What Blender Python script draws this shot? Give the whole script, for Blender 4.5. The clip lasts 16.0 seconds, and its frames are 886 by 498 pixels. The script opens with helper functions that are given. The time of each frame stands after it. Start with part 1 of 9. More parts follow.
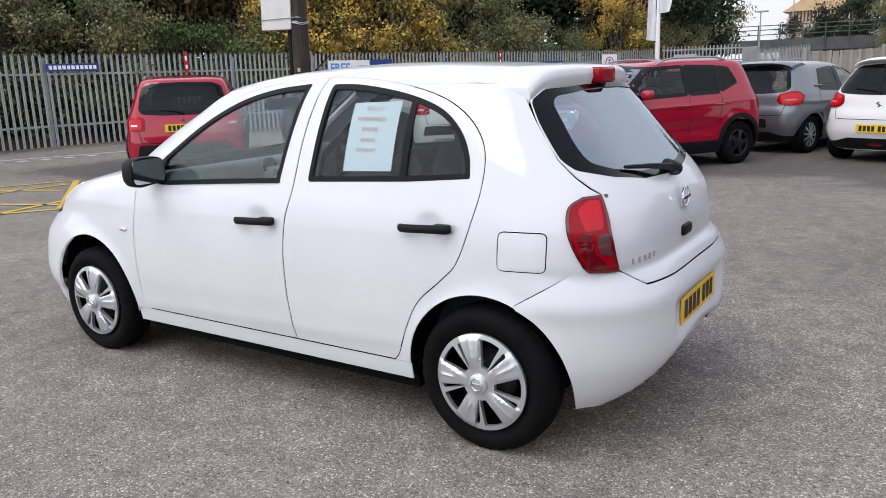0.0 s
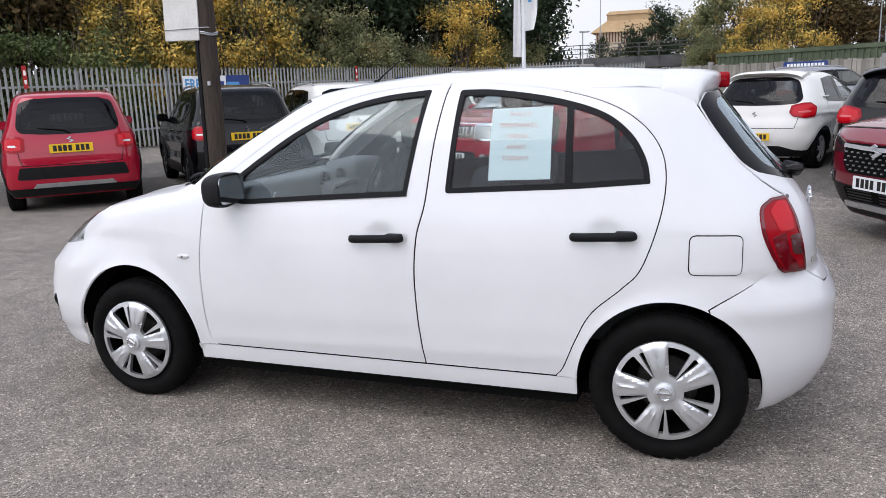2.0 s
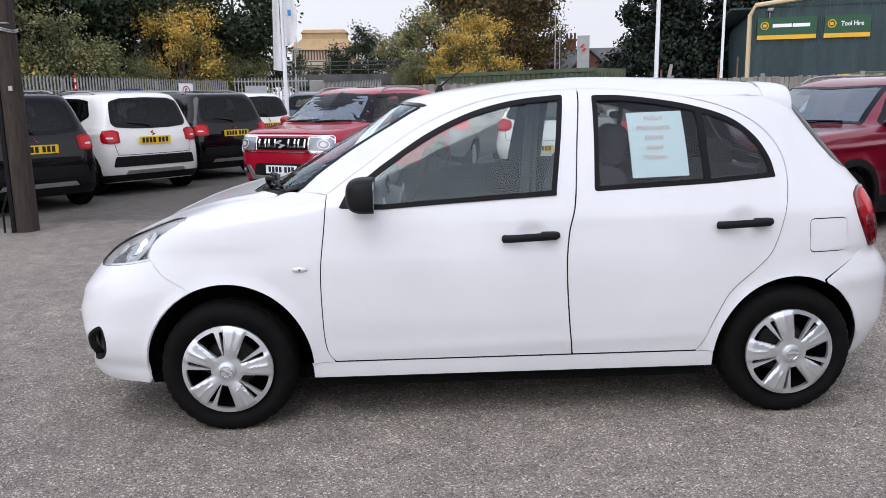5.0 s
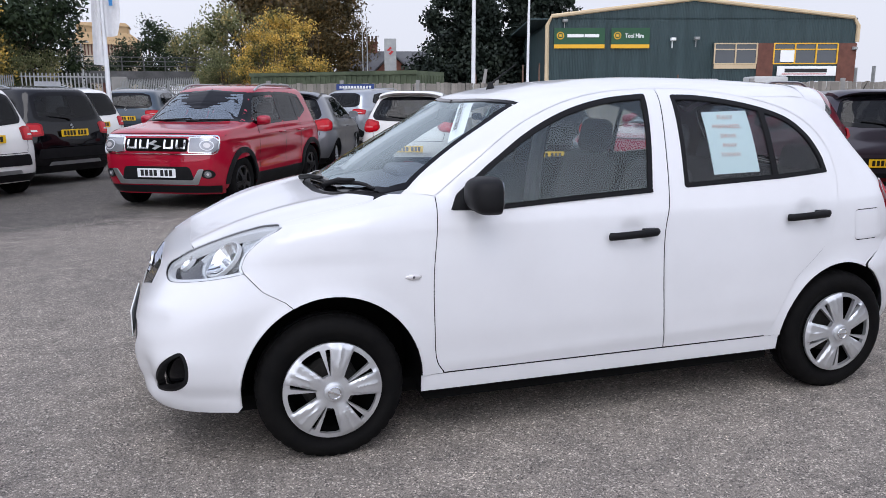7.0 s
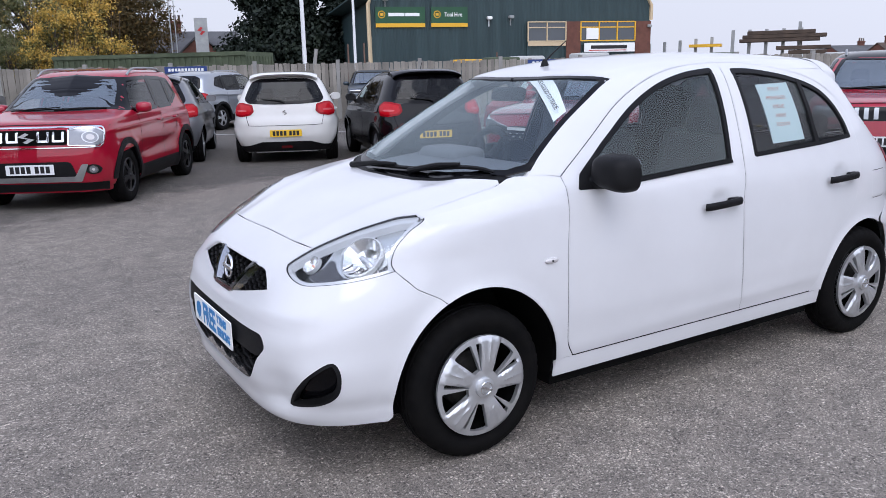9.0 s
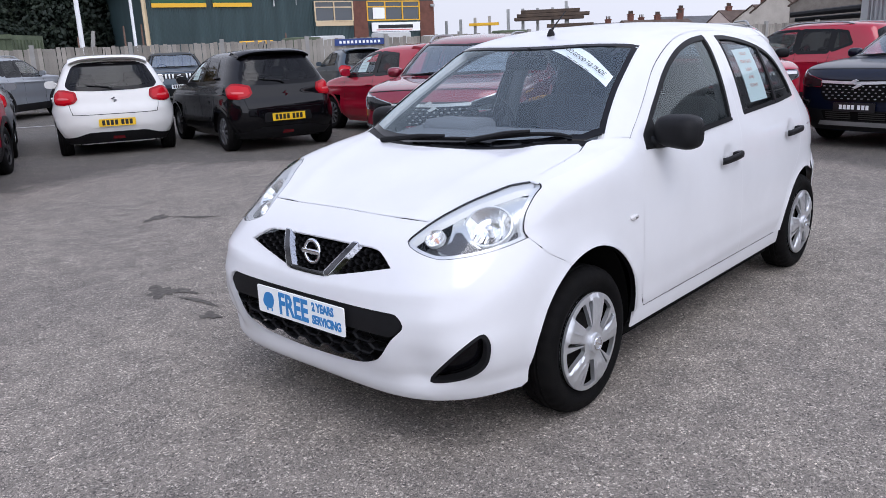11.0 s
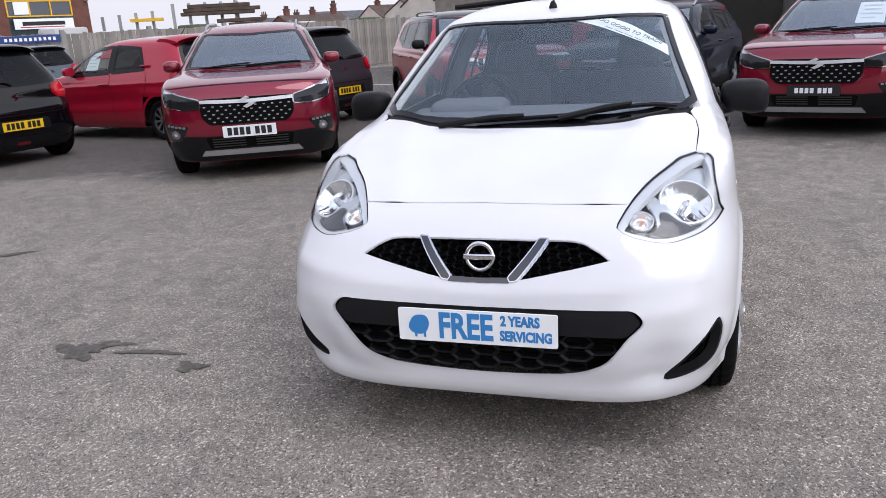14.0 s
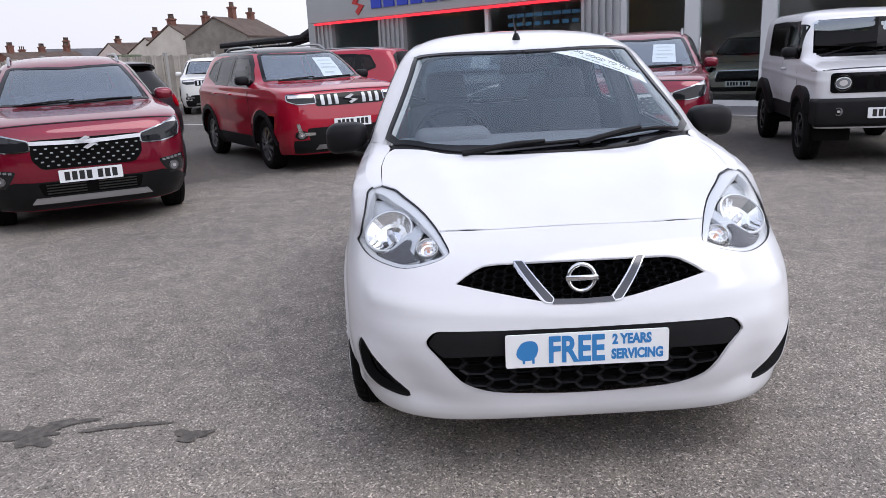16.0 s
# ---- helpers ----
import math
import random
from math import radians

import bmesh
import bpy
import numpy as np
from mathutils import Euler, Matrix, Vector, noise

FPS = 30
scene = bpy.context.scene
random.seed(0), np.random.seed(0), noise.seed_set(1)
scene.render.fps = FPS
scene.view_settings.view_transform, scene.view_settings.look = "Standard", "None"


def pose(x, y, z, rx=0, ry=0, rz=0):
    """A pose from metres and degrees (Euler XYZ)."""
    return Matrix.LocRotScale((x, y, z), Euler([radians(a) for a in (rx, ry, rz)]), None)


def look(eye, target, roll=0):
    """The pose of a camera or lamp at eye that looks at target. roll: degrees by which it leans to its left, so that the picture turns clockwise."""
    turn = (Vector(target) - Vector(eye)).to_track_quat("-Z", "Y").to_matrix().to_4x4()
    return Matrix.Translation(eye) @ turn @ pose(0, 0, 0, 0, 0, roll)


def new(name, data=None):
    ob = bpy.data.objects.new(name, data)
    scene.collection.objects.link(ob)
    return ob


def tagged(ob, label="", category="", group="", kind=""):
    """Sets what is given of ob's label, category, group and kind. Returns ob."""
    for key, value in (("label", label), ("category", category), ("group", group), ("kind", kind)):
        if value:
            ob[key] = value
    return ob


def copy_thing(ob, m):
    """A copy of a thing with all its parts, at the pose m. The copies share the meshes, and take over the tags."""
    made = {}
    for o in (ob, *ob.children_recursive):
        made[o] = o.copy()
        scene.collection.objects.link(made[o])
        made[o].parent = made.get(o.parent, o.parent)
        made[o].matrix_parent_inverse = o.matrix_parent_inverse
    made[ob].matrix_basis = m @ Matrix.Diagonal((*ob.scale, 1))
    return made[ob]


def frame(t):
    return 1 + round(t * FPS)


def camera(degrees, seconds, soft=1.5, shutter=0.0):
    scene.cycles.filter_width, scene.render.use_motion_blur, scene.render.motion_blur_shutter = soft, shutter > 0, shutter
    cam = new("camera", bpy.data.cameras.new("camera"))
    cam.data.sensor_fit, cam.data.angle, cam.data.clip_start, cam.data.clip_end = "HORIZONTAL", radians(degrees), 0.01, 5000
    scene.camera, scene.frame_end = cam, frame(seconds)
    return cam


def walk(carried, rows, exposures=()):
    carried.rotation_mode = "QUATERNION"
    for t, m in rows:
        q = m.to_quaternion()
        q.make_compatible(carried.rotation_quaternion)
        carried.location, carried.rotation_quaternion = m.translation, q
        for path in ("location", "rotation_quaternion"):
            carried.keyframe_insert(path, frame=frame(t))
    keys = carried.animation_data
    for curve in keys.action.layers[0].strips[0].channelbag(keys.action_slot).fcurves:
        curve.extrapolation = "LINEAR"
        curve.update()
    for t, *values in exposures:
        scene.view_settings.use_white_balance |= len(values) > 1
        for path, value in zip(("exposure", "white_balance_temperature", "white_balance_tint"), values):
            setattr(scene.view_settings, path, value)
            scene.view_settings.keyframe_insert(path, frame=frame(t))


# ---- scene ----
cam = camera(60.0, 16.0, soft=0.55)
METRES, EYE, TILT, LEAN, TURN = 9.875, 1.436, 0.0, 0.0, 33.13
ROWS = [
    (0.0, 0.0, 0.0, 0.0, -0.43, -12.74, 1.91),
    (0.5, -0.0291, 0.0114, -0.0026, -3.36, -12.57, 2.04),
    (1.0, -0.0564, 0.0288, -0.0014, -6.31, -12.39, 2.13),
    (1.5, -0.0932, 0.0304, -0.0017, -9.73, -12.17, 2.12),
    (2.0, -0.1283, 0.0314, -0.0006, -13.35, -11.95, 2.05),
    (2.5, -0.1612, 0.0438, -0.0018, -17.46, -11.74, 1.92),
    (3.0, -0.1952, 0.0469, -0.0021, -21.38, -11.55, 1.81),
    (3.5, -0.2259, 0.0493, 0.0001, -24.98, -11.38, 1.63),
    (4.0, -0.2521, 0.0653, -0.0016, -28.71, -11.31, 1.42),
    (4.5, -0.2776, 0.0831, -0.001, -32.22, -11.33, 1.23),
    (7.0, -0.3902, 0.2011, -0.0024, -50.91, -11.33, 0.07),
    (7.5, -0.4043, 0.2317, -0.0011, -54.63, -11.59, 0.22),
    (8.0, -0.4261, 0.2556, -0.0001, -57.72, -11.97, 0.53),
    (8.5, -0.4376, 0.2806, -0.0025, -61.26, -12.43, 0.9),
    (9.0, -0.4457, 0.3123, -0.0016, -65.06, -12.92, 1.17),
    (11.5, -0.4766, 0.4557, -0.0032, -85.44, -15.22, 2.57),
    (12.0, -0.4634, 0.4869, -0.004, -89.24, -15.75, 2.99),
    (12.5, -0.462, 0.5181, -0.0053, -93.18, -16.34, 3.3),
    (13.0, -0.4634, 0.5468, -0.0042, -96.95, -16.7, 3.36),
    (13.5, -0.4466, 0.5729, -0.0067, -101.42, -16.72, 3.29),
    (14.0, -0.4335, 0.5957, -0.0045, -106.29, -16.24, 3.29),
    (14.5, -0.4281, 0.6273, -0.002, -111.42, -15.53, 3.29),
    (15.0, -0.413, 0.6489, -0.0052, -116.1, -14.8, 3.14),
    (15.5, -0.3943, 0.6669, -0.003, -120.22, -14.39, 2.93),
    (16.0, -0.382, 0.6911, -0.004, -124.26, -14.34, 2.7),
]
EXPOSURES = [(0.0, 0.42, 6480, 10.5), (4.0, 0.37, 6450, 11), (7.0, 0.29, 6220, 12), (9.0, 0.24, 6020, 13), (12.0, 0.36, 6250, 13), (13.5, 0.38, 6410, 13), (16.0, 0.38, 6400, 12.5)]
walk(cam, [(t, pose(2.625, -3.178, EYE, TILT, LEAN, TURN) @ pose(METRES * x, METRES * y, METRES * z, 90 + pitch, roll, yaw)) for t, x, y, z, yaw, pitch, roll in ROWS], EXPOSURES)

from mathutils.geometry import delaunay_2d_cdt

# ---- sky and sun: a bright overcast autumn day ----
world = bpy.data.worlds.new("overcast_sky")
scene.world = world
world.use_nodes = True
wn = world.node_tree
wn.nodes.clear()
sky = wn.nodes.new("ShaderNodeTexSky")
sky.sky_type, sky.sun_disc = "NISHITA", False
sky.sun_elevation, sky.sun_rotation = radians(60), radians(200)
sky.air_density, sky.dust_density, sky.ozone_density = 1.2, 4.0, 1.0
cloud = wn.nodes.new("ShaderNodeMix")
cloud.data_type = "RGBA"
cloud.inputs["Factor"].default_value = 0.92
# the cloud is brightest round the hidden sun and dims away from it
way = wn.nodes.new("ShaderNodeTexCoord")
toward = wn.nodes.new("ShaderNodeVectorMath")
toward.operation, toward.inputs[1].default_value = "DOT_PRODUCT", (-0.42, -0.76, 0.50)
wn.links.new(way.outputs["Generated"], toward.inputs[0])
glow = wn.nodes.new("ShaderNodeMapRange")
glow.interpolation_type = "SMOOTHSTEP"
glow.inputs["From Min"].default_value, glow.inputs["From Max"].default_value = -1.0, 1.0
glow.inputs["To Min"].default_value, glow.inputs["To Max"].default_value = 0.61, 1.36
wn.links.new(toward.outputs["Value"], glow.inputs["Value"])
veil = wn.nodes.new("ShaderNodeVectorMath")
veil.operation = "SCALE"
upward = wn.nodes.new("ShaderNodeSeparateXYZ")
wn.links.new(way.outputs["Generated"], upward.inputs[0])
thin = wn.nodes.new("ShaderNodeMapRange")
thin.interpolation_type = "SMOOTHSTEP"
thin.inputs["From Min"].default_value, thin.inputs["From Max"].default_value = 0.25, 0.95
wn.links.new(upward.outputs["Z"], thin.inputs["Value"])
blue = wn.nodes.new("ShaderNodeMix")
blue.data_type = "RGBA"
blue.inputs["A"].default_value, blue.inputs["B"].default_value = (9.5, 9.65, 10.5, 1), (5.2, 5.7, 7.3, 1)
wn.links.new(thin.outputs[0], blue.inputs["Factor"])
wn.links.new(blue.outputs["Result"], veil.inputs[0])
wn.links.new(glow.outputs[0], veil.inputs["Scale"])
wn.links.new(veil.outputs[0], cloud.inputs["B"])
wn.links.new(sky.outputs[0], cloud.inputs["A"])
back = wn.nodes.new("ShaderNodeBackground")
back.inputs["Strength"].default_value = 0.115
wn.links.new(cloud.outputs["Result"], back.inputs[0])
wout = wn.nodes.new("ShaderNodeOutputWorld")
wn.links.new(back.outputs[0], wout.inputs[0])

sun = new("sun", bpy.data.lights.new("sun", "SUN"))
sun.data.energy, sun.data.angle, sun.data.color = 0.95, radians(38), (1.0, 0.97, 0.93)
sun.matrix_world = look((0, 0, 23), (6, 12, 0))


# ---- materials ----
def mat_base(name, color, rough=0.5, metal=0.0, spec=0.5, coat=0.0):
    m = bpy.data.materials.new(name)
    m.use_nodes = True
    b = m.node_tree.nodes["Principled BSDF"]
    b.inputs["Base Color"].default_value = (*color, 1)
    b.inputs["Roughness"].default_value = rough
    b.inputs["Metallic"].default_value = metal
    b.inputs["Specular IOR Level"].default_value = spec
    b.inputs["Coat Weight"].default_value = coat
    b.inputs["Coat Roughness"].default_value = 0.04
    return m


def node(m, kind, **values):
    n = m.node_tree.nodes.new(kind)
    for key, v in values.items():
        n.inputs[key.replace("_", " ")].default_value = v
    return n


def bsdf(m):
    return m.node_tree.nodes["Principled BSDF"]


def join_(m, a, b):
    m.node_tree.links.new(a, b)


def coords(m, scale=(1, 1, 1), space="Object"):
    c = m.node_tree.nodes.new("ShaderNodeTexCoord")
    mp = node(m, "ShaderNodeMapping", Scale=scale)
    join_(m, c.outputs[space], mp.inputs[0])
    return mp.outputs[0]


def ramp(m, fac, stops):
    r = m.node_tree.nodes.new("ShaderNodeValToRGB")
    e = r.color_ramp.elements
    while len(e) < len(stops):
        e.new(0.5)
    for el, (p, c) in zip(e, stops):
        el.position, el.color = p, (*c, 1)
    join_(m, fac, r.inputs[0])
    return r.outputs[0]


def noisy(m, scale, detail=4, vec=None, rough=0.5):
    n = node(m, "ShaderNodeTexNoise", Scale=scale, Detail=detail, Roughness=rough)
    if vec is not None:
        join_(m, vec, n.inputs["Vector"])
    return n.outputs["Fac"]


def bump(m, height, strength=0.3, distance=0.01):
    b = node(m, "ShaderNodeBump", Strength=strength, Distance=distance)
    join_(m, height, b.inputs["Height"])
    join_(m, b.outputs[0], bsdf(m).inputs["Normal"])


def mixed(m, fac, a, b, blend="MIX"):
    n = m.node_tree.nodes.new("ShaderNodeMix")
    n.data_type, n.blend_type = "RGBA", blend
    for key, v in (("Factor", fac), ("A", a), ("B", b)):
        if isinstance(v, (int, float)):
            n.inputs[key].default_value = v
        elif isinstance(v, tuple):
            n.inputs[key].default_value = (*v, 1)
        else:
            join_(m, v, n.inputs[key])
    return n.outputs["Result"]


def paint(name, color, flake=0.0, rough=0.32, coat=0.7):
    """Car paint under clear coat, with faint road dust."""
    m = mat_base(name, color, rough, flake, 0.05, coat)
    bsdf(m).inputs["Coat Roughness"].default_value, bsdf(m).inputs["Coat IOR"].default_value = 0.015, 1.6
    dust = noisy(m, 3.0, 6, coords(m))
    dark = tuple(c * 0.93 + 0.003 for c in color)
    join_(m, ramp(m, dust, [(0.35, color), (0.75, dark)]), bsdf(m).inputs["Base Color"])
    return m


def cloudy(name, a, b, scale, rough=0.8, bumpy=0.0, fine=60, metal=0.0, spec=0.3):
    m = mat_base(name, a, rough, metal, spec)
    v = coords(m)
    big, small = noisy(m, scale, 5, v), noisy(m, fine, 3, v)
    f = mixed(m, 0.35, big, small)
    join_(m, ramp(m, f, [(0.3, a), (0.7, b)]), bsdf(m).inputs["Base Color"])
    if bumpy:
        bump(m, small, bumpy, 0.004)
    return m


def pane_glass(name, tint, rough=0.0, ior=1.75, gloss=(0.8, 0.8, 0.8)):
    """Clear or tinted sheet glass: it lets light through and mirrors at grazing angles."""
    m = bpy.data.materials.new(name)
    m.use_nodes = True
    t = m.node_tree
    t.nodes.clear()
    out = t.nodes.new("ShaderNodeOutputMaterial")
    tr, gl = t.nodes.new("ShaderNodeBsdfTransparent"), t.nodes.new("ShaderNodeBsdfGlossy")
    tr.inputs[0].default_value = (*tint, 1)
    gl.inputs["Roughness"].default_value = rough
    gl.inputs["Color"].default_value = (*gloss, 1)
    f0 = ((ior - 1) / (ior + 1)) ** 2
    lw = t.nodes.new("ShaderNodeLayerWeight")
    lw.inputs["Blend"].default_value = 0.5
    pw = t.nodes.new("ShaderNodeMath")
    pw.operation, pw.inputs[1].default_value = "POWER", 5.0
    t.links.new(lw.outputs["Facing"], pw.inputs[0])
    fr = t.nodes.new("ShaderNodeMapRange")
    fr.inputs["To Min"].default_value, fr.inputs["To Max"].default_value = f0, 1.0
    t.links.new(pw.outputs[0], fr.inputs["Value"])
    mx = t.nodes.new("ShaderNodeMixShader")
    t.links.new(fr.outputs[0], mx.inputs[0])
    t.links.new(tr.outputs[0], mx.inputs[1])
    t.links.new(gl.outputs[0], mx.inputs[2])
    t.links.new(mx.outputs[0], out.inputs[0])
    return m


WHITE = paint("white_paint", (0.69, 0.69, 0.70))
CREAM = paint("pearl_white_paint", (0.74, 0.73, 0.70))
RED = paint("red_paint", (0.345, 0.005, 0.024), 0.1, 0.32, 0.9)
DEEP = paint("dark_red_paint", (0.19, 0.004, 0.020), 0.35, 0.30, 1.0)
BLACK = paint("black_paint", (0.002, 0.002, 0.003), 0.0, 0.26, 0.5)
GREY = paint("grey_paint", (0.20, 0.205, 0.22), 0.6)
BROWN = paint("graphite_paint", (0.05, 0.045, 0.055), 0.4, 0.32, 0.5)
SILVER = paint("silver_paint", (0.34, 0.36, 0.39), 0.6)
NAVY = paint("navy_paint", (0.003, 0.006, 0.018), 0.1, 0.32, 0.45)
TEAL = paint("slate_blue_paint", (0.05, 0.07, 0.09), 0.5)
PLASTIC = cloudy("black_plastic", (0.007, 0.007, 0.008), (0.012, 0.012, 0.013), 9, 0.5, 0.15, 700, 0.0, 0.15)
GLOSS = mat_base("gloss_black", (0.003, 0.003, 0.004), 0.12, 0, 0.2)
RUBBER = cloudy("tyre_rubber", (0.003, 0.003, 0.0035), (0.008, 0.0075, 0.007), 14, 0.75, 0.2, 300, 0.0, 0.08)
SEAL = mat_base("window_rubber", (0.005, 0.005, 0.006), 0.5, 0, 0.15)
ALLOY = cloudy("silver_wheel", (0.58, 0.59, 0.61), (0.66, 0.67, 0.68), 20, 0.33, 0.0, 200, 0.75, 0.5)
DARKALLOY = mat_base("dark_wheel", (0.02, 0.02, 0.022), 0.35, 0.4)
CHROME = mat_base("chrome", (0.75, 0.76, 0.78), 0.08, 1.0)
STEEL = cloudy("brushed_steel", (0.35, 0.36, 0.37), (0.45, 0.46, 0.47), 12, 0.4, 0, 90, 0.9)
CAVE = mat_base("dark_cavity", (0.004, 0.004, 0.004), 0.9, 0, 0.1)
INNER = cloudy("cabin_lining", (0.11, 0.116, 0.126), (0.14, 0.147, 0.16), 20, 0.85, 0.0, 60)
TRIMGREY = cloudy("grey_headlining", (0.50, 0.50, 0.49), (0.58, 0.58, 0.57), 25, 0.9, 0.0, 60)
SEATCLOTH = cloudy("seat_cloth", (0.05, 0.052, 0.058), (0.075, 0.077, 0.085), 40, 0.95, 0.0, 80)
GLASS = pane_glass("car_glass", (0.92, 0.975, 0.95), 0.0, 1.75, (0.8, 0.88, 0.88))
TINT = pane_glass("tinted_car_glass", (0.72, 0.77, 0.78), 0.0, 1.5)
REARGLASS = pane_glass("rear_screen_glass", (0.34, 0.38, 0.40), 0.0, 4.0, (0.78, 0.90, 0.98))
SCREEN = pane_glass("screen_glass", (0.94, 0.975, 0.985), 0.0, 2.05, (0.80, 0.92, 0.97))
FARGLASS = pane_glass("clear_car_glass", (0.80, 0.84, 0.84), 0.0, 1.6)
PRIVACY = pane_glass("privacy_car_glass", (0.11, 0.118, 0.125), 0.0, 1.4)
FARSCREEN = pane_glass("parked_car_screen", (0.86, 0.90, 0.91), 0.0, 3.3, (0.80, 0.88, 0.93))
CABIN = cloudy("dark_cabin_trim", (0.030, 0.030, 0.033), (0.05, 0.05, 0.054), 14, 0.85, 0.0, 80, 0.0, 0.2)
TWOTONE = mat_base("machined_wheel", (0.36, 0.36, 0.38), 0.28, 0.85)
LENS = pane_glass("lamp_lens", (0.97, 0.98, 0.985), 0.0, 1.5)
REDLENS = mat_base("red_lens", (0.30, 0.002, 0.008), 0.12, 0, 0.22, 0.08)
DARKRED = mat_base("dark_red_lens", (0.13, 0.002, 0.006), 0.06, 0, 0.6, 0.6)
PALELENS = mat_base("pale_lens", (0.62, 0.60, 0.60), 0.15, 0.2, 0.6)
AMBER = mat_base("amber_bulb", (0.75, 0.42, 0.30), 0.2)
MIRRORGLASS = mat_base("mirror_silver", (0.5, 0.52, 0.55), 0.02, 1.0)
PLATEYELLOW = mat_base("yellow_plate", (0.80, 0.50, 0.015), 0.35)
PLATEWHITE = mat_base("white_plate", (0.78, 0.79, 0.80), 0.35)
INK = mat_base("black_ink", (0.006, 0.006, 0.007), 0.5)
PAPER = mat_base("white_paper", (0.86, 0.87, 0.86), 0.7)
AQUA = mat_base("pale_mint_paper", (0.76, 0.86, 0.85), 0.8)
PINKINK = mat_base("red_ink", (0.80, 0.48, 0.42), 0.7)
BLUEINK = mat_base("blue_ink", (0.035, 0.22, 0.52), 0.5)
FAINTINK = mat_base("faint_print", (0.55, 0.57, 0.56), 0.7)
DEEPBLUE = mat_base("royal_blue", (0.02, 0.05, 0.20), 0.45)


# ---- building helpers ----
def mesh_part(name, verts, faces, material, parent=None, label="", smooth=True, normals=None):
    me = bpy.data.meshes.new(name)
    me.from_pydata([tuple(map(float, v)) for v in verts], [], [tuple(int(i) for i in f) for f in faces])
    me.materials.append(material)
    if smooth:
        me.polygons.foreach_set("use_smooth", [True] * len(me.polygons))
    me.update()
    if normals is not None:
        me.normals_split_custom_set_from_vertices([tuple(map(float, n)) for n in normals])
    ob = new(name, me)
    if parent is not None:
        ob.parent = parent
    if label:
        tagged(ob, label)
    return ob


def part(name, bm, material, parent=None, label="", smooth=False, angle=None):
    """Links a bmesh as one mesh object under a thing or a part."""
    me = bpy.data.meshes.new(name)
    bmesh.ops.recalc_face_normals(bm, faces=bm.faces)
    bm.to_mesh(me)
    bm.free()
    for mt in material if isinstance(material, (list, tuple)) else (material,):
        me.materials.append(mt)
    if smooth:
        me.polygons.foreach_set("use_smooth", [True] * len(me.polygons))
        me.set_sharp_from_angle(angle=radians(angle or 40))
    ob = new(name, me)
    if parent is not None:
        ob.parent = parent
    if label:
        tagged(ob, label)
    return ob


def empty(name, m=None, label="", category="", group="", kind=""):
    ob = new(name)
    ob.empty_display_size = 0.1
    if m is not None:
        ob.matrix_basis = m
    return tagged(ob, label, category, group, kind)


def box(bm, x0, x1, y0, y1, z0, z1, m=None, bevel=0.0, seg=2):
    made = bmesh.ops.create_cube(bm, size=1.0, matrix=Matrix.Translation(((x0 + x1) / 2, (y0 + y1) / 2, (z0 + z1) / 2))
                                 @ Matrix.Diagonal((abs(x1 - x0), abs(y1 - y0), abs(z1 - z0), 1)))
    vs = made["verts"]
    if bevel:
        es = list({e for v in vs for e in v.link_edges})
        out = bmesh.ops.bevel(bm, geom=es, offset=bevel, segments=seg, affect="EDGES", profile=0.5)
        vs = list({v for f in out["faces"] for v in f.verts} | {v for v in vs if v.is_valid})
    if m is not None:
        bmesh.ops.transform(bm, matrix=m, verts=[v for v in vs if v.is_valid])
    return vs


def tube(bm, points, radius, sides=10, closed=False, cap=True):
    """A round bar along points; radius may be a list."""
    pts = [Vector(p) for p in points]
    rs = radius if isinstance(radius, (list, tuple)) else [radius] * len(pts)
    rings, n, up = [], len(pts), None
    for i, p in enumerate(pts):
        a = pts[(i - 1) % n] if closed or i else p
        b = pts[(i + 1) % n] if closed or i < n - 1 else p
        d = (b - a).normalized()
        if up is None:
            up = d.orthogonal().normalized()
        up = (up - d * up.dot(d)).normalized()
        side = d.cross(up)
        rings.append([bm.verts.new(p + (up * math.cos(k * math.tau / sides) + side * math.sin(k * math.tau / sides)) * rs[i]) for k in range(sides)])
    for i in range(n if closed else n - 1):
        r, s = rings[i], rings[(i + 1) % n]
        for k in range(sides):
            bm.faces.new((r[k], r[(k + 1) % sides], s[(k + 1) % sides], s[k]))
    if cap and not closed:
        bm.faces.new(rings[0][::-1])
        bm.faces.new(rings[-1])


def lathe(bm, profile, sides=32, m=None, axis="Y"):
    """Turns (radius, height) pairs round an axis."""
    rings = []
    for r, h in profile:
        ring = []
        for k in range(sides):
            a = k * math.tau / sides
            p = Vector((r * math.cos(a), h, r * math.sin(a))) if axis == "Y" else Vector((r * math.cos(a), r * math.sin(a), h))
            ring.append(bm.verts.new(m @ p if m is not None else p))
        rings.append(ring)
    for r, s in zip(rings, rings[1:]):
        for k in range(sides):
            bm.faces.new((r[k], r[(k + 1) % sides], s[(k + 1) % sides], s[k]))
    return rings


def prism(bm, outline, depth, m=None):
    """A flat outline in x and y, thickened by depth along z."""
    low = [bm.verts.new((x, y, 0)) for x, y in outline]
    top = [bm.verts.new((x, y, depth)) for x, y in outline]
    bm.faces.new(low[::-1])
    bm.faces.new(top)
    n = len(low)
    for i in range(n):
        bm.faces.new((low[i], low[(i + 1) % n], top[(i + 1) % n], top[i]))
    if m is not None:
        bmesh.ops.transform(bm, matrix=m, verts=low + top)


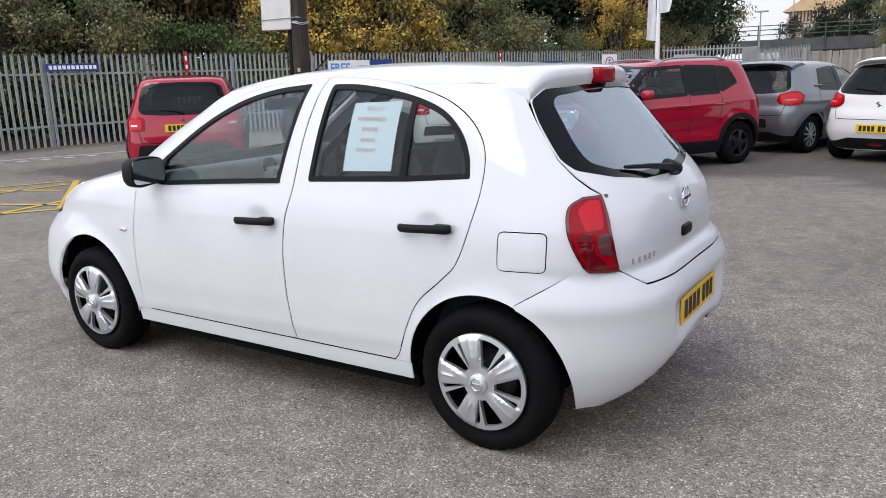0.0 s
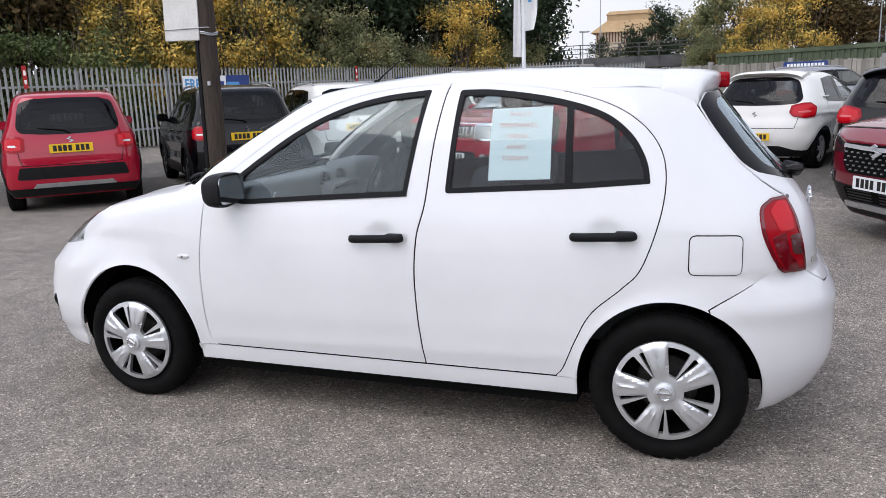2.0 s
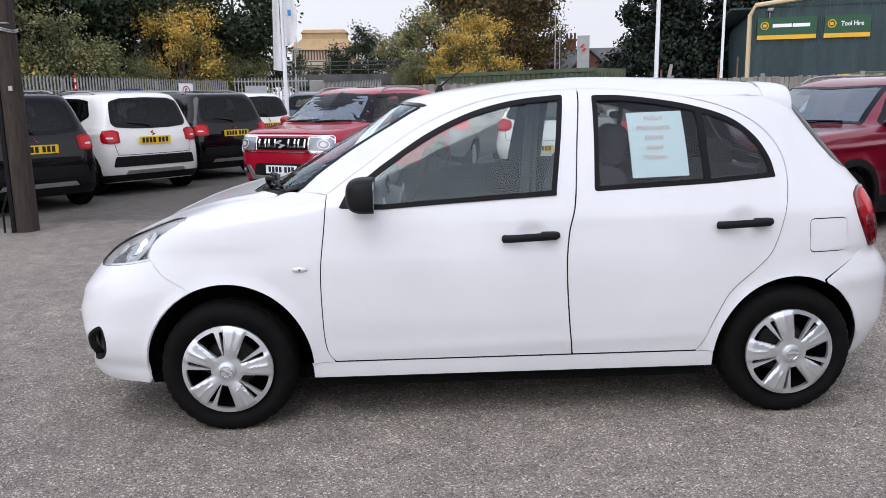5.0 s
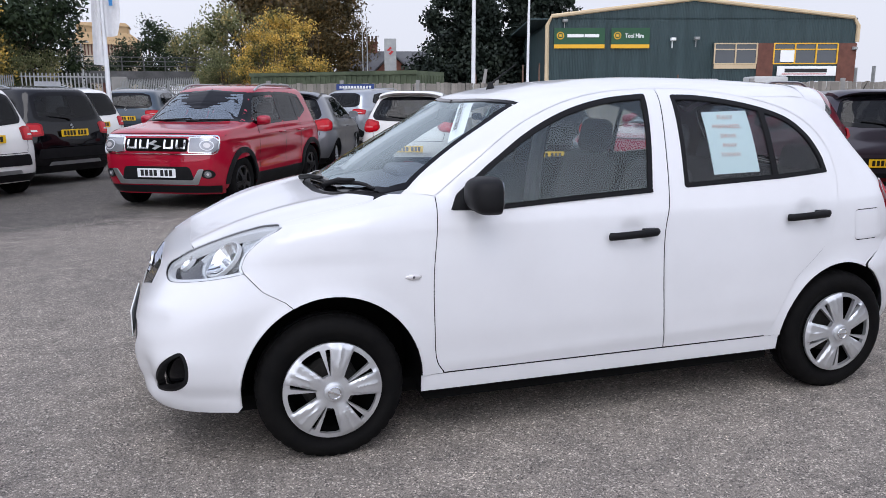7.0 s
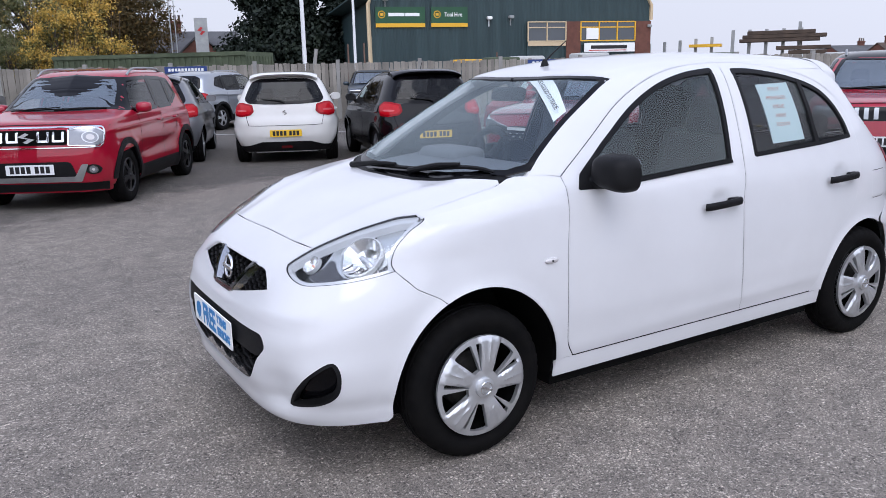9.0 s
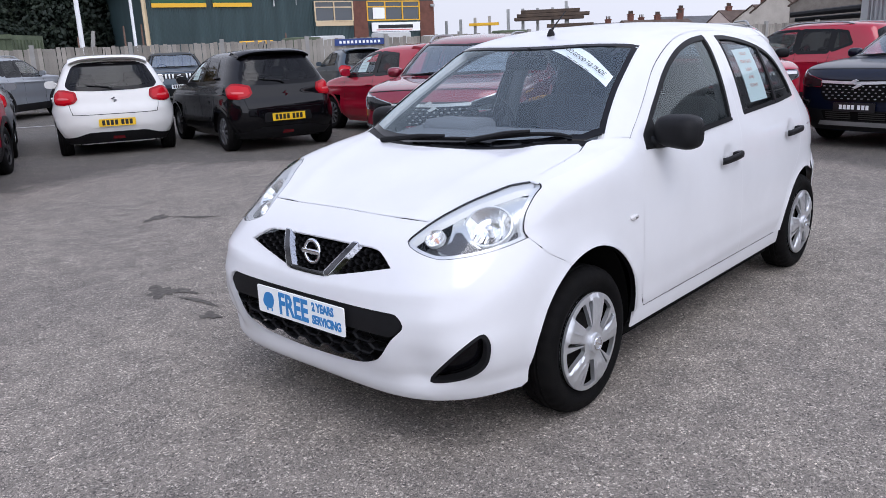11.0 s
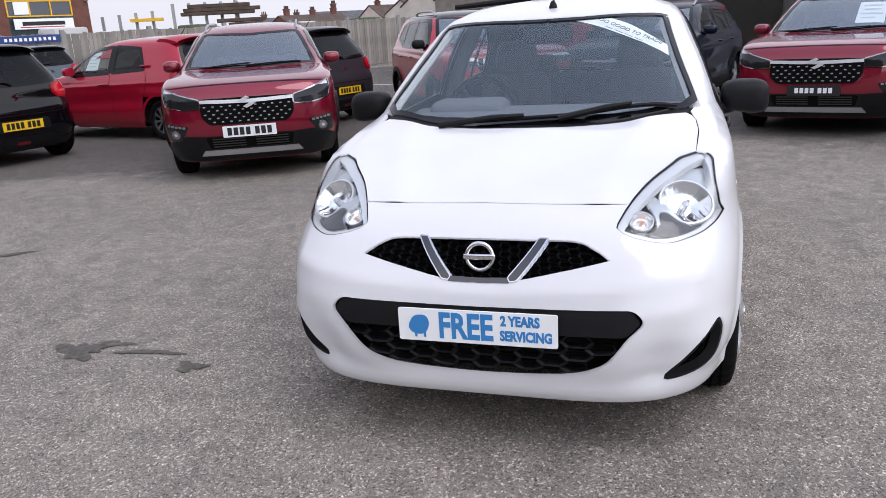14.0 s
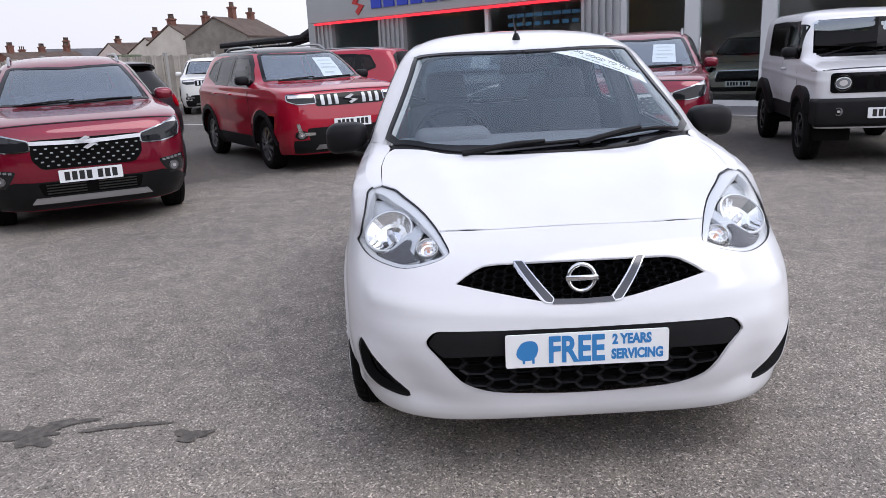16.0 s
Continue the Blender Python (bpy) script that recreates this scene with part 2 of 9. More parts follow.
def text_part(name, body, size, m, material, parent=None, label="", depth=0.0006, width=None, align="CENTER", bold=0.0):
    """Lettering in the built-in font, as a mesh; width squeezes it to that length."""
    cu = bpy.data.curves.new(name, "FONT")
    cu.body, cu.size, cu.align_x, cu.align_y, cu.extrude = body, size, align, "CENTER", depth
    cu.resolution_u, cu.offset = 3, bold
    ob = bpy.data.objects.new(name, cu)
    scene.collection.objects.link(ob)
    deps = bpy.context.evaluated_depsgraph_get()
    deps.update()
    me = bpy.data.meshes.new_from_object(ob.evaluated_get(deps))
    bpy.data.objects.remove(ob)
    bpy.data.curves.remove(cu)
    if width and len(me.vertices):
        xs = [v.co.x for v in me.vertices]
        k = width / max(1e-6, max(xs) - min(xs))
        for v in me.vertices:
            v.co.x *= k
    me.transform(m)
    me.materials.clear()
    me.materials.append(material)
    ob = new(name, me)
    if parent is not None:
        ob.parent = parent
    if label:
        tagged(ob, label)
    return ob


def curve(points, n=8, closed=False):
    """A rounded line (Catmull-Rom) through points of any dimension."""
    p = np.array(points, float)
    k = len(p)
    out = []
    for i in range(k if closed else k - 1):
        a, b, c, d = (p[(i - 1) % k] if closed or i else 2 * p[0] - p[1], p[i], p[(i + 1) % k],
                      p[(i + 2) % k] if closed or i < k - 2 else 2 * p[-1] - p[-2])
        for s in range(n):
            t = s / n
            out.append(0.5 * ((2 * b) + (-a + c) * t + (2 * a - 5 * b + 4 * c - d) * t * t + (-a + 3 * b - 3 * c + d) * t ** 3))
    if not closed:
        out.append(p[-1])
    return np.array(out)


def rounded(points, r, n=5):
    """A polygon with its corners rounded by r."""
    p = np.array(points, float)
    out, k = [], len(p)
    for i in range(k):
        a, b, c = p[i - 1], p[i], p[(i + 1) % k]
        u, v = a - b, c - b
        lu, lv = np.linalg.norm(u), np.linalg.norm(v)
        d = min(r, lu * 0.45, lv * 0.45)
        s, e = b + u / lu * d, b + v / lv * d
        for j in range(n + 1):
            t = j / n
            out.append((1 - t) ** 2 * s + 2 * t * (1 - t) * b + t * t * e)
    return np.array(out)


def dense(poly, step):
    out, k = [], len(poly)
    for i in range(k):
        a, b = poly[i], poly[(i + 1) % k]
        n = max(1, int(np.linalg.norm(b - a) / step))
        out += [a + (b - a) * j / n for j in range(n)]
    return np.array(out)


def shrink(poly, d):
    """The polygon drawn in by d on all sides (out, where d is negative)."""
    p = np.array(poly, float)
    keep = [i for i in range(len(p)) if np.linalg.norm(p[i] - p[i - 1]) > 1e-5]
    p = p[keep]
    area = np.sum(p[:, 0] * np.roll(p[:, 1], -1) - p[:, 1] * np.roll(p[:, 0], -1))
    e = np.roll(p, -1, 0) - p
    e /= np.linalg.norm(e, axis=1)[:, None]
    nrm = np.stack([-e[:, 1], e[:, 0]], 1) * np.sign(area)
    v = nrm + np.roll(nrm, 1, 0)
    ln = np.linalg.norm(v, axis=1)
    v = v / np.maximum(ln, 0.6)[:, None] * np.minimum(1.6, 2 / np.maximum(ln, 0.6))[:, None]
    return p + v * d


def within(poly, pts):
    x, y = pts[:, 0], pts[:, 1]
    hit = np.zeros(len(pts), bool)
    a, b = np.array(poly), np.roll(np.array(poly), -1, 0)
    for (ax, ay), (bx, by) in zip(a, b):
        c = ((ay > y) != (by > y))
        if c.any():
            hit ^= c & (x < (bx - ax) * (y - ay) / ((by - ay) if abs(by - ay) > 1e-12 else 1e-12) + ax)
    return hit


def near_edge(poly, pts, d):
    bad = np.zeros(len(pts), bool)
    a, b = np.array(poly), np.roll(np.array(poly), -1, 0)
    for p, q in zip(a, b):
        e = q - p
        t = np.clip(((pts - p) @ e) / max(1e-12, e @ e), 0, 1)
        bad |= np.linalg.norm(pts - p - t[:, None] * e, axis=1) < d
    return bad


def sheet(outline, holes, step):
    """A flat triangulated sheet with exact edges: points and triangles."""
    from_ = [dense(np.array(outline, float), step)] + [dense(np.array(h, float), step) for h in holes]
    lo, hi = from_[0].min(0), from_[0].max(0)
    gx, gy = np.meshgrid(np.arange(lo[0] + step / 2, hi[0], step), np.arange(lo[1] + step / 2, hi[1], step))
    gx = gx + (np.arange(gx.shape[0]) % 2)[:, None] * step / 2
    g = np.stack([gx.ravel(), gy.ravel()], 1)
    ok = within(from_[0], g)
    for h in from_[1:]:
        ok &= ~within(h, g)
    g = g[ok]
    for loop in from_:
        if len(g):
            g = g[~near_edge(loop, g, step * 0.45)]
    verts, edges = [], []
    for loop in from_:
        k0 = len(verts)
        verts += [Vector(p) for p in loop]
        edges += [(k0 + i, k0 + (i + 1) % len(loop)) for i in range(len(loop))]
    verts += [Vector(p) for p in g]
    out = delaunay_2d_cdt(verts, edges, [], 0, 1e-6)
    v2 = np.array([tuple(v) for v in out[0]])
    tri = np.array([f for f in out[2]])
    cen = v2[tri].mean(1)
    ok = within(from_[0], cen)
    for h in from_[1:]:
        ok &= ~within(h, cen)
    return v2, tri[ok]


def skin(v3, tri, nrm, flange=0.0, back=False):
    """Turns the triangles to face along nrm and folds the open edges in by flange."""
    fn = np.cross(v3[tri[:, 1]] - v3[tri[:, 0]], v3[tri[:, 2]] - v3[tri[:, 0]])
    flip = np.sum(fn * nrm[tri].mean(1), axis=1) < 0
    tri = tri.copy()
    tri[flip] = tri[flip][:, ::-1]
    faces = [tuple(t) for t in tri]
    if flange:
        seen = {}
        for a, b, c in faces:
            for e in ((a, b), (b, c), (c, a)):
                seen[e] = 1
        rim = [e for e in seen if (e[1], e[0]) not in seen]
        idx = sorted({i for e in rim for i in e})
        low = {i: len(v3) + k for k, i in enumerate(idx)}
        v3 = np.vstack([v3, v3[idx] - nrm[idx] * flange])
        nrm = np.vstack([nrm, nrm[idx]])
        faces += [(b, a, low[a], low[b]) for a, b in rim]
    return v3, faces, nrm


def pchip(xs, ys):
    """A smooth monotone curve through a few control values."""
    xs, ys = np.array(xs, float), np.array(ys, float)
    h, d = np.diff(xs), np.diff(ys) / np.diff(xs)
    m = np.zeros(len(xs))
    m[0], m[-1] = d[0], d[-1]
    for i in range(1, len(xs) - 1):
        if d[i - 1] * d[i] > 0:
            w1, w2 = 2 * h[i] + h[i - 1], h[i] + 2 * h[i - 1]
            m[i] = (w1 + w2) / (w1 / d[i - 1] + w2 / d[i])

    def f(x):
        x = np.clip(np.asarray(x, float), xs[0], xs[-1])
        i = np.clip(np.searchsorted(xs, x) - 1, 0, len(xs) - 2)
        t = (x - xs[i]) / h[i]
        return (ys[i] * (1 + 2 * t) * (1 - t) ** 2 + h[i] * m[i] * t * (1 - t) ** 2
                + ys[i + 1] * t * t * (3 - 2 * t) + h[i] * m[i + 1] * t * t * (t - 1))
    return f


class Shell:
    """A car's outer skin: level curves in plan, each rounded at the nose and the tail; the nose points to -x."""

    def __init__(self, nose, tail, half, blend_f, blend_r, pow_f, pow_r, axis=(-1.2, 1.1)):
        self.nose, self.tail, self.half = pchip(*nose), pchip(*tail), pchip(*half)
        self.bf, self.br, self.nf, self.nr = pchip(*blend_f), pchip(*blend_r), pchip(*pow_f), pchip(*pow_r)
        self.z0, self.z1 = half[0][0], half[0][-1]
        self.axis = axis

    def level(self, z):
        a, b, w = self.nose(z), self.tail(z), np.maximum(self.half(z), 1e-4)
        span = np.maximum(b - a, 1e-3)
        return a, b, w, np.minimum(self.bf(z), span * 0.48), np.minimum(self.br(z), span * 0.48), self.nf(z), self.nr(z)

    def g(self, x, y, z):
        """Below 1 inside the skin, above 1 outside."""
        a, b, w, bf, br, nf, nr = self.level(z)
        u = np.maximum(0, (a + bf - x) / bf)
        v = np.maximum(0, (x - b + br) / br)
        yy = np.abs(y) / w
        front = (u ** nf + yy ** nf) ** (1 / nf)
        rear = (v ** nr + yy ** nr) ** (1 / nr)
        return np.where(u > 0, front, np.where(v > 0, rear, yy))

    def side(self, x, z):
        """Half the width at x and z."""
        a, b, w, bf, br, nf, nr = self.level(z)
        u = np.clip((a + bf - x) / bf, 0, 1)
        v = np.clip((x - b + br) / br, 0, 1)
        return w * np.where(u > 0, np.maximum(0, 1 - u ** nf) ** (1 / nf), np.maximum(0, 1 - v ** nr) ** (1 / nr))

    def bow(self, y, z):
        a, b, w, bf, br, nf, nr = self.level(z)
        return a + bf - bf * np.maximum(0, 1 - np.minimum(1, np.abs(y) / w) ** nf) ** (1 / nf)

    def stern(self, y, z):
        a, b, w, bf, br, nf, nr = self.level(z)
        return b - br + br * np.maximum(0, 1 - np.minimum(1, np.abs(y) / w) ** nr) ** (1 / nr)

    def top(self, x, y, low=0.6):
        lo, hi = np.full(np.shape(x), low, float), np.full(np.shape(x), self.z1, float)
        for _ in range(34):
            mid = (lo + hi) / 2
            inside = self.g(x, y, mid) < 1
            lo, hi = np.where(inside, mid, lo), np.where(inside, hi, mid)
        return (lo + hi) / 2

    def around(self, phi, z, rear=False):
        """The point at the angle phi round the upright axis in the nose (or the tail)."""
        ax, sx = (self.axis[1], 1) if rear else (self.axis[0], -1)
        lo, hi = np.zeros(np.shape(phi)), np.full(np.shape(phi), 1.6)
        for _ in range(34):
            r = (lo + hi) / 2
            inside = self.g(ax + sx * r * np.cos(phi), r * np.sin(phi), z) < 1
            lo, hi = np.where(inside, r, lo), np.where(inside, hi, r)
        return ax + sx * lo * np.cos(phi), lo * np.sin(phi), z + 0 * lo

    def normal(self, p):
        e = 2e-4
        x, y, z = p[:, 0], p[:, 1], p[:, 2]
        n = np.stack([self.g(x + e, y, z) - self.g(x - e, y, z), self.g(x, y + e, z) - self.g(x, y - e, z),
                      self.g(x, y, z + e) - self.g(x, y, z - e)], 1)
        return n / np.maximum(1e-9, np.linalg.norm(n, axis=1))[:, None]


class Panels:
    """Cuts panels out of a shell by outlines drawn from the side, above, the front or the rear."""

    def __init__(self, shell, form=None):
        self.s, self.form = shell, form

    def place(self, view, p, sign=1):
        s = self.s
        if view == "side":
            return np.stack([p[:, 0], sign * s.side(p[:, 0], p[:, 1]), p[:, 1]], 1)
        if view == "top":
            return np.stack([p[:, 0], p[:, 1], s.top(p[:, 0], p[:, 1])], 1)
        x, y, z = s.around(p[:, 0] / 0.75, p[:, 1], view == "rear")
        return np.stack([x, y, z], 1)

    def from_front(self, yz, rear=False):
        """(y, z) as seen from ahead or behind, as the running coordinates of the nose or the tail."""
        p = np.array(yz, float)
        x = self.s.stern(p[:, 0], p[:, 1]) if rear else self.s.bow(p[:, 0], p[:, 1])
        ax = self.s.axis[1] if rear else self.s.axis[0]
        return np.stack([0.75 * np.arctan2(p[:, 0], (x - ax) if rear else (ax - x)), p[:, 1]], 1)

    def angle(self, fz):
        """(degrees, z) as running coordinates."""
        p = np.array(fz, float)
        return np.stack([0.75 * np.radians(p[:, 0]), p[:, 1]], 1)

    def cut(self, view, outline, holes=(), step=0.03, flange=0.012, lift=0.0, sign=1, dent=None):
        v2, tri = sheet(outline, holes, step)
        v3 = self.place(view, v2, sign)
        n = self.s.normal(v3)
        dent = dent or self.form
        if dent is not None:
            v3 = v3 + n * dent(v3)[:, None]
            fn = np.cross(v3[tri[:, 1]] - v3[tri[:, 0]], v3[tri[:, 2]] - v3[tri[:, 0]])
            fn[np.sum(fn * n[tri].mean(1), axis=1) < 0] *= -1
            acc = np.zeros_like(v3)
            for k in range(3):
                np.add.at(acc, tri[:, k], fn)
            m = acc / np.maximum(1e-12, np.linalg.norm(acc, axis=1))[:, None]
            v3, tri, m = v3 + n * lift, tri, m
            return skin(v3, tri, m, flange)
        return skin(v3 + n * lift, tri, n, flange)


def merge(*pieces):
    vs, fs, ns, k = [], [], [], 0
    for v, f, n in pieces:
        vs.append(v)
        ns.append(n)
        fs += [tuple(i + k for i in q) for q in f]
        k += len(v)
    return np.vstack(vs), fs, np.vstack(ns)


def skin_part(name, piece, material, parent, label=""):
    return mesh_part(name, piece[0], piece[1], material, parent, label, True, piece[2])


def mirror_y(piece):
    v, f, n = piece
    k = np.array([1, -1, 1])
    return v * k, [q[::-1] for q in f], n * k

# ---- the white hatchback ----
HATCH = Shell(
    nose=([.13, .20, .28, .40, .50, .60, .68, .75, .80, .85, .90, .945, .98, 1.0, 1.1, 1.2, 1.3, 1.40, 1.44, 1.467, 1.49, 1.503],
          [-1.855, -1.920, -1.958, -1.978, -1.972, -1.935, -1.89, -1.83, -1.75, -1.64, -1.52, -1.38, -1.24, -1.14, -.975, -.80, -.62, -.45, -.29, -.12, .12, .40]),
    tail=([.13, .20, .28, .40, .50, .60, .68, .73, .80, .90, 1.0, 1.05, 1.2, 1.36, 1.40, 1.448, 1.477, 1.495, 1.503],
          [1.66, 1.74, 1.80, 1.84, 1.838, 1.825, 1.80, 1.755, 1.755, 1.735, 1.68, 1.638, 1.513, 1.388, 1.36, 1.32, 1.07, .74, .42]),
    half=([.13, .20, .25, .30, .38, .50, .65, .80, .90, .98, 1.1, 1.2, 1.3, 1.354, 1.40, 1.44, 1.47, 1.49, 1.50, 1.503],
          [.72, .78, .793, .80, .812, .822, .82, .807, .793, .768, .728, .69, .643, .612, .578, .528, .44, .31, .16, .0]),
    blend_f=([.16, .75, .92, 1.0, 1.5], [1.3, 1.2, .85, .9, .9]), blend_r=([.16, .7, 1.0, 1.5], [1.2, 1.15, 1.14, 1.1]),
    pow_f=([.16, .24, .32, .42, .5, .6, .755, .85, .92, .97, 1.02, 1.35, 1.45, 1.503], [4.6, 5.2, 5.5, 5.5, 5.1, 5.2, 4.5, 5.5, 6.5, 5.5, 4.5, 5, 4, 3]),
    pow_r=([.16, .7, .75, 1.0, 1.3, 1.45, 1.503], [4.5, 4.5, 5, 5, 5, 4, 3]))


def wheel_parts(parent, x, y, side, r, width, rim, design, spin=0.0, rim_mat=ALLOY):
    """A wheel: tyre, rim face and hub, under one part. side: -1 faces -y, +1 faces +y."""
    w = empty("wheel", pose(x, y, r - 0.008, 0, 0, 0))
    w.parent = parent
    turn = Matrix.Diagonal((1, -side, 1, 1)) @ pose(0, 0, 0, 0, spin, 0)
    bm = bmesh.new()
    h = width / 2
    prof = [(rim - .012, -h + .03), (rim + .004, -h + .012), (rim + .03, -h + .002), (r - .055, -h - .004), (r - .022, -h + .006), (r - .006, -h + .024),
            (r, -h + .046), (r - .007, -h + .049), (r - .007, -h + .056), (r, -h + .059), (r, -.006), (r - .007, -.004), (r - .007, .004), (r, .006), (r, h - .05), (r - .006, h - .024), (r - .03, h - .004), (rim, h - .01), (rim - .02, h - .03)]
    rings_ = lathe(bm, prof, 56 if design != "cap" else 144, turn)
    if design == "cap":
        for j, ring in enumerate(rings_):
            if j in (5, 6, 14, 15):
                for k, v in enumerate(ring):
                    if k % 4 == 0:
                        v.co.x, v.co.z = v.co.x * .982, v.co.z * .982
    part("tyre", bm, RUBBER, w, "black rubber tyre", True, 50)
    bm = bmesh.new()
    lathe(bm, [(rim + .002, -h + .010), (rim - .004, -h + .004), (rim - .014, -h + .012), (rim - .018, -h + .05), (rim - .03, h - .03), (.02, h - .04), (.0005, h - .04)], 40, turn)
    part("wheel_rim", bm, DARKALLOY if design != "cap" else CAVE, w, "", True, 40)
    bm = bmesh.new()
    lathe(bm, [(.001, -h + .06), (.10, -h + .06), (.115, -h + .075), (.115, h - .05)], 24, turn)
    part("brake_drum", bm, mat_drum, w, "dark grey brake drum", True, 40)
    design_face(w, design, rim, h, turn, rim_mat)
    return w


mat_drum = cloudy("dusty_steel", (0.03, 0.03, 0.03), (0.06, 0.055, 0.05), 30, 0.7, 0, 200, 0.4)


def polar(r, deg):
    return (r * math.cos(radians(deg)), r * math.sin(radians(deg)))


def sector(r0, r1, a0, a1, b0, b1, n=4):
    """A window between two radii, from angles a0..a1 at the inner radius to b0..b1 at the outer one."""
    pts = [polar(r0, a0 + (a1 - a0) * k / n) for k in range(n + 1)]
    pts += [polar(r1, b1 + (b0 - b1) * k / n) for k in range(n + 1)]
    return rounded(pts, 0.008, 2)


def face_mesh(outline, holes, height, step, thick, turn, name, material, parent, label=""):
    v2, tri = sheet(outline, holes, step)
    rr = np.linalg.norm(v2, axis=1)
    v3 = np.stack([v2[:, 0], -height(rr, np.degrees(np.arctan2(v2[:, 1], v2[:, 0]))), v2[:, 1]], 1)
    n = np.tile(np.array([0.0, -1.0, 0.0]), (len(v3), 1))
    v, f, _ = skin(v3, tri, n, thick)
    m = np.array(turn)
    v = v @ m[:3, :3].T
    if np.linalg.det(m[:3, :3]) < 0:
        f = [q[::-1] for q in f]
    ob = mesh_part(name, v, f, material, parent, label)
    ob.data.set_sharp_from_angle(angle=radians(24))
    return ob


def design_face(w, design, rim, h, turn, rim_mat):
    circle = [polar(rim - .002, k * 6) for k in range(60)]
    if design == "cap":
        holes = []
        for k in range(5):
            a = 104 + 72 * k
            holes.append(sector(.068, rim - .020, a - 25, a - 47, a - 16, a - 44))
            holes.append(sector(.066, rim - .026, a - 49.5, a - 52.0, a - 51.0, a - 57.5, 3))

        def high(r, d):
            dd = (d - 104 + 36) % 72 - 36
            ridge = .009 * np.clip((17 - np.abs(dd)) / 3.0, 0, 1) + .004 * np.clip(1 - np.abs(dd) / 3.0, 0, 1)
            return h + .004 + .016 * (1 - (r / rim) ** 2) + ridge * np.clip((r - .05) / .05, 0, 1) * np.clip((rim - r) / .02, 0, 1)
        face_mesh(circle, holes, high, .008, .018, turn, "hubcap", rim_mat, w, "silver five-spoke plastic wheel trim")
        bm = bmesh.new()
        lathe(bm, [(.0005, -h - .034), (.030, -h - .034), (.038, -h - .030), (.040, -h - .018)], 28, turn)
        part("hub_cap_centre", bm, rim_mat, w, "", True, 40)
        bm = bmesh.new()
        tube(bm, [turn @ Vector((.024 * math.cos(k * .3927), -h - .035, .024 * math.sin(k * .3927))) for k in range(16)], .0025, 6, True)
        box(bm, -.027, .027, -h - .038, -h - .034, -.004, .004, turn)
        part("hub_badge", bm, CHROME, w, "plain round chrome badge")
    else:
        n = {"ten": 10, "five": 5, "twin": 5, "disc": 5}[design]
        holes = []
        for k in range(n):
            a = 90 + 360 / n * k
            if design == "ten":
                holes.append(sector(.06, rim - .018, a + 7, a + 29, a + 6, a + 30, 3))
            elif design == "twin":
                holes.append(sector(.07, rim - .018, a + 16, a + 56, a + 12, a + 60, 4))
                holes.append(sector(.09, rim - .022, a - 5, a + 5, a - 6, a + 6, 2))
            else:
                holes.append(sector(.075, rim - .02, a + 18, a + 54, a + 11, a + 61, 4))
        face_mesh(circle, holes, lambda r, d: h - .006 + .012 * np.cos(r / rim * 2.4), .02, .02, turn, "alloy_wheel", rim_mat, w)
        bm = bmesh.new()
        lathe(bm, [(.0005, -h - .012), (.026, -h - .012), (.03, -h)], 18, turn)
        part("hub_cap_centre", bm, rim_mat, w, "", True)


def ellipse_arc(cx, cz, a, b, d0, d1, n=24):
    return [(cx + a * math.cos(radians(d0 + (d1 - d0) * k / n)), cz + b * math.sin(radians(d0 + (d1 - d0) * k / n))) for k in range(n + 1)]


def poly(*chunks):
    return np.vstack([np.array(c, float) for c in chunks])


def rev(c):
    return np.array(c)[::-1]


def number_bars(parent, m, width, height, material, seed=1, gap=4, letters=7):
    """Plain dark bars where the characters of a number plate stand."""
    w = width * 0.86 / (letters + 0.5)
    x = -width * 0.43
    for k in range(letters):
        if k == gap:
            x += w * 0.5
        bm = bmesh.new()
        box(bm, x + w * 0.14, x + w * 0.86, -height * .34, height * .34, 0.0008, 0.0016, m)
        part("plate_bar", bm, material, parent)
        x += w


def number_plate(parent, m, material, width=0.52, height=0.111, seed=1):
    bm = bmesh.new()
    prism(bm, rounded([(-width / 2, -height / 2), (width / 2, -height / 2), (width / 2, height / 2), (-width / 2, height / 2)], .008, 3), .004, m @ Matrix.Translation((0, 0, -.004)))
    p = part("number_plate", bm, material, parent, "yellow rear number plate" if material is PLATEYELLOW else "black show plate" if material is INK else "white front number plate")
    number_bars(p, m, width * (.85 if material is INK else 1), height * (.72 if material is INK else 1), PLATEWHITE if material is INK else INK, seed)
    return p


def upright_plate(x, y, z, face):
    """Turns a flat outline in x and y upright: face is the way it looks, in degrees round z (180: towards -x)."""
    return pose(x, y, z, 90, 0, face + 90)


def rounded_block(name, material, parent, size, m, bevel=.04, label="", taper=None):
    bm = bmesh.new()
    sx, sy, sz = size
    vs = box(bm, -sx / 2, sx / 2, -sy / 2, sy / 2, -sz / 2, sz / 2, None, bevel, 4)
    if taper:
        for v in bm.verts:
            k = (v.co.z / sz + 0.5)
            v.co.y *= 1 - taper * k
    bmesh.ops.transform(bm, matrix=m, verts=bm.verts)
    return part(name, bm, material, parent, label, True, 60)


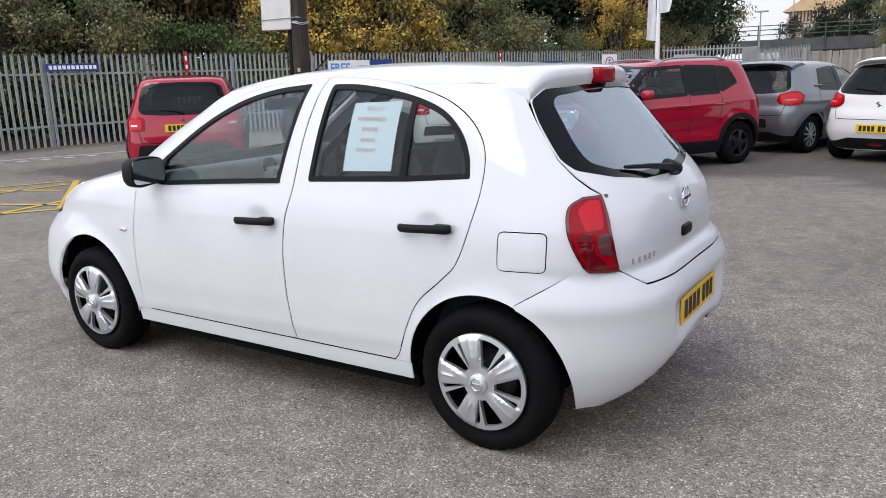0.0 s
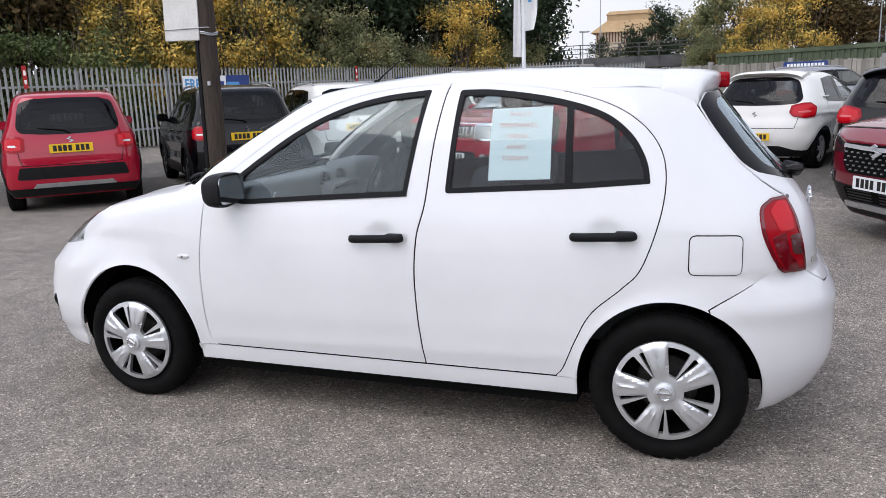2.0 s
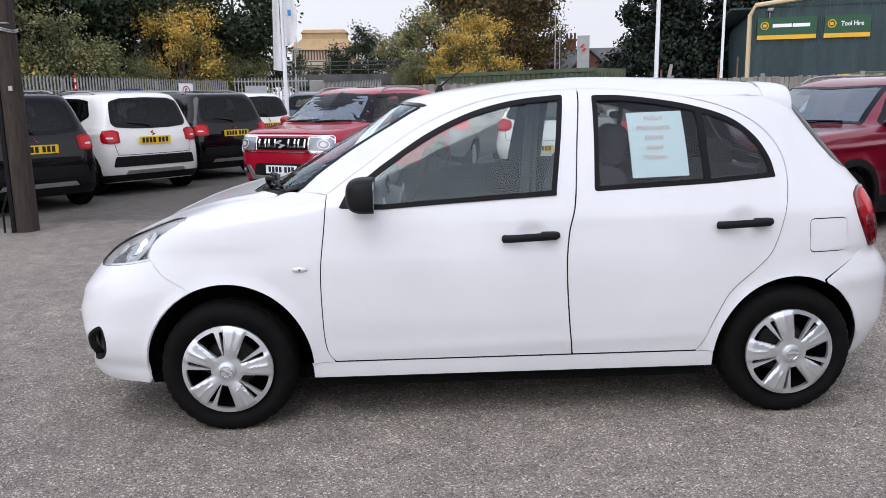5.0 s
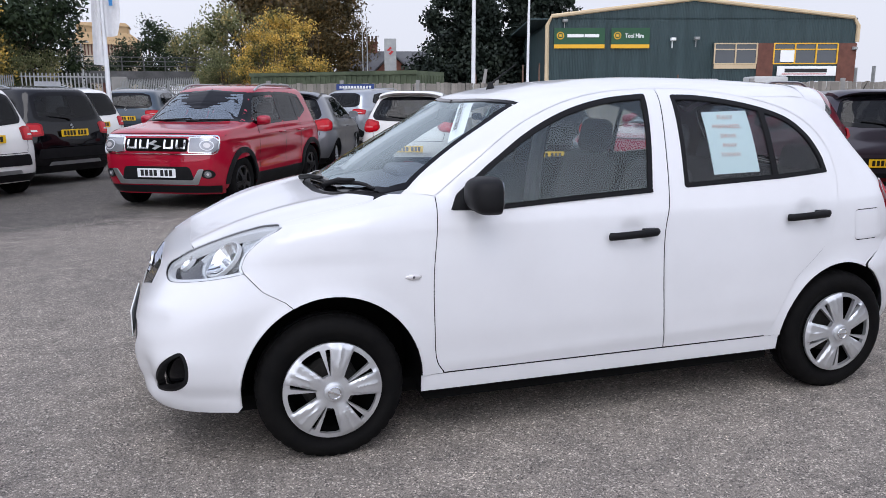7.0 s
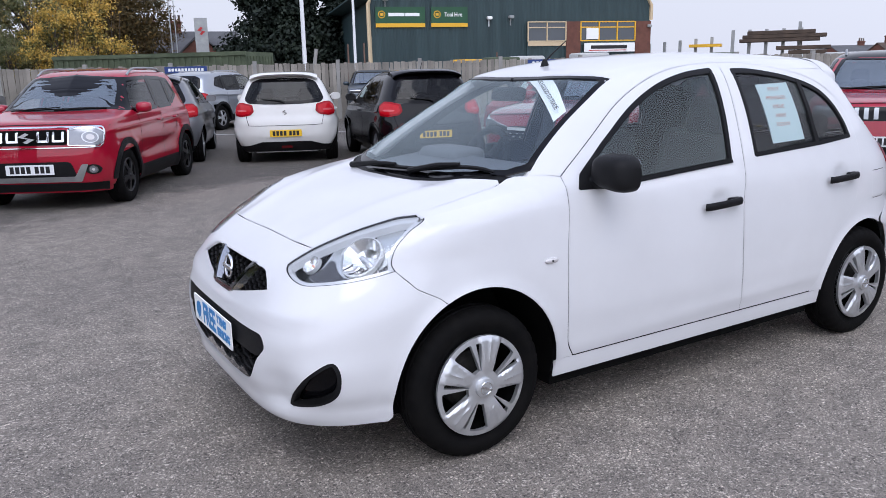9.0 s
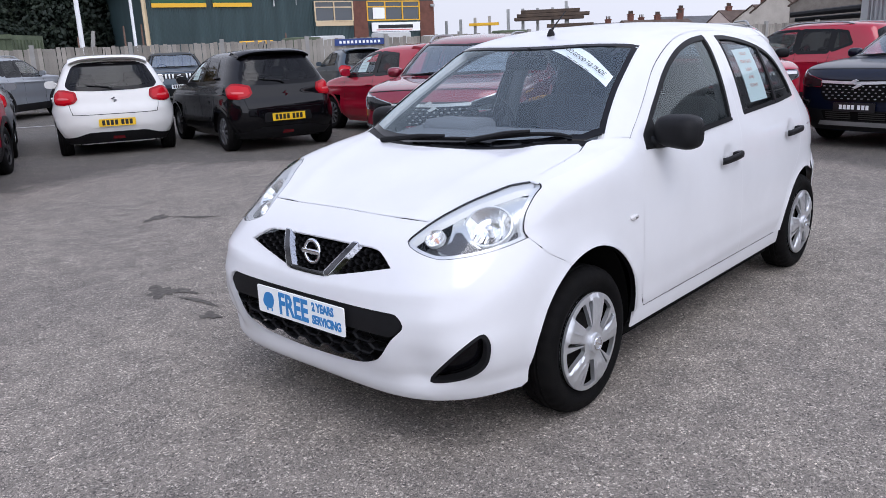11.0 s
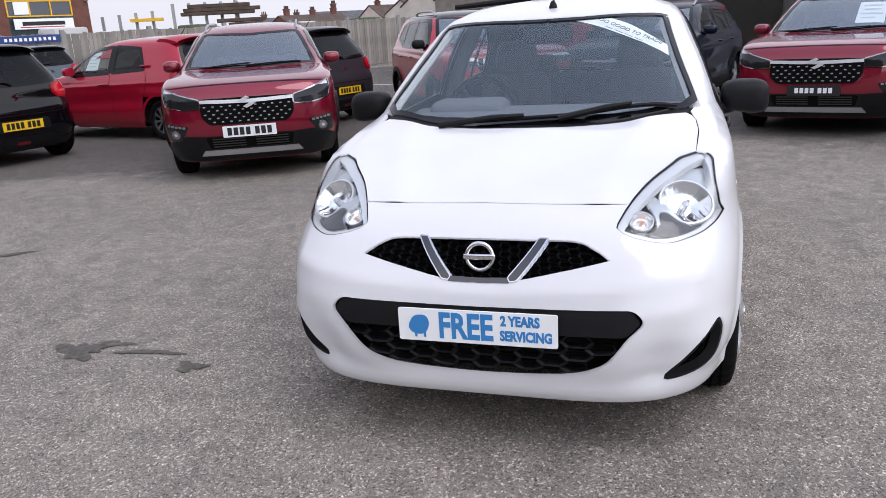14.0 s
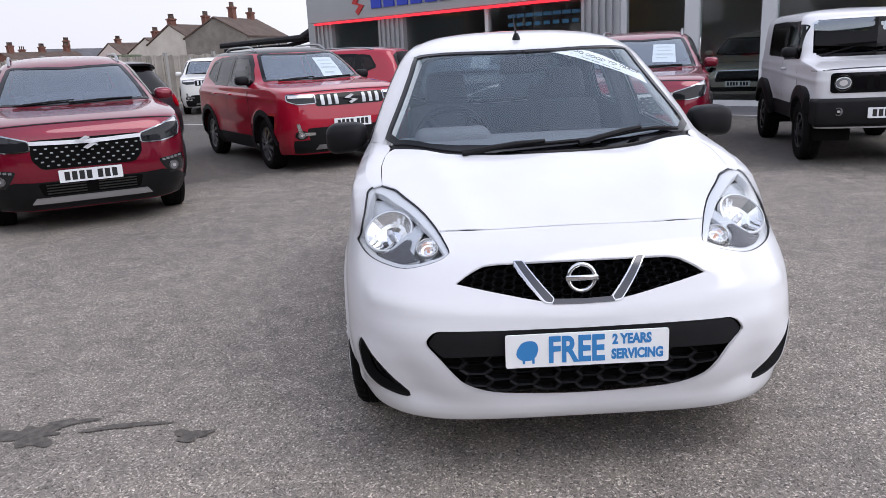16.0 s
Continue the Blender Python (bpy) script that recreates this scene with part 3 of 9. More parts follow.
def hatchback():
    car = empty("hatchback_car", pose(0, .016, 0), "clean white five-door hatchback with sale signs in its windows", "car")
    P = Panels(HATCH)
    S = HATCH
    gap = 0.0034

    seam_a = curve([(-.79, 1.02), (-.80, .89), (-.82, .71), (-.82, .53), (-.81, .37), (-.775, .30)])
    top_f = curve([(-.79, 1.02), (-.62, 1.14), (-.40, 1.285), (-.18, 1.38), (.05, 1.428), (.32, 1.445)])
    seam_b = curve([(.32, 1.445), (.29, 1.21), (.27, .97), (.24, .84), (.23, .69), (.24, .49), (.26, .30)])
    top_r = curve([(.32, 1.445), (.53, 1.437), (.77, 1.405), (.96, 1.355), (1.09, 1.285), (1.175, 1.19), (1.205, 1.08), (1.19, .93),
                   (1.13, .75), (1.06, .67), (.95, .57), (.89, .46), (.84, .34), (.81, .30)])
    k_top = int(np.argmin(np.abs(top_r[:, 0] - .77)))
    win_f = rounded(poly([(-.735, .965), (-.705, 1.02)], curve([(-.56, 1.13), (-.36, 1.26), (-.16, 1.35), (.04, 1.398), (.245, 1.418)], 5), [(.188, 1.0), (-.19, .98), (-.55, .957)]), .012, 3)
    win_r = rounded(poly(curve([(.375, 1.413), (.53, 1.408), (.77, 1.372), (.96, 1.315), (1.07, 1.235), (1.13, 1.14), (1.15, 1.055)], 5), [(.88, 1.035), (.355, 1.012)]), .016, 3)
    arch_f = ellipse_arc(-1.222, .285, .356, .375, 115, -12)
    arch_f_front = ellipse_arc(-1.222, .285, .360, .375, 115, 191)
    arch_r = ellipse_arc(1.225, .28, .335, .349, 190, 64)
    arch_r_rear = ellipse_arc(1.225, .28, .340, .349, 64, -14)
    lamp_top = np.array([(34.6, .755), (36.2, .773), (41.5, .812), (48.2, .846), (56.4, .880), (66.0, .912), (70.2, .921), (73.4, .926)])
    lamp_back = np.array([(73.4, .926), (74.5, .9215), (73.7, .910), (70.0, .884), (66.0, .835), (64.6, .785), (65.4, .757)])
    lamp_low = np.array([(65.4, .757), (60, .741), (54, .727), (48.4, .717), (43, .711), (38.5, .7235), (35.5, .740), (34.6, .755)])
    lamp_top_c, lamp_back_c, lamp_low_c = (P.angle(curve(c, 5)) for c in (lamp_top, lamp_back, lamp_low))
    lamp = poly(lamp_top_c, lamp_back_c[1:], lamp_low_c[1:-1])
    tail_out = np.array([(54, .736), (56.7, .793), (58.8, .879), (58.3, .959), (54.5, .993)])
    tail_in = np.array([(49, .995), (48.3, .93), (48.0, .875), (47.2, .80), (46, .73)])
    tail_out_c, tail_in_c = P.angle(curve(tail_out, 5)), P.angle(curve(tail_in, 5))
    tail = rounded(poly(tail_out_c, tail_in_c), .01, 2)

    def xz(run, rear=False):
        p = P.place("rear" if rear else "front", run)
        return p[:, [0, 2]]

    def xy(run):
        return P.place("front", run)[:, :2]

    def run_of(xzs, rear=False):
        p = np.array(xzs, float)
        y = S.side(p[:, 0], p[:, 1])
        ax = S.axis[1] if rear else S.axis[0]
        return np.stack([.75 * np.arctan2(y, (p[:, 0] - ax) if rear else (ax - p[:, 0])), p[:, 1]], 1)

    def both(name, piece, material, label=""):
        return [skin_part(name, piece, material, car, label), skin_part(name, mirror_y(piece), material, car, label)]

    # doors, each with its window, seals, handle
    def cup(cx, cz):
        def f(v):
            d = ((v[:, 0] - cx) / .062) ** 2 + ((v[:, 2] - cz) / .046) ** 2
            swage = .004 * np.exp(-((v[:, 2] - .365 - .03 * (v[:, 0] - .2)) / .03) ** 2)
            return -.014 * np.clip(1 - d, 0, 1) ** .6 + swage
        return f

    door_f = poly(top_f, seam_b[1:], rev(seam_a)[:-1])
    door_r = poly(top_r, rev(seam_b)[:-1])
    for sgn in (-1, 1):
        for nm, outline, win, hx, hz in (("front_door", door_f, win_f, .07, .832), ("rear_door", door_r, win_r, .99, .868)):
            d = skin_part(nm, P.cut("side", shrink(outline, gap), [win], .022, .004, 0, sgn, cup(hx + .01, hz + .008)), WHITE, car)
            inner = shrink(win, .020)
            skin_part("window_seal", P.cut("side", shrink(win, -.001), [inner], .03, .01, .0015, sgn), SEAL, d, "black rubber window surround")
            if nm == "front_door":
                sail = poly([(-.735, .967), (-.705, 1.02), (-.60, 1.10), (-.61, .958)])
                skin_part("sail_panel", P.cut("side", sail, [], .03, .004, .004, sgn), PLASTIC, d)
                skin_part("side_window", P.cut("side", shrink(win, .018), [], .05, 0, -.006, sgn), GLASS, d, "clear door glass")
                skin_part("waist_seal", P.cut("side", poly([(-.60, .955), (-.19, .978), (.19, .998), (.19, 1.012), (-.19, .993), (-.60, .972)]), [], .04, .006, .006, sgn), SEAL, d)
            else:
                skin_part("side_window", P.cut("side", shrink(win, .018), [], .05, 0, -.006, sgn), TINT, d, "tinted door glass")
                skin_part("window_bar", P.cut("side", [(.834, 1.040), (.862, 1.042), (.850, 1.350), (.824, 1.356)], [], .03, .01, .003, sgn), SEAL, d)
            y0 = float(S.side(np.array(hx), np.array(hz)))
            bm = bmesh.new()
            pts = curve([(hx - .112, y0 + .004, hz - .006), (hx - .09, y0 + .022, hz - .005), (hx, y0 + .036, hz), (hx + .09, y0 + .028, hz + .003), (hx + .112, y0 + .006, hz + .004)], 5)
            pts[:, 1] *= sgn
            tube(bm, pts, .017, 10)
            for v in bm.verts:
                v.co.y = sgn * (y0 + .036 - (y0 + .036 - abs(v.co.y)) * .55)
            box(bm, hx + .045, hx + .112, sgn * (y0 + .0), sgn * (y0 + .036), hz - .014, hz + .020, None, .006, 2)
            part("door_handle", bm, PLASTIC, d, "black plastic pull handle", True, 50)

    # front wing: its upright part and its shoulder
    s_end = float(S.side(np.array(-.79), np.array(1.02)))
    split = curve([(-.79, s_end), (-.95, .728), (-1.15, .728), (-1.30, .715), (-1.40, .684)], 6)
    split_xz = np.stack([split[:, 0], S.top(split[:, 0], split[:, 1])], 1)
    lampback_xz = xz(lamp_back_c)
    wing = poly(split_xz[:-1], lampback_xz[1:], [(-1.479, .690), (-1.40, .648)], arch_f[:-2], [(-.872, .297), (-.775, .297)], rev(seam_a)[1:-1])
    shoulder = poly(split, [(-1.400, .656), (-1.30, .6635), (-1.195, .6685), (-1.071, .660), (-1.018, .646), (-.985, .638), (-.955, .648), (-.915, .676)])
    flare = lambda v: .010 * np.exp(-((np.hypot((v[:, 0] + 1.222) / .356, (v[:, 2] - .285) / .375) - 1) / .06) ** 2)
    flare_r = lambda v: .008 * np.exp(-((np.hypot((v[:, 0] - 1.225) / .335, (v[:, 2] - .28) / .349) - 1) / .06) ** 2)
    for sgn in (-1, 1):
        a = P.cut("side", shrink(wing, .0013), [], .024, .005, 0, sgn, flare)
        sh = (shoulder + np.array([0, .0045]) * (np.arange(len(shoulder)) < len(split))[:, None]) * np.array([1, sgn])
        b = P.cut("top", sh, [], .024, .004, 0)
        f = skin_part("front_wing", merge(a, b), WHITE, car)
        bm = bmesh.new()
        bmesh.ops.create_uvsphere(bm, u_segments=16, v_segments=8, radius=1, matrix=Matrix.Translation((-.905, sgn * (float(S.side(np.array(-.905), np.array(.715))) + .002), .715)) @ Matrix.Diagonal((.034, .010, .012, 1)))
        o = part("side_indicator", bm, PALELENS, f, "small clear side indicator", True)
        bm = bmesh.new()
        bmesh.ops.create_uvsphere(bm, u_segments=12, v_segments=6, radius=1, matrix=Matrix.Translation((-.905, sgn * (float(S.side(np.array(-.905), np.array(.715))) + .0065), .715)) @ Matrix.Diagonal((.008, .007, .007, 1)))
        part("bulb", bm, mat_smoke, o, "", True)

    # rear quarter
    edge_yz = np.array([(.60, 1.055), (.612, 1.12), (.568, 1.258), (.535, 1.335)])
    edge_xz = np.stack([S.stern(edge_yz[:, 0], edge_yz[:, 1]), edge_yz[:, 1]], 1)
    tail_xz = xz(tail_out_c, True)
    qe = np.array([(.588, .999), (.605, 1.02), (.614, 1.055)])
    quarter_edge = np.stack([S.stern(qe[:, 0], qe[:, 1]), qe[:, 1]], 1)
    quarter = poly(top_r[k_top:-1], [(.81, .297), (.892, .297)], arch_r[3:], [(1.366, .606), (1.598, .748)], tail_xz[3:], quarter_edge, edge_xz[1:], [(1.27, 1.385), (1.16, 1.398), (1.0, 1.405), (.88, 1.406)])
    flap = rounded([(1.292, .728), (1.478, .728), (1.478, .876), (1.292, .876)], .028, 5)
    for sgn in (-1, 1):
        holes = [flap] if sgn < 0 else []
        q = skin_part("rear_quarter", P.cut("side", shrink(quarter, .0013), holes, .024, .005, 0, sgn, flare_r), WHITE, car)
        if sgn < 0:
            skin_part("fuel_flap", P.cut("side", shrink(flap, .0045), [], .04, .004, 0, sgn), WHITE, q)
    for pc in (P.cut("side", [(-.868, .226), (.89, .226), (.889, .2945), (-.870, .2945)], [], .03, .006, .001, -1),):
        both("sill", pc, WHITE)

    # bonnet, roof with the screen pillars, screen
    hood_rear = np.array([(-1.195, 0), (-1.19, .2), (-1.155, .36), (-1.10, .48), (-1.012, .620)])
    hood_front = np.array([(-1.720, .443), (-1.731, .30), (-1.727, .0)])
    hood_half = poly(curve(hood_rear, 4), [(-1.022, .642), (-1.071, .657), (-1.195, .6655)], rev(xy(lamp_top_c))[:-10], curve(hood_front, 4))
    hood = poly(hood_half[:-1], rev(hood_half * np.array([1, -1]))[:-1])

    def crown(v):
        y = np.abs(v[:, 1])
        line = .34 + .16 * np.clip((v[:, 0] + 1.75) / .7, 0, 1)
        return .006 * np.exp(-((y - line) / .05) ** 2)
    skin_part("bonnet", P.cut("top", shrink(hood, .0018), [], .028, .004, 0, 1, crown), WHITE, car)
    glass_top = np.array([(-.462, 0), (-.455, .2), (-.42, .40), (-.345, .528)])
    glass_side = np.array([(-.345, .528), (-.50, .558), (-.665, .596), (-.80, .636), (-.915, .676)])
    cowl = hood_rear + np.array([.036, 0])
    tops = poly(top_f, top_r[1:k_top + 1])
    rail = np.stack([tops[:, 0], S.side(tops[:, 0], tops[:, 1])], 1)
    tail_rail = np.array([(.88, 1.406), (1.0, 1.405), (1.16, 1.398), (1.27, 1.385)])
    rail = poly(rail, np.stack([tail_rail[:, 0], S.side(tail_rail[:, 0], tail_rail[:, 1])], 1))
    roof_half = poly(curve(glass_top, 4), curve(glass_side, 4)[1:], rail, [(1.30, .30), (1.305, 0)])
    roof = poly(roof_half[:-1], rev(roof_half * np.array([1, -1]))[:-1])
    ditch = lambda v: -.006 * np.exp(-((np.abs(v[:, 1]) - .50 + .05 * np.clip(v[:, 0], 0, 2)) / .012) ** 2) * (v[:, 0] > -.33)
    skin_part("roof", P.cut("top", roof, [], .026, .012, 0, 1, ditch), WHITE, car)
    cowl_c = curve(cowl, 4)
    screen_half = poly(curve(glass_top, 4), curve(glass_side, 4)[1:-1], rev(cowl_c))
    screen = poly(screen_half[:-1], rev(screen_half * np.array([1, -1]))[:-1])
    ws = skin_part("windscreen", P.cut("top", shrink(screen, .004), [], .05, 0, -.006), SCREEN, car, "clear windscreen with a black edge band")
    clear = np.array(shrink(screen, .024))
    foot = np.interp(np.abs(clear[:, 1]), hood_rear[:, 1], hood_rear[:, 0]) + .105 - .075 * np.clip(np.abs(clear[:, 1]) / .6, 0, 1) ** 2
    clear[:, 0] = np.maximum(clear[:, 0], foot)
    skin_part("screen_band", P.cut("top", shrink(screen, .001), [clear], .03, .008, -.002), GLOSS, ws, "black screen edge band")
    cowl_half = poly(curve(hood_rear, 4), [(-.96, .640), (-.915, .676)], rev(cowl_c))
    cowl_poly = poly(cowl_half[1:-1], rev(cowl_half * np.array([1, -1]))[1:-1])
    skin_part("scuttle", P.cut("top", cowl_poly, [], .03, .012, -.008), PLASTIC, car, "black plastic scuttle below the screen")
    for y0, y1, x0, x1 in ((-.24, -.585, -1.09, -.995), (.24, -.24, -1.135, -1.095)):
        bm = bmesh.new()
        ys = np.linspace(y0, y1, 9)
        xs = np.linspace(x0 - .01, x1 - .01, 9)
        zs = S.top(xs, ys) + .012
        tube(bm, list(zip(xs, ys, zs)), [.007] + [.009] * 7 + [.005], 6)
        tube(bm, [(x0 - .045, y0 + .1, float(S.top(np.array(x0 - .045), np.array(y0 + .1))) + .012), (xs[2] - .03, ys[2], zs[2] + .014), (xs[4], ys[4], zs[4] + .012)], [.014, .011, .008], 8)
        part("wiper", bm, PLASTIC, car, "black screen wiper", True)

    # nose: bumper skin with its openings
    grille = P.from_front(curve([(-.408, .671), (-.36, .700), (-.30, .7215), (-.18, .7235), (0, .724), (.18, .7235), (.30, .7215), (.36, .700), (.408, .671)], 5))
    grille = poly(grille, P.from_front(curve([(.408, .671), (.26, .638), (.112, .608), (0, .603), (-.112, .608), (-.26, .638), (-.408, .671)], 5))[1:-1])
    intake = rounded(P.from_front(poly([(-.520, .493), (-.486, .534), (-.25, .531), (0, .529), (.25, .531), (.486, .534), (.520, .493), (.472, .440)],
                                       curve([(.43, .388), (.382, .343), (.27, .309), (0, .297), (-.27, .309), (-.382, .343), (-.43, .388)], 3), [(-.465, .440)])), .02, 3)
    fog_a = P.angle(curve([(39.3, .280), (43.2, .375), (47.6, .442), (51.3, .470), (53.0, .43), (52.6, .36), (50.3, .318), (46.0, .290)], 4, True))
    fog_b = fog_a * np.array([-1, 1])
    hood_run = P.from_front([(.443, .8095), (.30, .8095), (0, .8115), (-.30, .8095), (-.443, .8095)])
    lt = lamp_top_c[:11]
    down = run_of([(-1.479, .690), (-1.40, .648)] + [p for p in arch_f_front[:-1]])
    half_edge = poly(hood_run[2:0:-1], [hood_run[0]], rev(lt)[:-1], [lamp_low_c[-1]], rev(lamp_low_c)[1:], down, [(down[-1][0] - .016, .212), (.55, .210), (.30, .210), (0, .210)])
    nose = poly(half_edge[:-1], rev(half_edge * np.array([-1, 1]))[:-1])

    def nose_form(v):
        y, z = np.abs(v[:, 1]), v[:, 2]
        lip = .012 * np.exp(-((z - .235) / .03) ** 2) * np.clip(1 - (y / .62) ** 4, 0, 1)
        swell = -.010 * np.exp(-((z - .265 - .02 * y) / .035) ** 2) * np.clip((y - .3) / .2, 0, 1)
        brow = .008 * np.exp(-((z - .575 - .10 * y ** 2) / .025) ** 2) * (y < .7)
        hollow = -.030 * np.exp(-((y - .56 - .25 * np.clip(z - .30, 0, .2)) / .085) ** 2) * np.clip((z - .255) / .05, 0, 1) * np.clip((.50 - z) / .12, 0, 1)
        return lip + swell + brow + hollow + flare(v)
    nose_piece = P.cut("front", shrink(nose, .0011), [grille, intake, fog_a, fog_b], .022, .012, 0, 1, nose_form)
    fb = skin_part("front_bumper", nose_piece, WHITE, car)

    def honeycomb(name, outline, depth, cell, parent, label):
        """Rows of thick hexagon ribs behind an opening."""
        lo, hi = outline.min(0), outline.max(0)
        bars = []
        row, z = 0, lo[1]
        while z < hi[1] + cell:
            u = lo[0] - cell + (row % 2) * cell * .9
            while u < hi[0] + cell:
                hexa = [(u + cell * .62 * math.cos(a), z + cell * .34 * math.sin(a)) for a in np.radians([0, 55, 125, 180, 235, 305])]
                bars.append(hexa)
                u += cell * 1.8
            z += cell * .335
            row += 1
        vs, fs, ns, k = [], [], [], 0
        for hexa in bars:
            c = np.array(hexa)
            if not within(outline, c.mean(0)[None])[0]:
                continue
            m = c.mean(0)
            ring = np.vstack([m + (c - m) * 1.0, m + (c - m) * .80])
            ok = within(shrink(outline, .002), ring[:6])
            if ok.sum() < 3:
                continue
            ring[:6][~ok] = m + (ring[:6][~ok] - m) * .75
            ring[6:][~ok] = m + (ring[6:][~ok] - m) * .75
            p = P.place("front", ring)
            n = S.normal(p)
            outer, inner, deep = p[:6] - n[:6] * depth, p[6:] - n[6:] * (depth + .006), p[6:] - n[6:] * (depth + .03)
            vs += list(outer) + list(inner) + list(deep)
            ns += list(n[:6]) * 3
            for j in range(6):
                q = (j + 1) % 6
                fs += [(k + j, k + q, k + 6 + q, k + 6 + j), (k + 6 + j, k + 6 + q, k + 12 + q, k + 12 + j)]
            k += 18
        return mesh_part(name, vs, fs, PLASTIC, parent, label, False)

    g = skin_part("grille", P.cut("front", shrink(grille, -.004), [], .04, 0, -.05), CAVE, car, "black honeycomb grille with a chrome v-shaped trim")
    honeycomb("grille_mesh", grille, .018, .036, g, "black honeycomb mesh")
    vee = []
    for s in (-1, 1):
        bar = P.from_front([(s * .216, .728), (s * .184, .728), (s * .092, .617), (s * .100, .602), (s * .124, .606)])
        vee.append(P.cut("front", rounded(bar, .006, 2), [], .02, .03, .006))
        # dark strip that paints the dim reflection down the middle of the bar
        skin_part("trim_reflection", P.cut("front", shrink(rounded(bar, .006, 2), .0036), [], .02, .004, .0078), mat_shadedchrome, g)
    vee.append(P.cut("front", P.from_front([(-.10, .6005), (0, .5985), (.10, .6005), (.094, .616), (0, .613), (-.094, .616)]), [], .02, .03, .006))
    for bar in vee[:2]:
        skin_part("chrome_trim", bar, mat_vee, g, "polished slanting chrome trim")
    skin_part("lower_trim", vee[2], mat_shadedchrome, g, "dark chrome lower bar")
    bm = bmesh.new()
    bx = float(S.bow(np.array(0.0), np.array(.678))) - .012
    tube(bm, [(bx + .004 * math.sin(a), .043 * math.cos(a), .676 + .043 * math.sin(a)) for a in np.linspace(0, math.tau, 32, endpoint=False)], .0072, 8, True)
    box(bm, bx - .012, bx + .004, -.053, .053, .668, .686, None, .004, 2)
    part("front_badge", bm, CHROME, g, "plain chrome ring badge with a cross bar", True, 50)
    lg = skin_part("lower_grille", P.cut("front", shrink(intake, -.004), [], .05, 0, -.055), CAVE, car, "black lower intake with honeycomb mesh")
    low_part = poly(P.from_front([(-.465, .448), (0, .448), (.465, .448)]), intake[(intake[:, 1] < .447)][np.argsort(-intake[(intake[:, 1] < .447)][:, 0])])
    honeycomb("intake_mesh", low_part, .022, .075, lg, "black coarse honeycomb mesh")
    panel_run = rounded(P.from_front([(-.462, .448), (.462, .448), (.508, .493), (.476, .532), (0, .5275), (-.476, .532), (-.508, .493)]), .014, 3)
    skin_part("plate_panel", P.cut("front", panel_run, [], .03, .02, -.006), PLASTIC, lg, "smooth black panel behind the plate")
    for fz in (fog_a, fog_b):
        v = P.cut("front", shrink(fz, -.003), [], .02, 0, -.045, 1, nose_form)
        fgo = skin_part("fog_recess", v, GLOSS, fb, "black fog lamp recess")
        skin_part("fog_bezel", P.cut("front", shrink(fz, .0005), [shrink(fz, .012)], .015, .03, -.004, 1, nose_form), PLASTIC, fgo, "black bezel")

    # front plate carrying an advert
    sign = empty("promotional_plate", pose(-1.990, .016, .467, 0, 0, 0), "white front plate with a blue free servicing advert", "sign")
    mm = pose(0, 0, 0, 90, 0, -90)
    bm = bmesh.new()
    prism(bm, rounded([(-.26, -.0555), (.26, -.0555), (.26, .0555), (-.26, .0555)], .008, 4), .005, mm @ Matrix.Translation((0, 0, -.004)))
    part("plate_board", bm, PAPER, sign)
    text_part("lettering", "FREE", .120, mm @ Matrix.Translation((-.035, -.003, .0018)), BLUEINK, sign, "bold blue word", .0006, .178, bold=.004)
    text_part("lettering", "2 YEARS", .045, mm @ Matrix.Translation((.142, .026, .0018)), BLUEINK, sign, "", .0006, .125, bold=.0022)
    text_part("lettering", "SERVICING", .045, mm @ Matrix.Translation((.160, -.024, .0018)), BLUEINK, sign, "", .0006, .165, bold=.0022)
    bm = bmesh.new()
    prism(bm, curve([(-.226, -.008), (-.212, .024), (-.19, .034), (-.165, .030), (-.156, .006), (-.166, -.022), (-.185, -.032), (-.212, -.028)], 4, True), .0012, mm @ Matrix.Translation((0, 0, .0012)))
    box(bm, -.206, -.198, -.042, -.026, .0012, .0022, mm)
    box(bm, -.176, -.168, -.042, -.026, .0012, .0022, mm)
    part("plain_emblem", bm, BLUEINK, sign, "plain rounded blue shape")

    # headlamps
    def at(deg, z, s, deep):
        q = np.array([[.75 * radians(deg) * s, z]])
        p = P.place("front", q)
        return Vector((p - S.normal(p) * deep)[0])

    for s in (1, -1):
        run = lamp * np.array([s, 1])
        hl = skin_part("headlamp", P.cut("front", shrink(run, -.002), [], .03, 0, -.10), mat_lampcave, car, "large clear headlamp")
        skin_part("lens", P.cut("front", shrink(run, .001), [], .03, .006, .002), LENS, hl, "clear lens")
        skin_part("gasket", P.cut("front", shrink(run, -.003), [shrink(run, .0012)], .02, .02, -.002), SEAL, hl, "thin black lamp edge")
        skin_part("bezel", P.cut("front", shrink(run, .0012), [shrink(run, .012)], .02, .028, -.008), mat_lampwhite, hl, "pale silver bezel")
        dark = P.angle([(s * a, z) for a, z in [(41.5, .748), (45, .732), (51, .730), (58, .740), (64.0, .763), (64.5, .80), (66.5, .842), (71.5, .902), (66, .905), (56, .908), (48, .86), (46.0, .80), (44.6, .765)]])
        skin_part("dark_panel", P.cut("front", rounded(dark, .012, 3), [[(.75 * radians(56.0) * s + .074 * math.cos(t), .822 + .078 * math.sin(t)) for t in np.linspace(0, math.tau, 28, endpoint=False)]], .02, .012, -.034), mat_lampcave, hl, "pale silver inner panel")
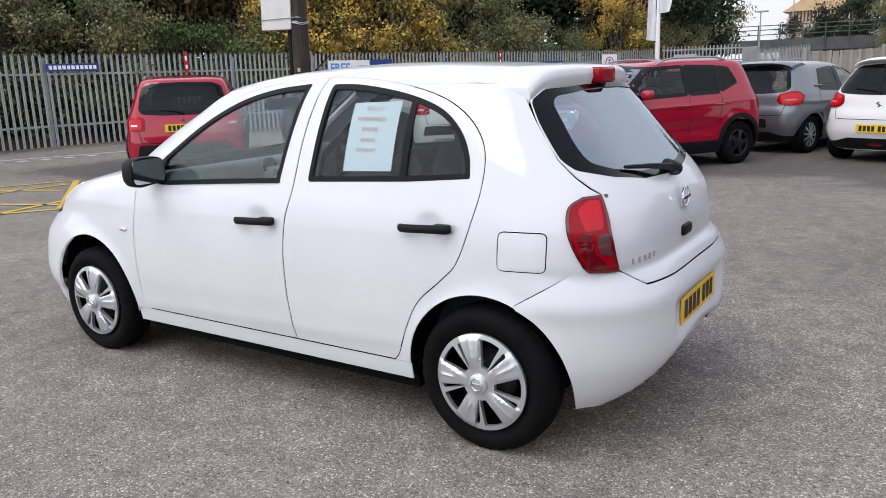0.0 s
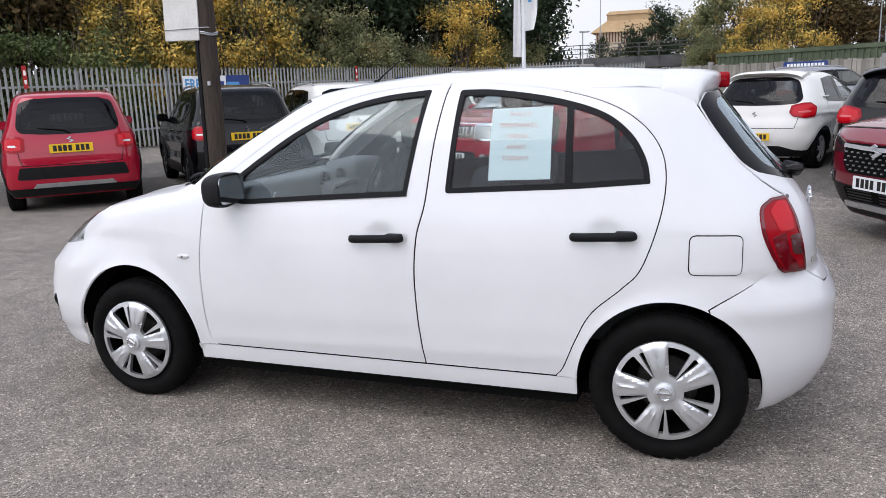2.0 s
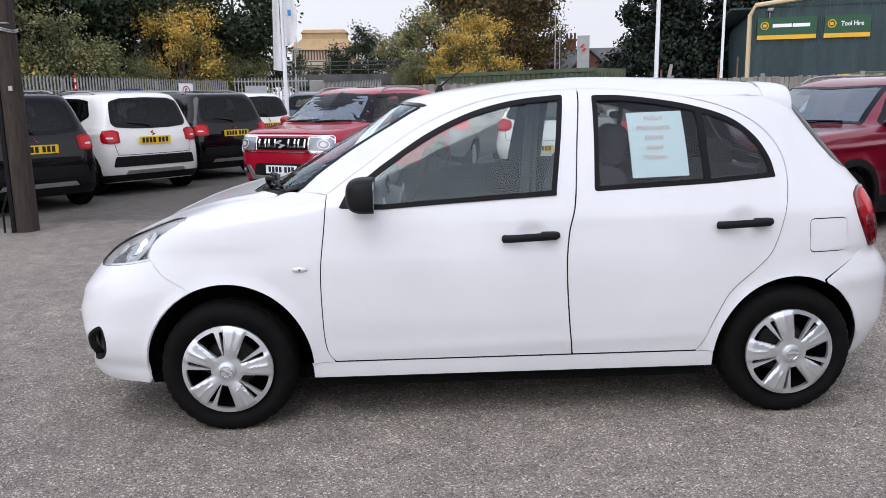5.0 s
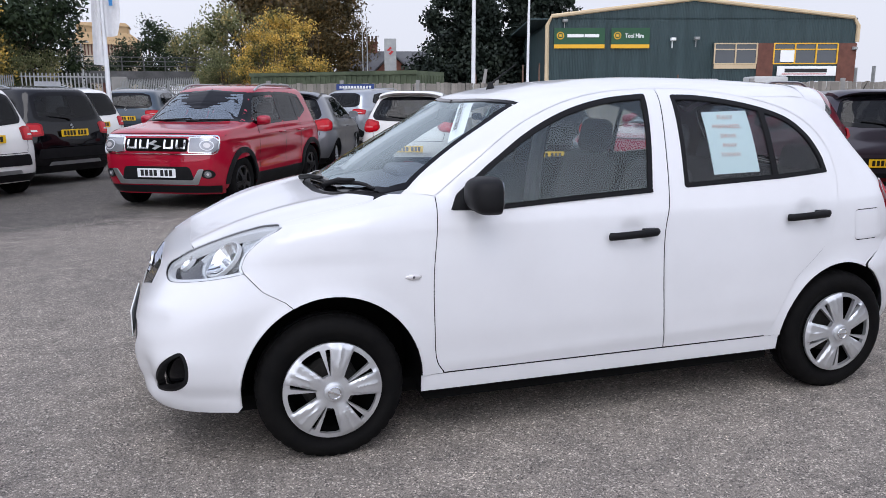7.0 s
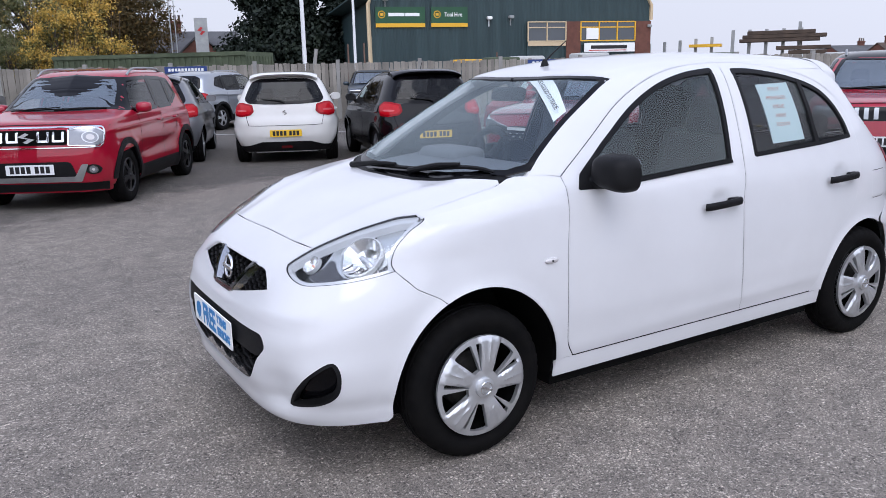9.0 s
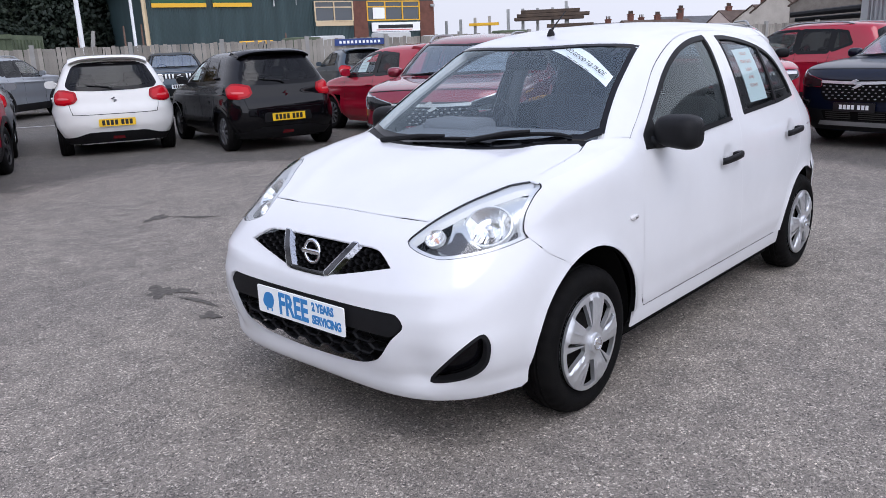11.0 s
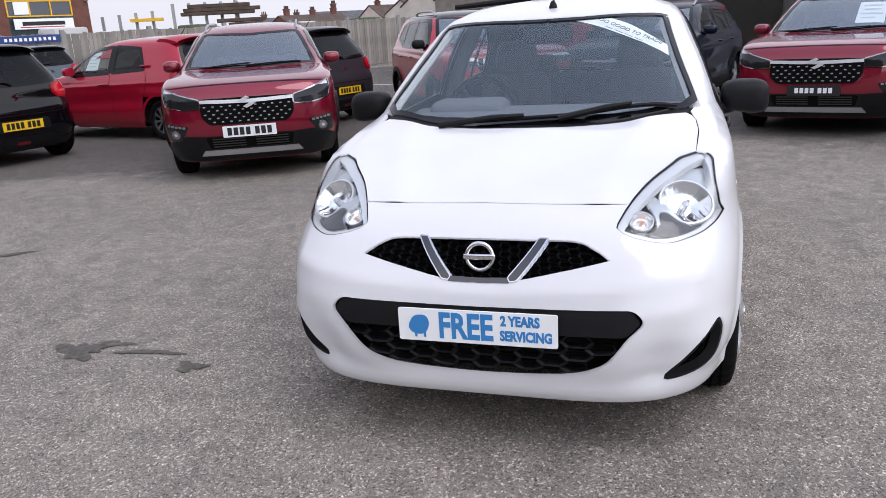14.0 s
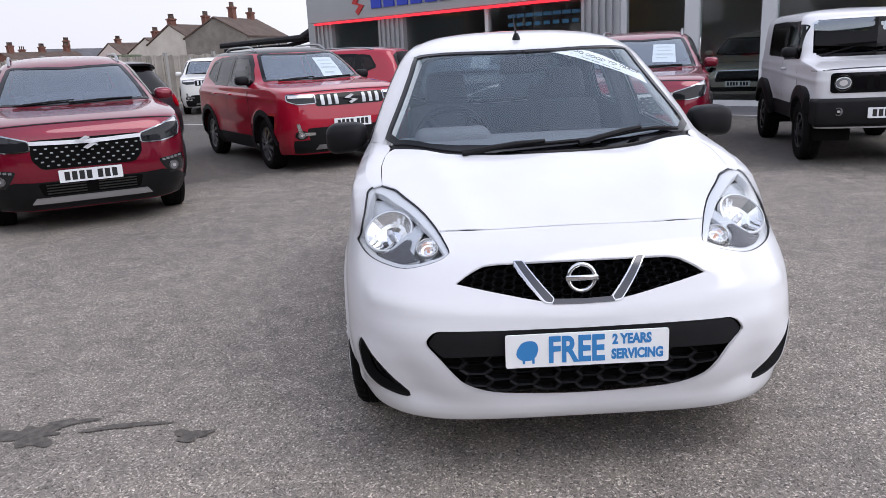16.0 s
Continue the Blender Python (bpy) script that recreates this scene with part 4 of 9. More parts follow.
        low_ = P.angle([(s * a, z) for a, z in [(41.8, .748), (45, .734), (51, .731), (58, .737), (63.2, .758), (64.0, .782), (62.6, .776), (60.2, .754), (56, .7425), (52.6, .752), (50.2, .772), (48.8, .80), (47.2, .80), (46, .775), (44.6, .765)]])
        skin_part("dark_panel", P.cut("front", rounded(low_, .004, 2), [], .012, .006, -.028), mat_smoke, hl, "smoky grey lower panel")
        for deg, z, r, deep, kind in ((56.0, .822, .084, .052, "reflector"), (41.6, .780, .036, .030, "indicator_bowl")):
            aim = (at(deg, z, s, -.1) - at(deg, z, s, 0)).normalized() * .75 + Vector((-.25, 0, .05))
            m = Matrix.Translation(at(deg, z, s, .034 if kind == "reflector" else .024)) @ aim.to_track_quat("Z", "Y").to_matrix().to_4x4() @ Matrix.Diagonal((1, .93, 1, 1))
            bm = bmesh.new()
            prof = [(.0005, -deep)] + [(r * k / 6, -deep * (1 - (k / 6) ** 2.4) + (.003 if k % 2 else 0)) for k in range(1, 6)] + [(r * .985, 0)]
            lathe(bm, prof, 26, m, "Z")
            o = part(kind, bm, mat_bowl, hl, "faceted silver reflector bowl" if kind == "reflector" else "small clear indicator bowl")
            bm = bmesh.new()
            lathe(bm, [(r * .985, -.001), (r * 1.0, .004), (r * 1.07, .003), (r * 1.09, -.012)], 36, m, "Z")
            part("bowl_rim", bm, mat_lampwhite, o, "", True, 50)
            bm = bmesh.new()
            lathe(bm, [(.0005, -.004), (r * .13, -.008), (r * .16, -.02), (r * .16, -deep)], 14, m, "Z")
            part("bulb", bm, AMBER if kind != "reflector" else mat_satin, o, "", True)
            if kind == "reflector":
                bm = bmesh.new()
                lathe(bm, [(.0005, -.008), (r * .10, -.010), (r * .12, -.03)], 12, m @ Matrix.Translation((-s * .012, -r * .5, -.012)), "Z")
                part("side_light_bulb", bm, mat_smoke, o, "", True)
                for k in range(-4, 5):
                    h = math.sqrt(1 - (k / 5) ** 2) * r * .92
                    bm = bmesh.new()
                    q = lambda yy: -deep * (1 - min(1.0, (math.hypot(k * r * .19, yy) / r)) ** 2.4) + .005
                    tube(bm, [(m @ Vector((k * r * .19, yy, q(yy)))) for yy in np.linspace(-h, -r * .25, 7)], .0022, 5)
                    part("flute", bm, mat_smoke if k % 2 else mat_lampwhite, o)

    # tail: tailgate, lamps, bumper
    tg_half = poly([(0, .662), (.30, .661), (.525, .668)])
    tg_run = poly(P.from_front(tg_half, True), rev(tail_in_c)[:-1], P.from_front([(.585, .999), (.60, 1.02), (.612, 1.055), (.612, 1.12), (.568, 1.258), (.53, 1.335), (.455, 1.376), (.2, 1.385), (0, 1.386)], True))
    tailgate = poly(tg_run[:-1], rev(tg_run * np.array([-1, 1]))[:-1])
    rg_half = P.from_front([(0, 1.382), (.2, 1.381), (.45, 1.372), (.527, 1.333), (.563, 1.258), (.606, 1.12), (.596, 1.083), (.471, 1.048), (.25, 1.018), (0, 1.008)], True)
    rg = rounded(poly(rg_half[:-1], rev(rg_half * np.array([-1, 1]))[:-1]), .02, 3)
    rc_half = P.from_front([(0, 1.365), (.2, 1.363), (.41, 1.352), (.468, 1.325), (.495, 1.25), (.525, 1.16), (.53, 1.105), (.45, 1.075), (.25, 1.045), (0, 1.035)], True)
    rc = rounded(poly(rc_half[:-1], rev(rc_half * np.array([-1, 1]))[:-1]), .04, 3)
    tgo = skin_part("tailgate", P.cut("rear", shrink(tailgate, gap), [shrink(rg, .004)], .028, .005), WHITE, car)
    rw = skin_part("rear_window", P.cut("rear", shrink(rc, -.01), [], .05, 0, -.004), REARGLASS, tgo, "tinted rear glass in a black surround")
    skin_part("rear_window_band", P.cut("rear", rg, [rc], .03, .01, .001), GLOSS, rw)
    bm = bmesh.new()
    box(bm, 1.745, 1.772, -.055, .055, .755, .80, None, .010, 2)
    part("tailgate_handle", bm, PLASTIC, tgo, "black tailgate release", True)
    bm = bmesh.new()
    tube(bm, [(1.752, .045 * math.cos(a), .912 + .040 * math.sin(a)) for a in np.linspace(0, math.tau, 28, endpoint=False)], .006, 8, True)
    box(bm, 1.746, 1.762, -.052, .052, .904, .920, None, .004, 2)
    part("rear_badge", bm, CHROME, tgo, "plain chrome ring badge with a cross bar", True)
    bm = bmesh.new()
    for k in range(5):
        yy = -.55 + .036 * k
        xx = float(S.stern(np.array(yy), np.array(.752)))
        box(bm, xx - .002, xx + .003, yy, yy + .022, .742, .764)
    part("badge_bars", bm, CHROME, tgo, "row of plain chrome bars")
    bm = bmesh.new()
    tube(bm, [(1.65, .05, 1.03), (1.70, .03, 1.025), (1.705, -.03, 1.04)], [.034, .030, .020], 10)
    tube(bm, [(1.705, -.03, 1.04), (1.665, -.2, 1.06), (1.625, -.38, 1.075)], [.016, .011, .007], 6)
    part("rear_wiper", bm, PLASTIC, tgo, "black rear wiper", True)
    for s in (1, -1):
        run = tail * np.array([s, 1])
        tl = skin_part("tail_lamp", P.cut("rear", shrink(run, .001), [], .02, .02, .006), REDLENS, car, "tall red tail lamp with a smoked inner panel")
        skin_part("lamp_edge", P.cut("rear", shrink(run, .0005), [shrink(run, .009)], .02, .006, .0088), DARKRED, tl)
        skin_part("dark_segment", P.cut("rear", rounded(P.angle([(s * a, z) for a, z in [(49.2, .74), (53.5, .75), (55.6, .80), (56.6, .86), (53, .875), (52.2, .80), (50, .77)]]), .005, 2), [], .02, .006, .0085), DARKRED, tl)
        skin_part("clear_segment", P.cut("rear", rounded(P.angle([(s * a, z) for a, z in [(48.2, .79), (51.2, .80), (51.7, .862), (48.8, .868)]]), .008, 3), [], .02, .006, .009), mat_ribbed, tl, "ribbed smoked reversing lamp")
        skin_part("upper_segment", P.cut("rear", rounded(P.angle([(s * a, z) for a, z in [(50, .885), (54.5, .878), (56, .95), (53, .982), (50, .978)]]), .01, 3), [], .02, .006, .0085), mat_brightred, tl)
    up = run_of([(1.598, .7510), (1.3690, .6085)] + [p for p in arch_r_rear[0:]], True)
    edge = poly(P.from_front([(0, .6605), (.30, .6595), (.525, .6665), (.60, .725)], True), rev(tail_out_c[:1]), up, [(up[-1][0] + .01, .195), (.50, .185), (.25, .20), (0, .205)])
    stern = poly(edge[:-1], rev(edge * np.array([-1, 1]))[:-1])

    def stern_form(v):
        y, z = np.abs(v[:, 1]), v[:, 2]
        recess = -.022 * np.clip(1 - (y / .36) ** 8, 0, 1) * np.clip(1 - ((z - .495) / .085) ** 6, 0, 1)
        ledge = .014 * np.exp(-((z - .60) / .045) ** 2)
        smile = -.030 * np.clip((.40 - .25 * (y / .7) ** 2 - z) / .03, 0, 1) * np.clip(1 - (y / .62) ** 6, 0, 1)
        return recess + ledge + smile + flare_r(v)
    rb = skin_part("rear_bumper", P.cut("rear", shrink(stern, .0013), [], .024, .006, 0, 1, stern_form), WHITE, car)
    number_plate(car, upright_plate(1.824, 0, .490, 0), PLATEYELLOW)
    for s in (1, -1):
        bm = bmesh.new()
        xx = float(S.stern(np.array(.50), np.array(.29)))
        box(bm, xx - .04, xx - .006, s * .45 - .05, s * .45 + .05, .272, .302, None, .006, 2)
        part("reflector", bm, DARKRED, rb, "dark red bumper reflector")

    # roof spoiler with the high brake lamp
    prof = [(1.165, .002), (1.23, .004), (1.31, .002), (1.358, -.004), (1.375, -.016), (1.378, -.046), (1.362, -.084), (1.31, -.095), (1.26, -.09)]
    ys = np.linspace(-.545, .545, 41)
    vs, fs = [], []
    for y in ys:
        base = float(S.top(np.array(1.165), np.array(y)))
        pull = .075 * (abs(y) / .545) ** 2.4
        for x, dz in prof:
            k = (x - 1.165) / .213
            vs.append((x - pull * k, y * (1 - .03 * k), base + dz * (1 - .25 * (abs(y) / .545) ** 4) - .010 * k))
    n = len(prof)
    for i in range(len(ys) - 1):
        for j in range(n - 1):
            a = i * n + j
            fs.append((a, a + 1, a + n + 1, a + n))
    for e in (0, (len(ys) - 1) * n):
        fs.append(tuple(range(e, e + n)) if e else tuple(range(e + n - 1, e - 1, -1)))
    sp = mesh_part("roof_spoiler", vs, fs, WHITE, car)
    sp.data.set_sharp_from_angle(angle=radians(50))
    bm = bmesh.new()
    box(bm, 1.325, 1.412, -.085, .085, 1.384, 1.450, None, .012, 3)
    part("brake_lamp", bm, REDLENS, sp, "dark red high brake lamp", True)
    bm = bmesh.new()
    rx = float(S.top(np.array(-.27), np.array(.01)))
    lathe(bm, [(.022, rx - .004), (.018, rx + .012), (.010, rx + .03), (.0005, rx + .034)], 16, Matrix.Translation((-.27, .01, 0)), "Z")
    tube(bm, [(-.27, .01, rx + .02), (-.22, .01, rx + .06), (-.135, .01, rx + .12)], [.006, .0038, .0024], 6)
    part("aerial", bm, PLASTIC, car, "short black roof aerial", True)

    # mirrors
    for s in (1, -1):
        bm = bmesh.new()
        bmesh.ops.create_uvsphere(bm, u_segments=28, v_segments=18, radius=1)
        for v in bm.verts:
            x, y, z = v.co
            sg = lambda q, p: math.copysign(abs(q) ** p, q)
            x, y, z = sg(x, .75), sg(y, .62), sg(z, .62)
            if x > .35:
                x = .35
            v.co = Vector((-.612 + .085 * x + .012 * y * 0, s * (.858 + .098 * y), 1.032 + (.070 + .006 * y) * z - .006 * y))
        m = part("door_mirror", bm, PLASTIC, car, "black plastic door mirror", True, 40)
        bm = bmesh.new()
        tube(bm, [(-.655, s * .735, .985), (-.64, s * .78, .985), (-.625, s * .83, .998)], [.03, .026, .03], 10)
        part("mirror_arm", bm, PLASTIC, m, "", True)
        bm = bmesh.new()
        prism(bm, rounded([(-.088, -.058), (.088, -.058), (.088, .058), (-.088, .058)], .03, 5), .003, pose(-.582, s * .858, 1.032, 90, 0, 90))
        part("mirror_glass", bm, MIRRORGLASS, m, "mirror glass")

    # dark layers behind the skin
    side_all = poly([(-.80, 1.01)], top_f[3:], top_r[1:k_top], [(.88, 1.405), (1.0, 1.403), (1.16, 1.395), (1.27, 1.383)], rev(edge_xz), [(1.55, 1.01), (1.58, .75), (1.37, .60)], rev(arch_r), [(-.872, .24)], rev(arch_f)[2:], [(-1.47, .69), (-1.52, .755), (-1.40, .90), (-1.2, .93)])
    lay = P.cut("side", side_all, [shrink(win_f, .012), shrink(win_r, .012)], .05, 0, -.018, -1)
    both("inner_panel", lay, SEAL)
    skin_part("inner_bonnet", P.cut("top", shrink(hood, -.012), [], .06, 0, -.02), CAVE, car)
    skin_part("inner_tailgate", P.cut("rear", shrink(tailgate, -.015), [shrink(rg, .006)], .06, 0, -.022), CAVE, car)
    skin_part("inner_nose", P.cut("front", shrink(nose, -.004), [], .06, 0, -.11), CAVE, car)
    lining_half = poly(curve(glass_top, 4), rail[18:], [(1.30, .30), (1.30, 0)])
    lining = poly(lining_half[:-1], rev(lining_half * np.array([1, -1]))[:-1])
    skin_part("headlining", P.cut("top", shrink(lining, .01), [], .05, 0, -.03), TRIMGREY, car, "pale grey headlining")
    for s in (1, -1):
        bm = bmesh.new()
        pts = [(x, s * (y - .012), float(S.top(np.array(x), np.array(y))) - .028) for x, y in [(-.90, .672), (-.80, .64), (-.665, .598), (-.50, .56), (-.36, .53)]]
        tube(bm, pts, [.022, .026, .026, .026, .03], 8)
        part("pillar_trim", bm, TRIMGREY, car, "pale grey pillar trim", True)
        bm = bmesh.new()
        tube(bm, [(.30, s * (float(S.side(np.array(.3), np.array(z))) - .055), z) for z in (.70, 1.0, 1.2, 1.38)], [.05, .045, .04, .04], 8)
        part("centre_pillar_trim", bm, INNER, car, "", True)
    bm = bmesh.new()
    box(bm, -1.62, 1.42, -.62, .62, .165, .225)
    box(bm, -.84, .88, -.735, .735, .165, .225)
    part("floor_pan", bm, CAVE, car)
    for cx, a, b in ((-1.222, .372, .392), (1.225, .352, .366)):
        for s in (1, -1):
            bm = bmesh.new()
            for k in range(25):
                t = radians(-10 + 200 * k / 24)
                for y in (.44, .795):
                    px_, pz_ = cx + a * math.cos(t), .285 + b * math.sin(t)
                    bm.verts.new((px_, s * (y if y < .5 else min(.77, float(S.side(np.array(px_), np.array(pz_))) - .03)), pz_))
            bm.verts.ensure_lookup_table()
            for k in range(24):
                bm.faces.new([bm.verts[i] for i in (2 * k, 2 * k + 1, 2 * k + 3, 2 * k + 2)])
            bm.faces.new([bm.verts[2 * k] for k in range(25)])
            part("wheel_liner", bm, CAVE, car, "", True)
    for x in (-1.234, 1.225):
        for s in (-1, 1):
            wheel_parts(car, x, s * .732, s, .293, .165, .196, "cap", 0 if x > 0 else 26)

    # cabin
    for s in (1, -1):
        st = empty("front_seat", pose(.16, s * .36, .0))
        st.parent = car
        rounded_block("seat_base", SEATCLOTH, st, (.52, .50, .20), pose(-.05, 0, .47, 0, -8, 0), .06)
        rounded_block("backrest", SEATCLOTH, st, (.17, .50, .60), pose(.26, 0, .80, 0, 14, 0), .065, "", .22)
        rounded_block("headrest", SEATCLOTH, st, (.11, .27, .19), pose(.36, 0, 1.185, 0, 10, 0), .05, "", .15)
        for q in (-.06, .06):
            bm = bmesh.new()
            tube(bm, [(.33, q, 1.05), (.355, q, 1.14)], .006, 6)
            part("headrest_post", bm, STEEL, st)
    bench = empty("rear_bench")
    bench.parent = car
    rounded_block("bench_base", SEATCLOTH, bench, (.48, 1.22, .2), pose(.95, 0, .48), .06)
    rounded_block("bench_back", SEATCLOTH, bench, (.16, 1.24, .56), pose(1.24, 0, .76, 0, 16, 0), .06)
    for s in (1, -1):
        rounded_block("headrest", SEATCLOTH, bench, (.09, .24, .15), pose(1.33, s * .36, 1.08, 0, 10, 0), .04)
    dash = empty("dashboard")
    dash.parent = car
    rounded_block("dash_top", INNER, dash, (.46, 1.28, .16), pose(-.78, 0, .915, 0, -6, 0), .05)
    rounded_block("dash_body", INNER, dash, (.30, 1.28, .34), pose(-.78, 0, .74), .05)
    rounded_block("binnacle", INNER, dash, (.22, .36, .11), pose(-.60, .36, .995), .045)
    rounded_block("centre_stack", INNER, dash, (.12, .27, .34), pose(-.575, 0, .80, 0, 22, 0), .03)
    rounded_block("stack_trim", mat_satin, dash, (.012, .29, .35), pose(-.530, 0, .805, 0, 22, 0), .005, "silver console trim")
    rounded_block("stack_face", GLOSS, dash, (.014, .25, .31), pose(-.526, 0, .807, 0, 22, 0), .005)
    for s, z in ((.55, .93), (-.55, .93), (.09, .97), (-.09, .97)):
        bm = bmesh.new()
        lathe(bm, [(.052, .0), (.048, .012), (.036, .008), (.0005, .004)], 20, pose(-.55, s, z, 0, 80, 0), "Z")
        part("air_vent", bm, mat_satin if abs(s) > .3 else GLOSS, dash, "", True)
    wheel_m = pose(-.40, .36, .955, 0, -65, 0)
    bm = bmesh.new()
    tube(bm, [wheel_m @ Vector((.182 * math.cos(a), .182 * math.sin(a), 0)) for a in np.linspace(0, math.tau, 40, endpoint=False)], .019, 10, True)
    for a in (0, 140, 220):
        tube(bm, [wheel_m @ Vector((0, 0, -.02)), wheel_m @ Vector((.18 * math.cos(radians(a + 180)), .18 * math.sin(radians(a + 180)), 0))], [.03, .018], 8)
    lathe(bm, [(.0005, .012), (.05, .01), (.065, -.01), (.05, -.05)], 20, wheel_m, "Z")
    part("steering_wheel", bm, PLASTIC, car, "black steering wheel", True)
    bm = bmesh.new()
    vs_ = box(bm, -.02, .02, -.115, .115, -.032, .032, pose(-.50, .0, 1.315, 0, 20, 0), .012, 3)
    tube(bm, [(-.50, 0, 1.33), (-.47, 0, 1.385)], .012, 8)
    part("rear_view_mirror", bm, PLASTIC, car, "black rear-view mirror", True)
    rounded_block("parcel_shelf", INNER, car, (.36, 1.16, .03), pose(1.45, 0, .985), .01)

    # papers stuck inside the glass
    def stuck(name, view, outline, lift, material, label, sign=-1, **kw):
        t = skin_part(name, P.cut(view, outline, [], .03, .0006, lift, sign), material, car, label)
        return t

    paper = empty("window_notice", pose(0, .016, 0), "pale mint sale notice with red lettering inside a rear window", "sign")
    corners = [(.527, 1.065), (.775, 1.072), (.765, 1.348), (.520, 1.342)]
    skin_part("notice_sheet", P.cut("side", corners, [], .05, .0008, -.014, -1), AQUA, paper)
    for k, (line, wd) in enumerate((("FULLY", .085), ("PREPARED.", .152), ("DRIVE", .082), ("AWAY", .08), ("TODAY!", .105))):
        z = 1.312 - .0415 * k
        x = .638 - .002 * k
        y = -float(S.side(np.array(x), np.array(z))) + .0125
        tilt = math.degrees(math.atan2(float(S.side(np.array(x), np.array(z - .02))) - float(S.side(np.array(x), np.array(z + .02))), .04))
        text_part("lettering", line, .026, pose(x, y - .0012, z, 90 - tilt, 0, 0), PINKINK, paper, "thin red words", .0004, wd)
    banner = empty("screen_banner", pose(0, .016, 0), "white banner with dark lettering stuck across the windscreen corner", "sign")
    strip = np.array([(-.478, -.120), (-.462, -.270), (-.605, -.540), (-.680, -.548)])
    skin_part("banner_sheet", P.cut("top", strip, [], .03, .0008, -.010), PAPER, banner)
    a, b = np.array([-.492, -.205]), np.array([-.645, -.525])
    mid, along = (a + b) / 2, (b - a)
    pz = lambda q: float(S.top(np.array(q[0]), np.array(q[1])))
    A, B = Vector((*a, pz(a))), Vector((*b, pz(b)))
    nn = Vector(S.normal(np.array([[mid[0], mid[1], pz(mid)]]))[0])
    ex = (B - A).normalized()
    ey = nn.cross(ex).normalized()
    nn = ex.cross(ey)
    base = Matrix((ex, ey, nn)).transposed().to_4x4()
    base.translation = Vector((mid[0], mid[1], pz(mid))) - nn * .0
    text_part("lettering", "TOO GOOD TO TRADE", .030, base @ Matrix.Translation((0, .004, 0)), INK, banner, "dark serif-like words", .0004, (B - A).length * .93)
    for k in range(4):
        bm = bmesh.new()
        box(bm, -.10 + .052 * k, -.06 + .052 * k, -.0285, -.0265, -.0005, .0005, base)
        part("print_bar", bm, INK, banner)
    return car


mat_darkchrome = mat_base("dark_chrome", (0.30, 0.305, 0.32), 0.10, 1.0)
mat_vee = mat_base("grey_chrome", (0.60, 0.605, 0.62), 0.10, 1.0)
mat_shadedchrome = mat_base("shaded_chrome", (0.09, 0.09, 0.095), 0.12, 1.0)
mat_satin = mat_base("satin_silver", (0.55, 0.56, 0.58), 0.25, 0.7)
mat_lampcave = mat_base("lamp_housing", (0.58, 0.60, 0.60), 0.22, 0.7)
mat_lampwhite = mat_base("lamp_bezel", (0.64, 0.65, 0.655), 0.25, 0.35)
mat_bowl = mat_base("lamp_reflector", (0.86, 0.87, 0.88), 0.14, 0.9, 1.0)
mat_smoke = mat_base("smoky_plastic", (0.06, 0.06, 0.065), 0.25, 0.1)
mat_ribbed = mat_base("smoked_lens", (0.12, 0.05, 0.05), 0.15, 0.3, 0.6, 0.5)
mat_brightred = mat_base("bright_red_lens", (0.50, 0.006, 0.014), 0.10, 0, 0.3, 0.1)
hatchback()

# ---- ground ----
def tarmac(name, lo, mid, hi, patch, old=None):
    """Rolled asphalt: pale and dark stone chips in a worn binder, with fine pits and patches."""
    m = mat_base(name, mid, 0.85, 0, 0.3)
    v = coords(m)
    tones = []
    for size in (140.0, 270.0):
        cells = node(m, "ShaderNodeTexVoronoi", Scale=size)
        join_(m, v, cells.inputs["Vector"])
        sep = m.node_tree.nodes.new("ShaderNodeSeparateColor")
        join_(m, cells.outputs["Color"], sep.inputs[0])
        tones.append(sep.outputs[0])
    coarse = ramp(m, tones[0], [(0.0, lo), (0.16, mid), (0.80, mid), (0.985, hi)])
    fine = ramp(m, tones[1], [(0.0, (.45, .45, .45)), (0.35, (.92, .92, .92)), (0.75, (1.06, 1.06, 1.06)), (1.0, (1.55, 1.53, 1.5))])
    grit = ramp(m, noisy(m, 330, 3, v, 0.7), [(0.34, (0.36, 0.36, 0.36)), (0.66, (1.62, 1.61, 1.59))])
    big = ramp(m, noisy(m, 0.55, 6, v, 0.6), [(0.3, (0.82, 0.82, 0.83)), (0.7, (1.14, 1.13, 1.11))])
    wear = ramp(m, noisy(m, 6.0, 6, v, 0.7), [(0.34, (0.76, 0.76, 0.76)), (0.66, (1.17, 1.16, 1.14))])
    c = coarse
    for layer in (fine, grit, big, wear):
        c = mixed(m, 1.0, c, layer, "MULTIPLY")
    spots = noisy(m, 1.7, 3, v, 0.5)
    c = mixed(m, ramp(m, spots, [(0.68, (0, 0, 0)), (0.76, (patch, patch, patch))]), c, tuple(q * .55 for q in mid))
    pits = noisy(m, 42, 2, v, 0.5)
    c = mixed(m, ramp(m, pits, [(0.70, (0, 0, 0)), (0.77, (.7, .7, .7))]), c, tuple(q * .3 for q in mid))
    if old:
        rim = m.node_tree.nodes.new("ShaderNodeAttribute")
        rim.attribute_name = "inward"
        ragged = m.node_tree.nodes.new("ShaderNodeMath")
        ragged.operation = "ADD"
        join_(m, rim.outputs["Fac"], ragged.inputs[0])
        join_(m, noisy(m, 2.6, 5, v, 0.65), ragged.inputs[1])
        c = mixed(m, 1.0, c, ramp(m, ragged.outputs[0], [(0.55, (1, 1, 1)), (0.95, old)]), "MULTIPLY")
    join_(m, c, bsdf(m).inputs["Base Color"])
    b = node(m, "ShaderNodeBump", Strength=0.8, Distance=0.006)
    join_(m, tones[0], b.inputs["Height"])
    join_(m, b.outputs[0], bsdf(m).inputs["Normal"])
    return m


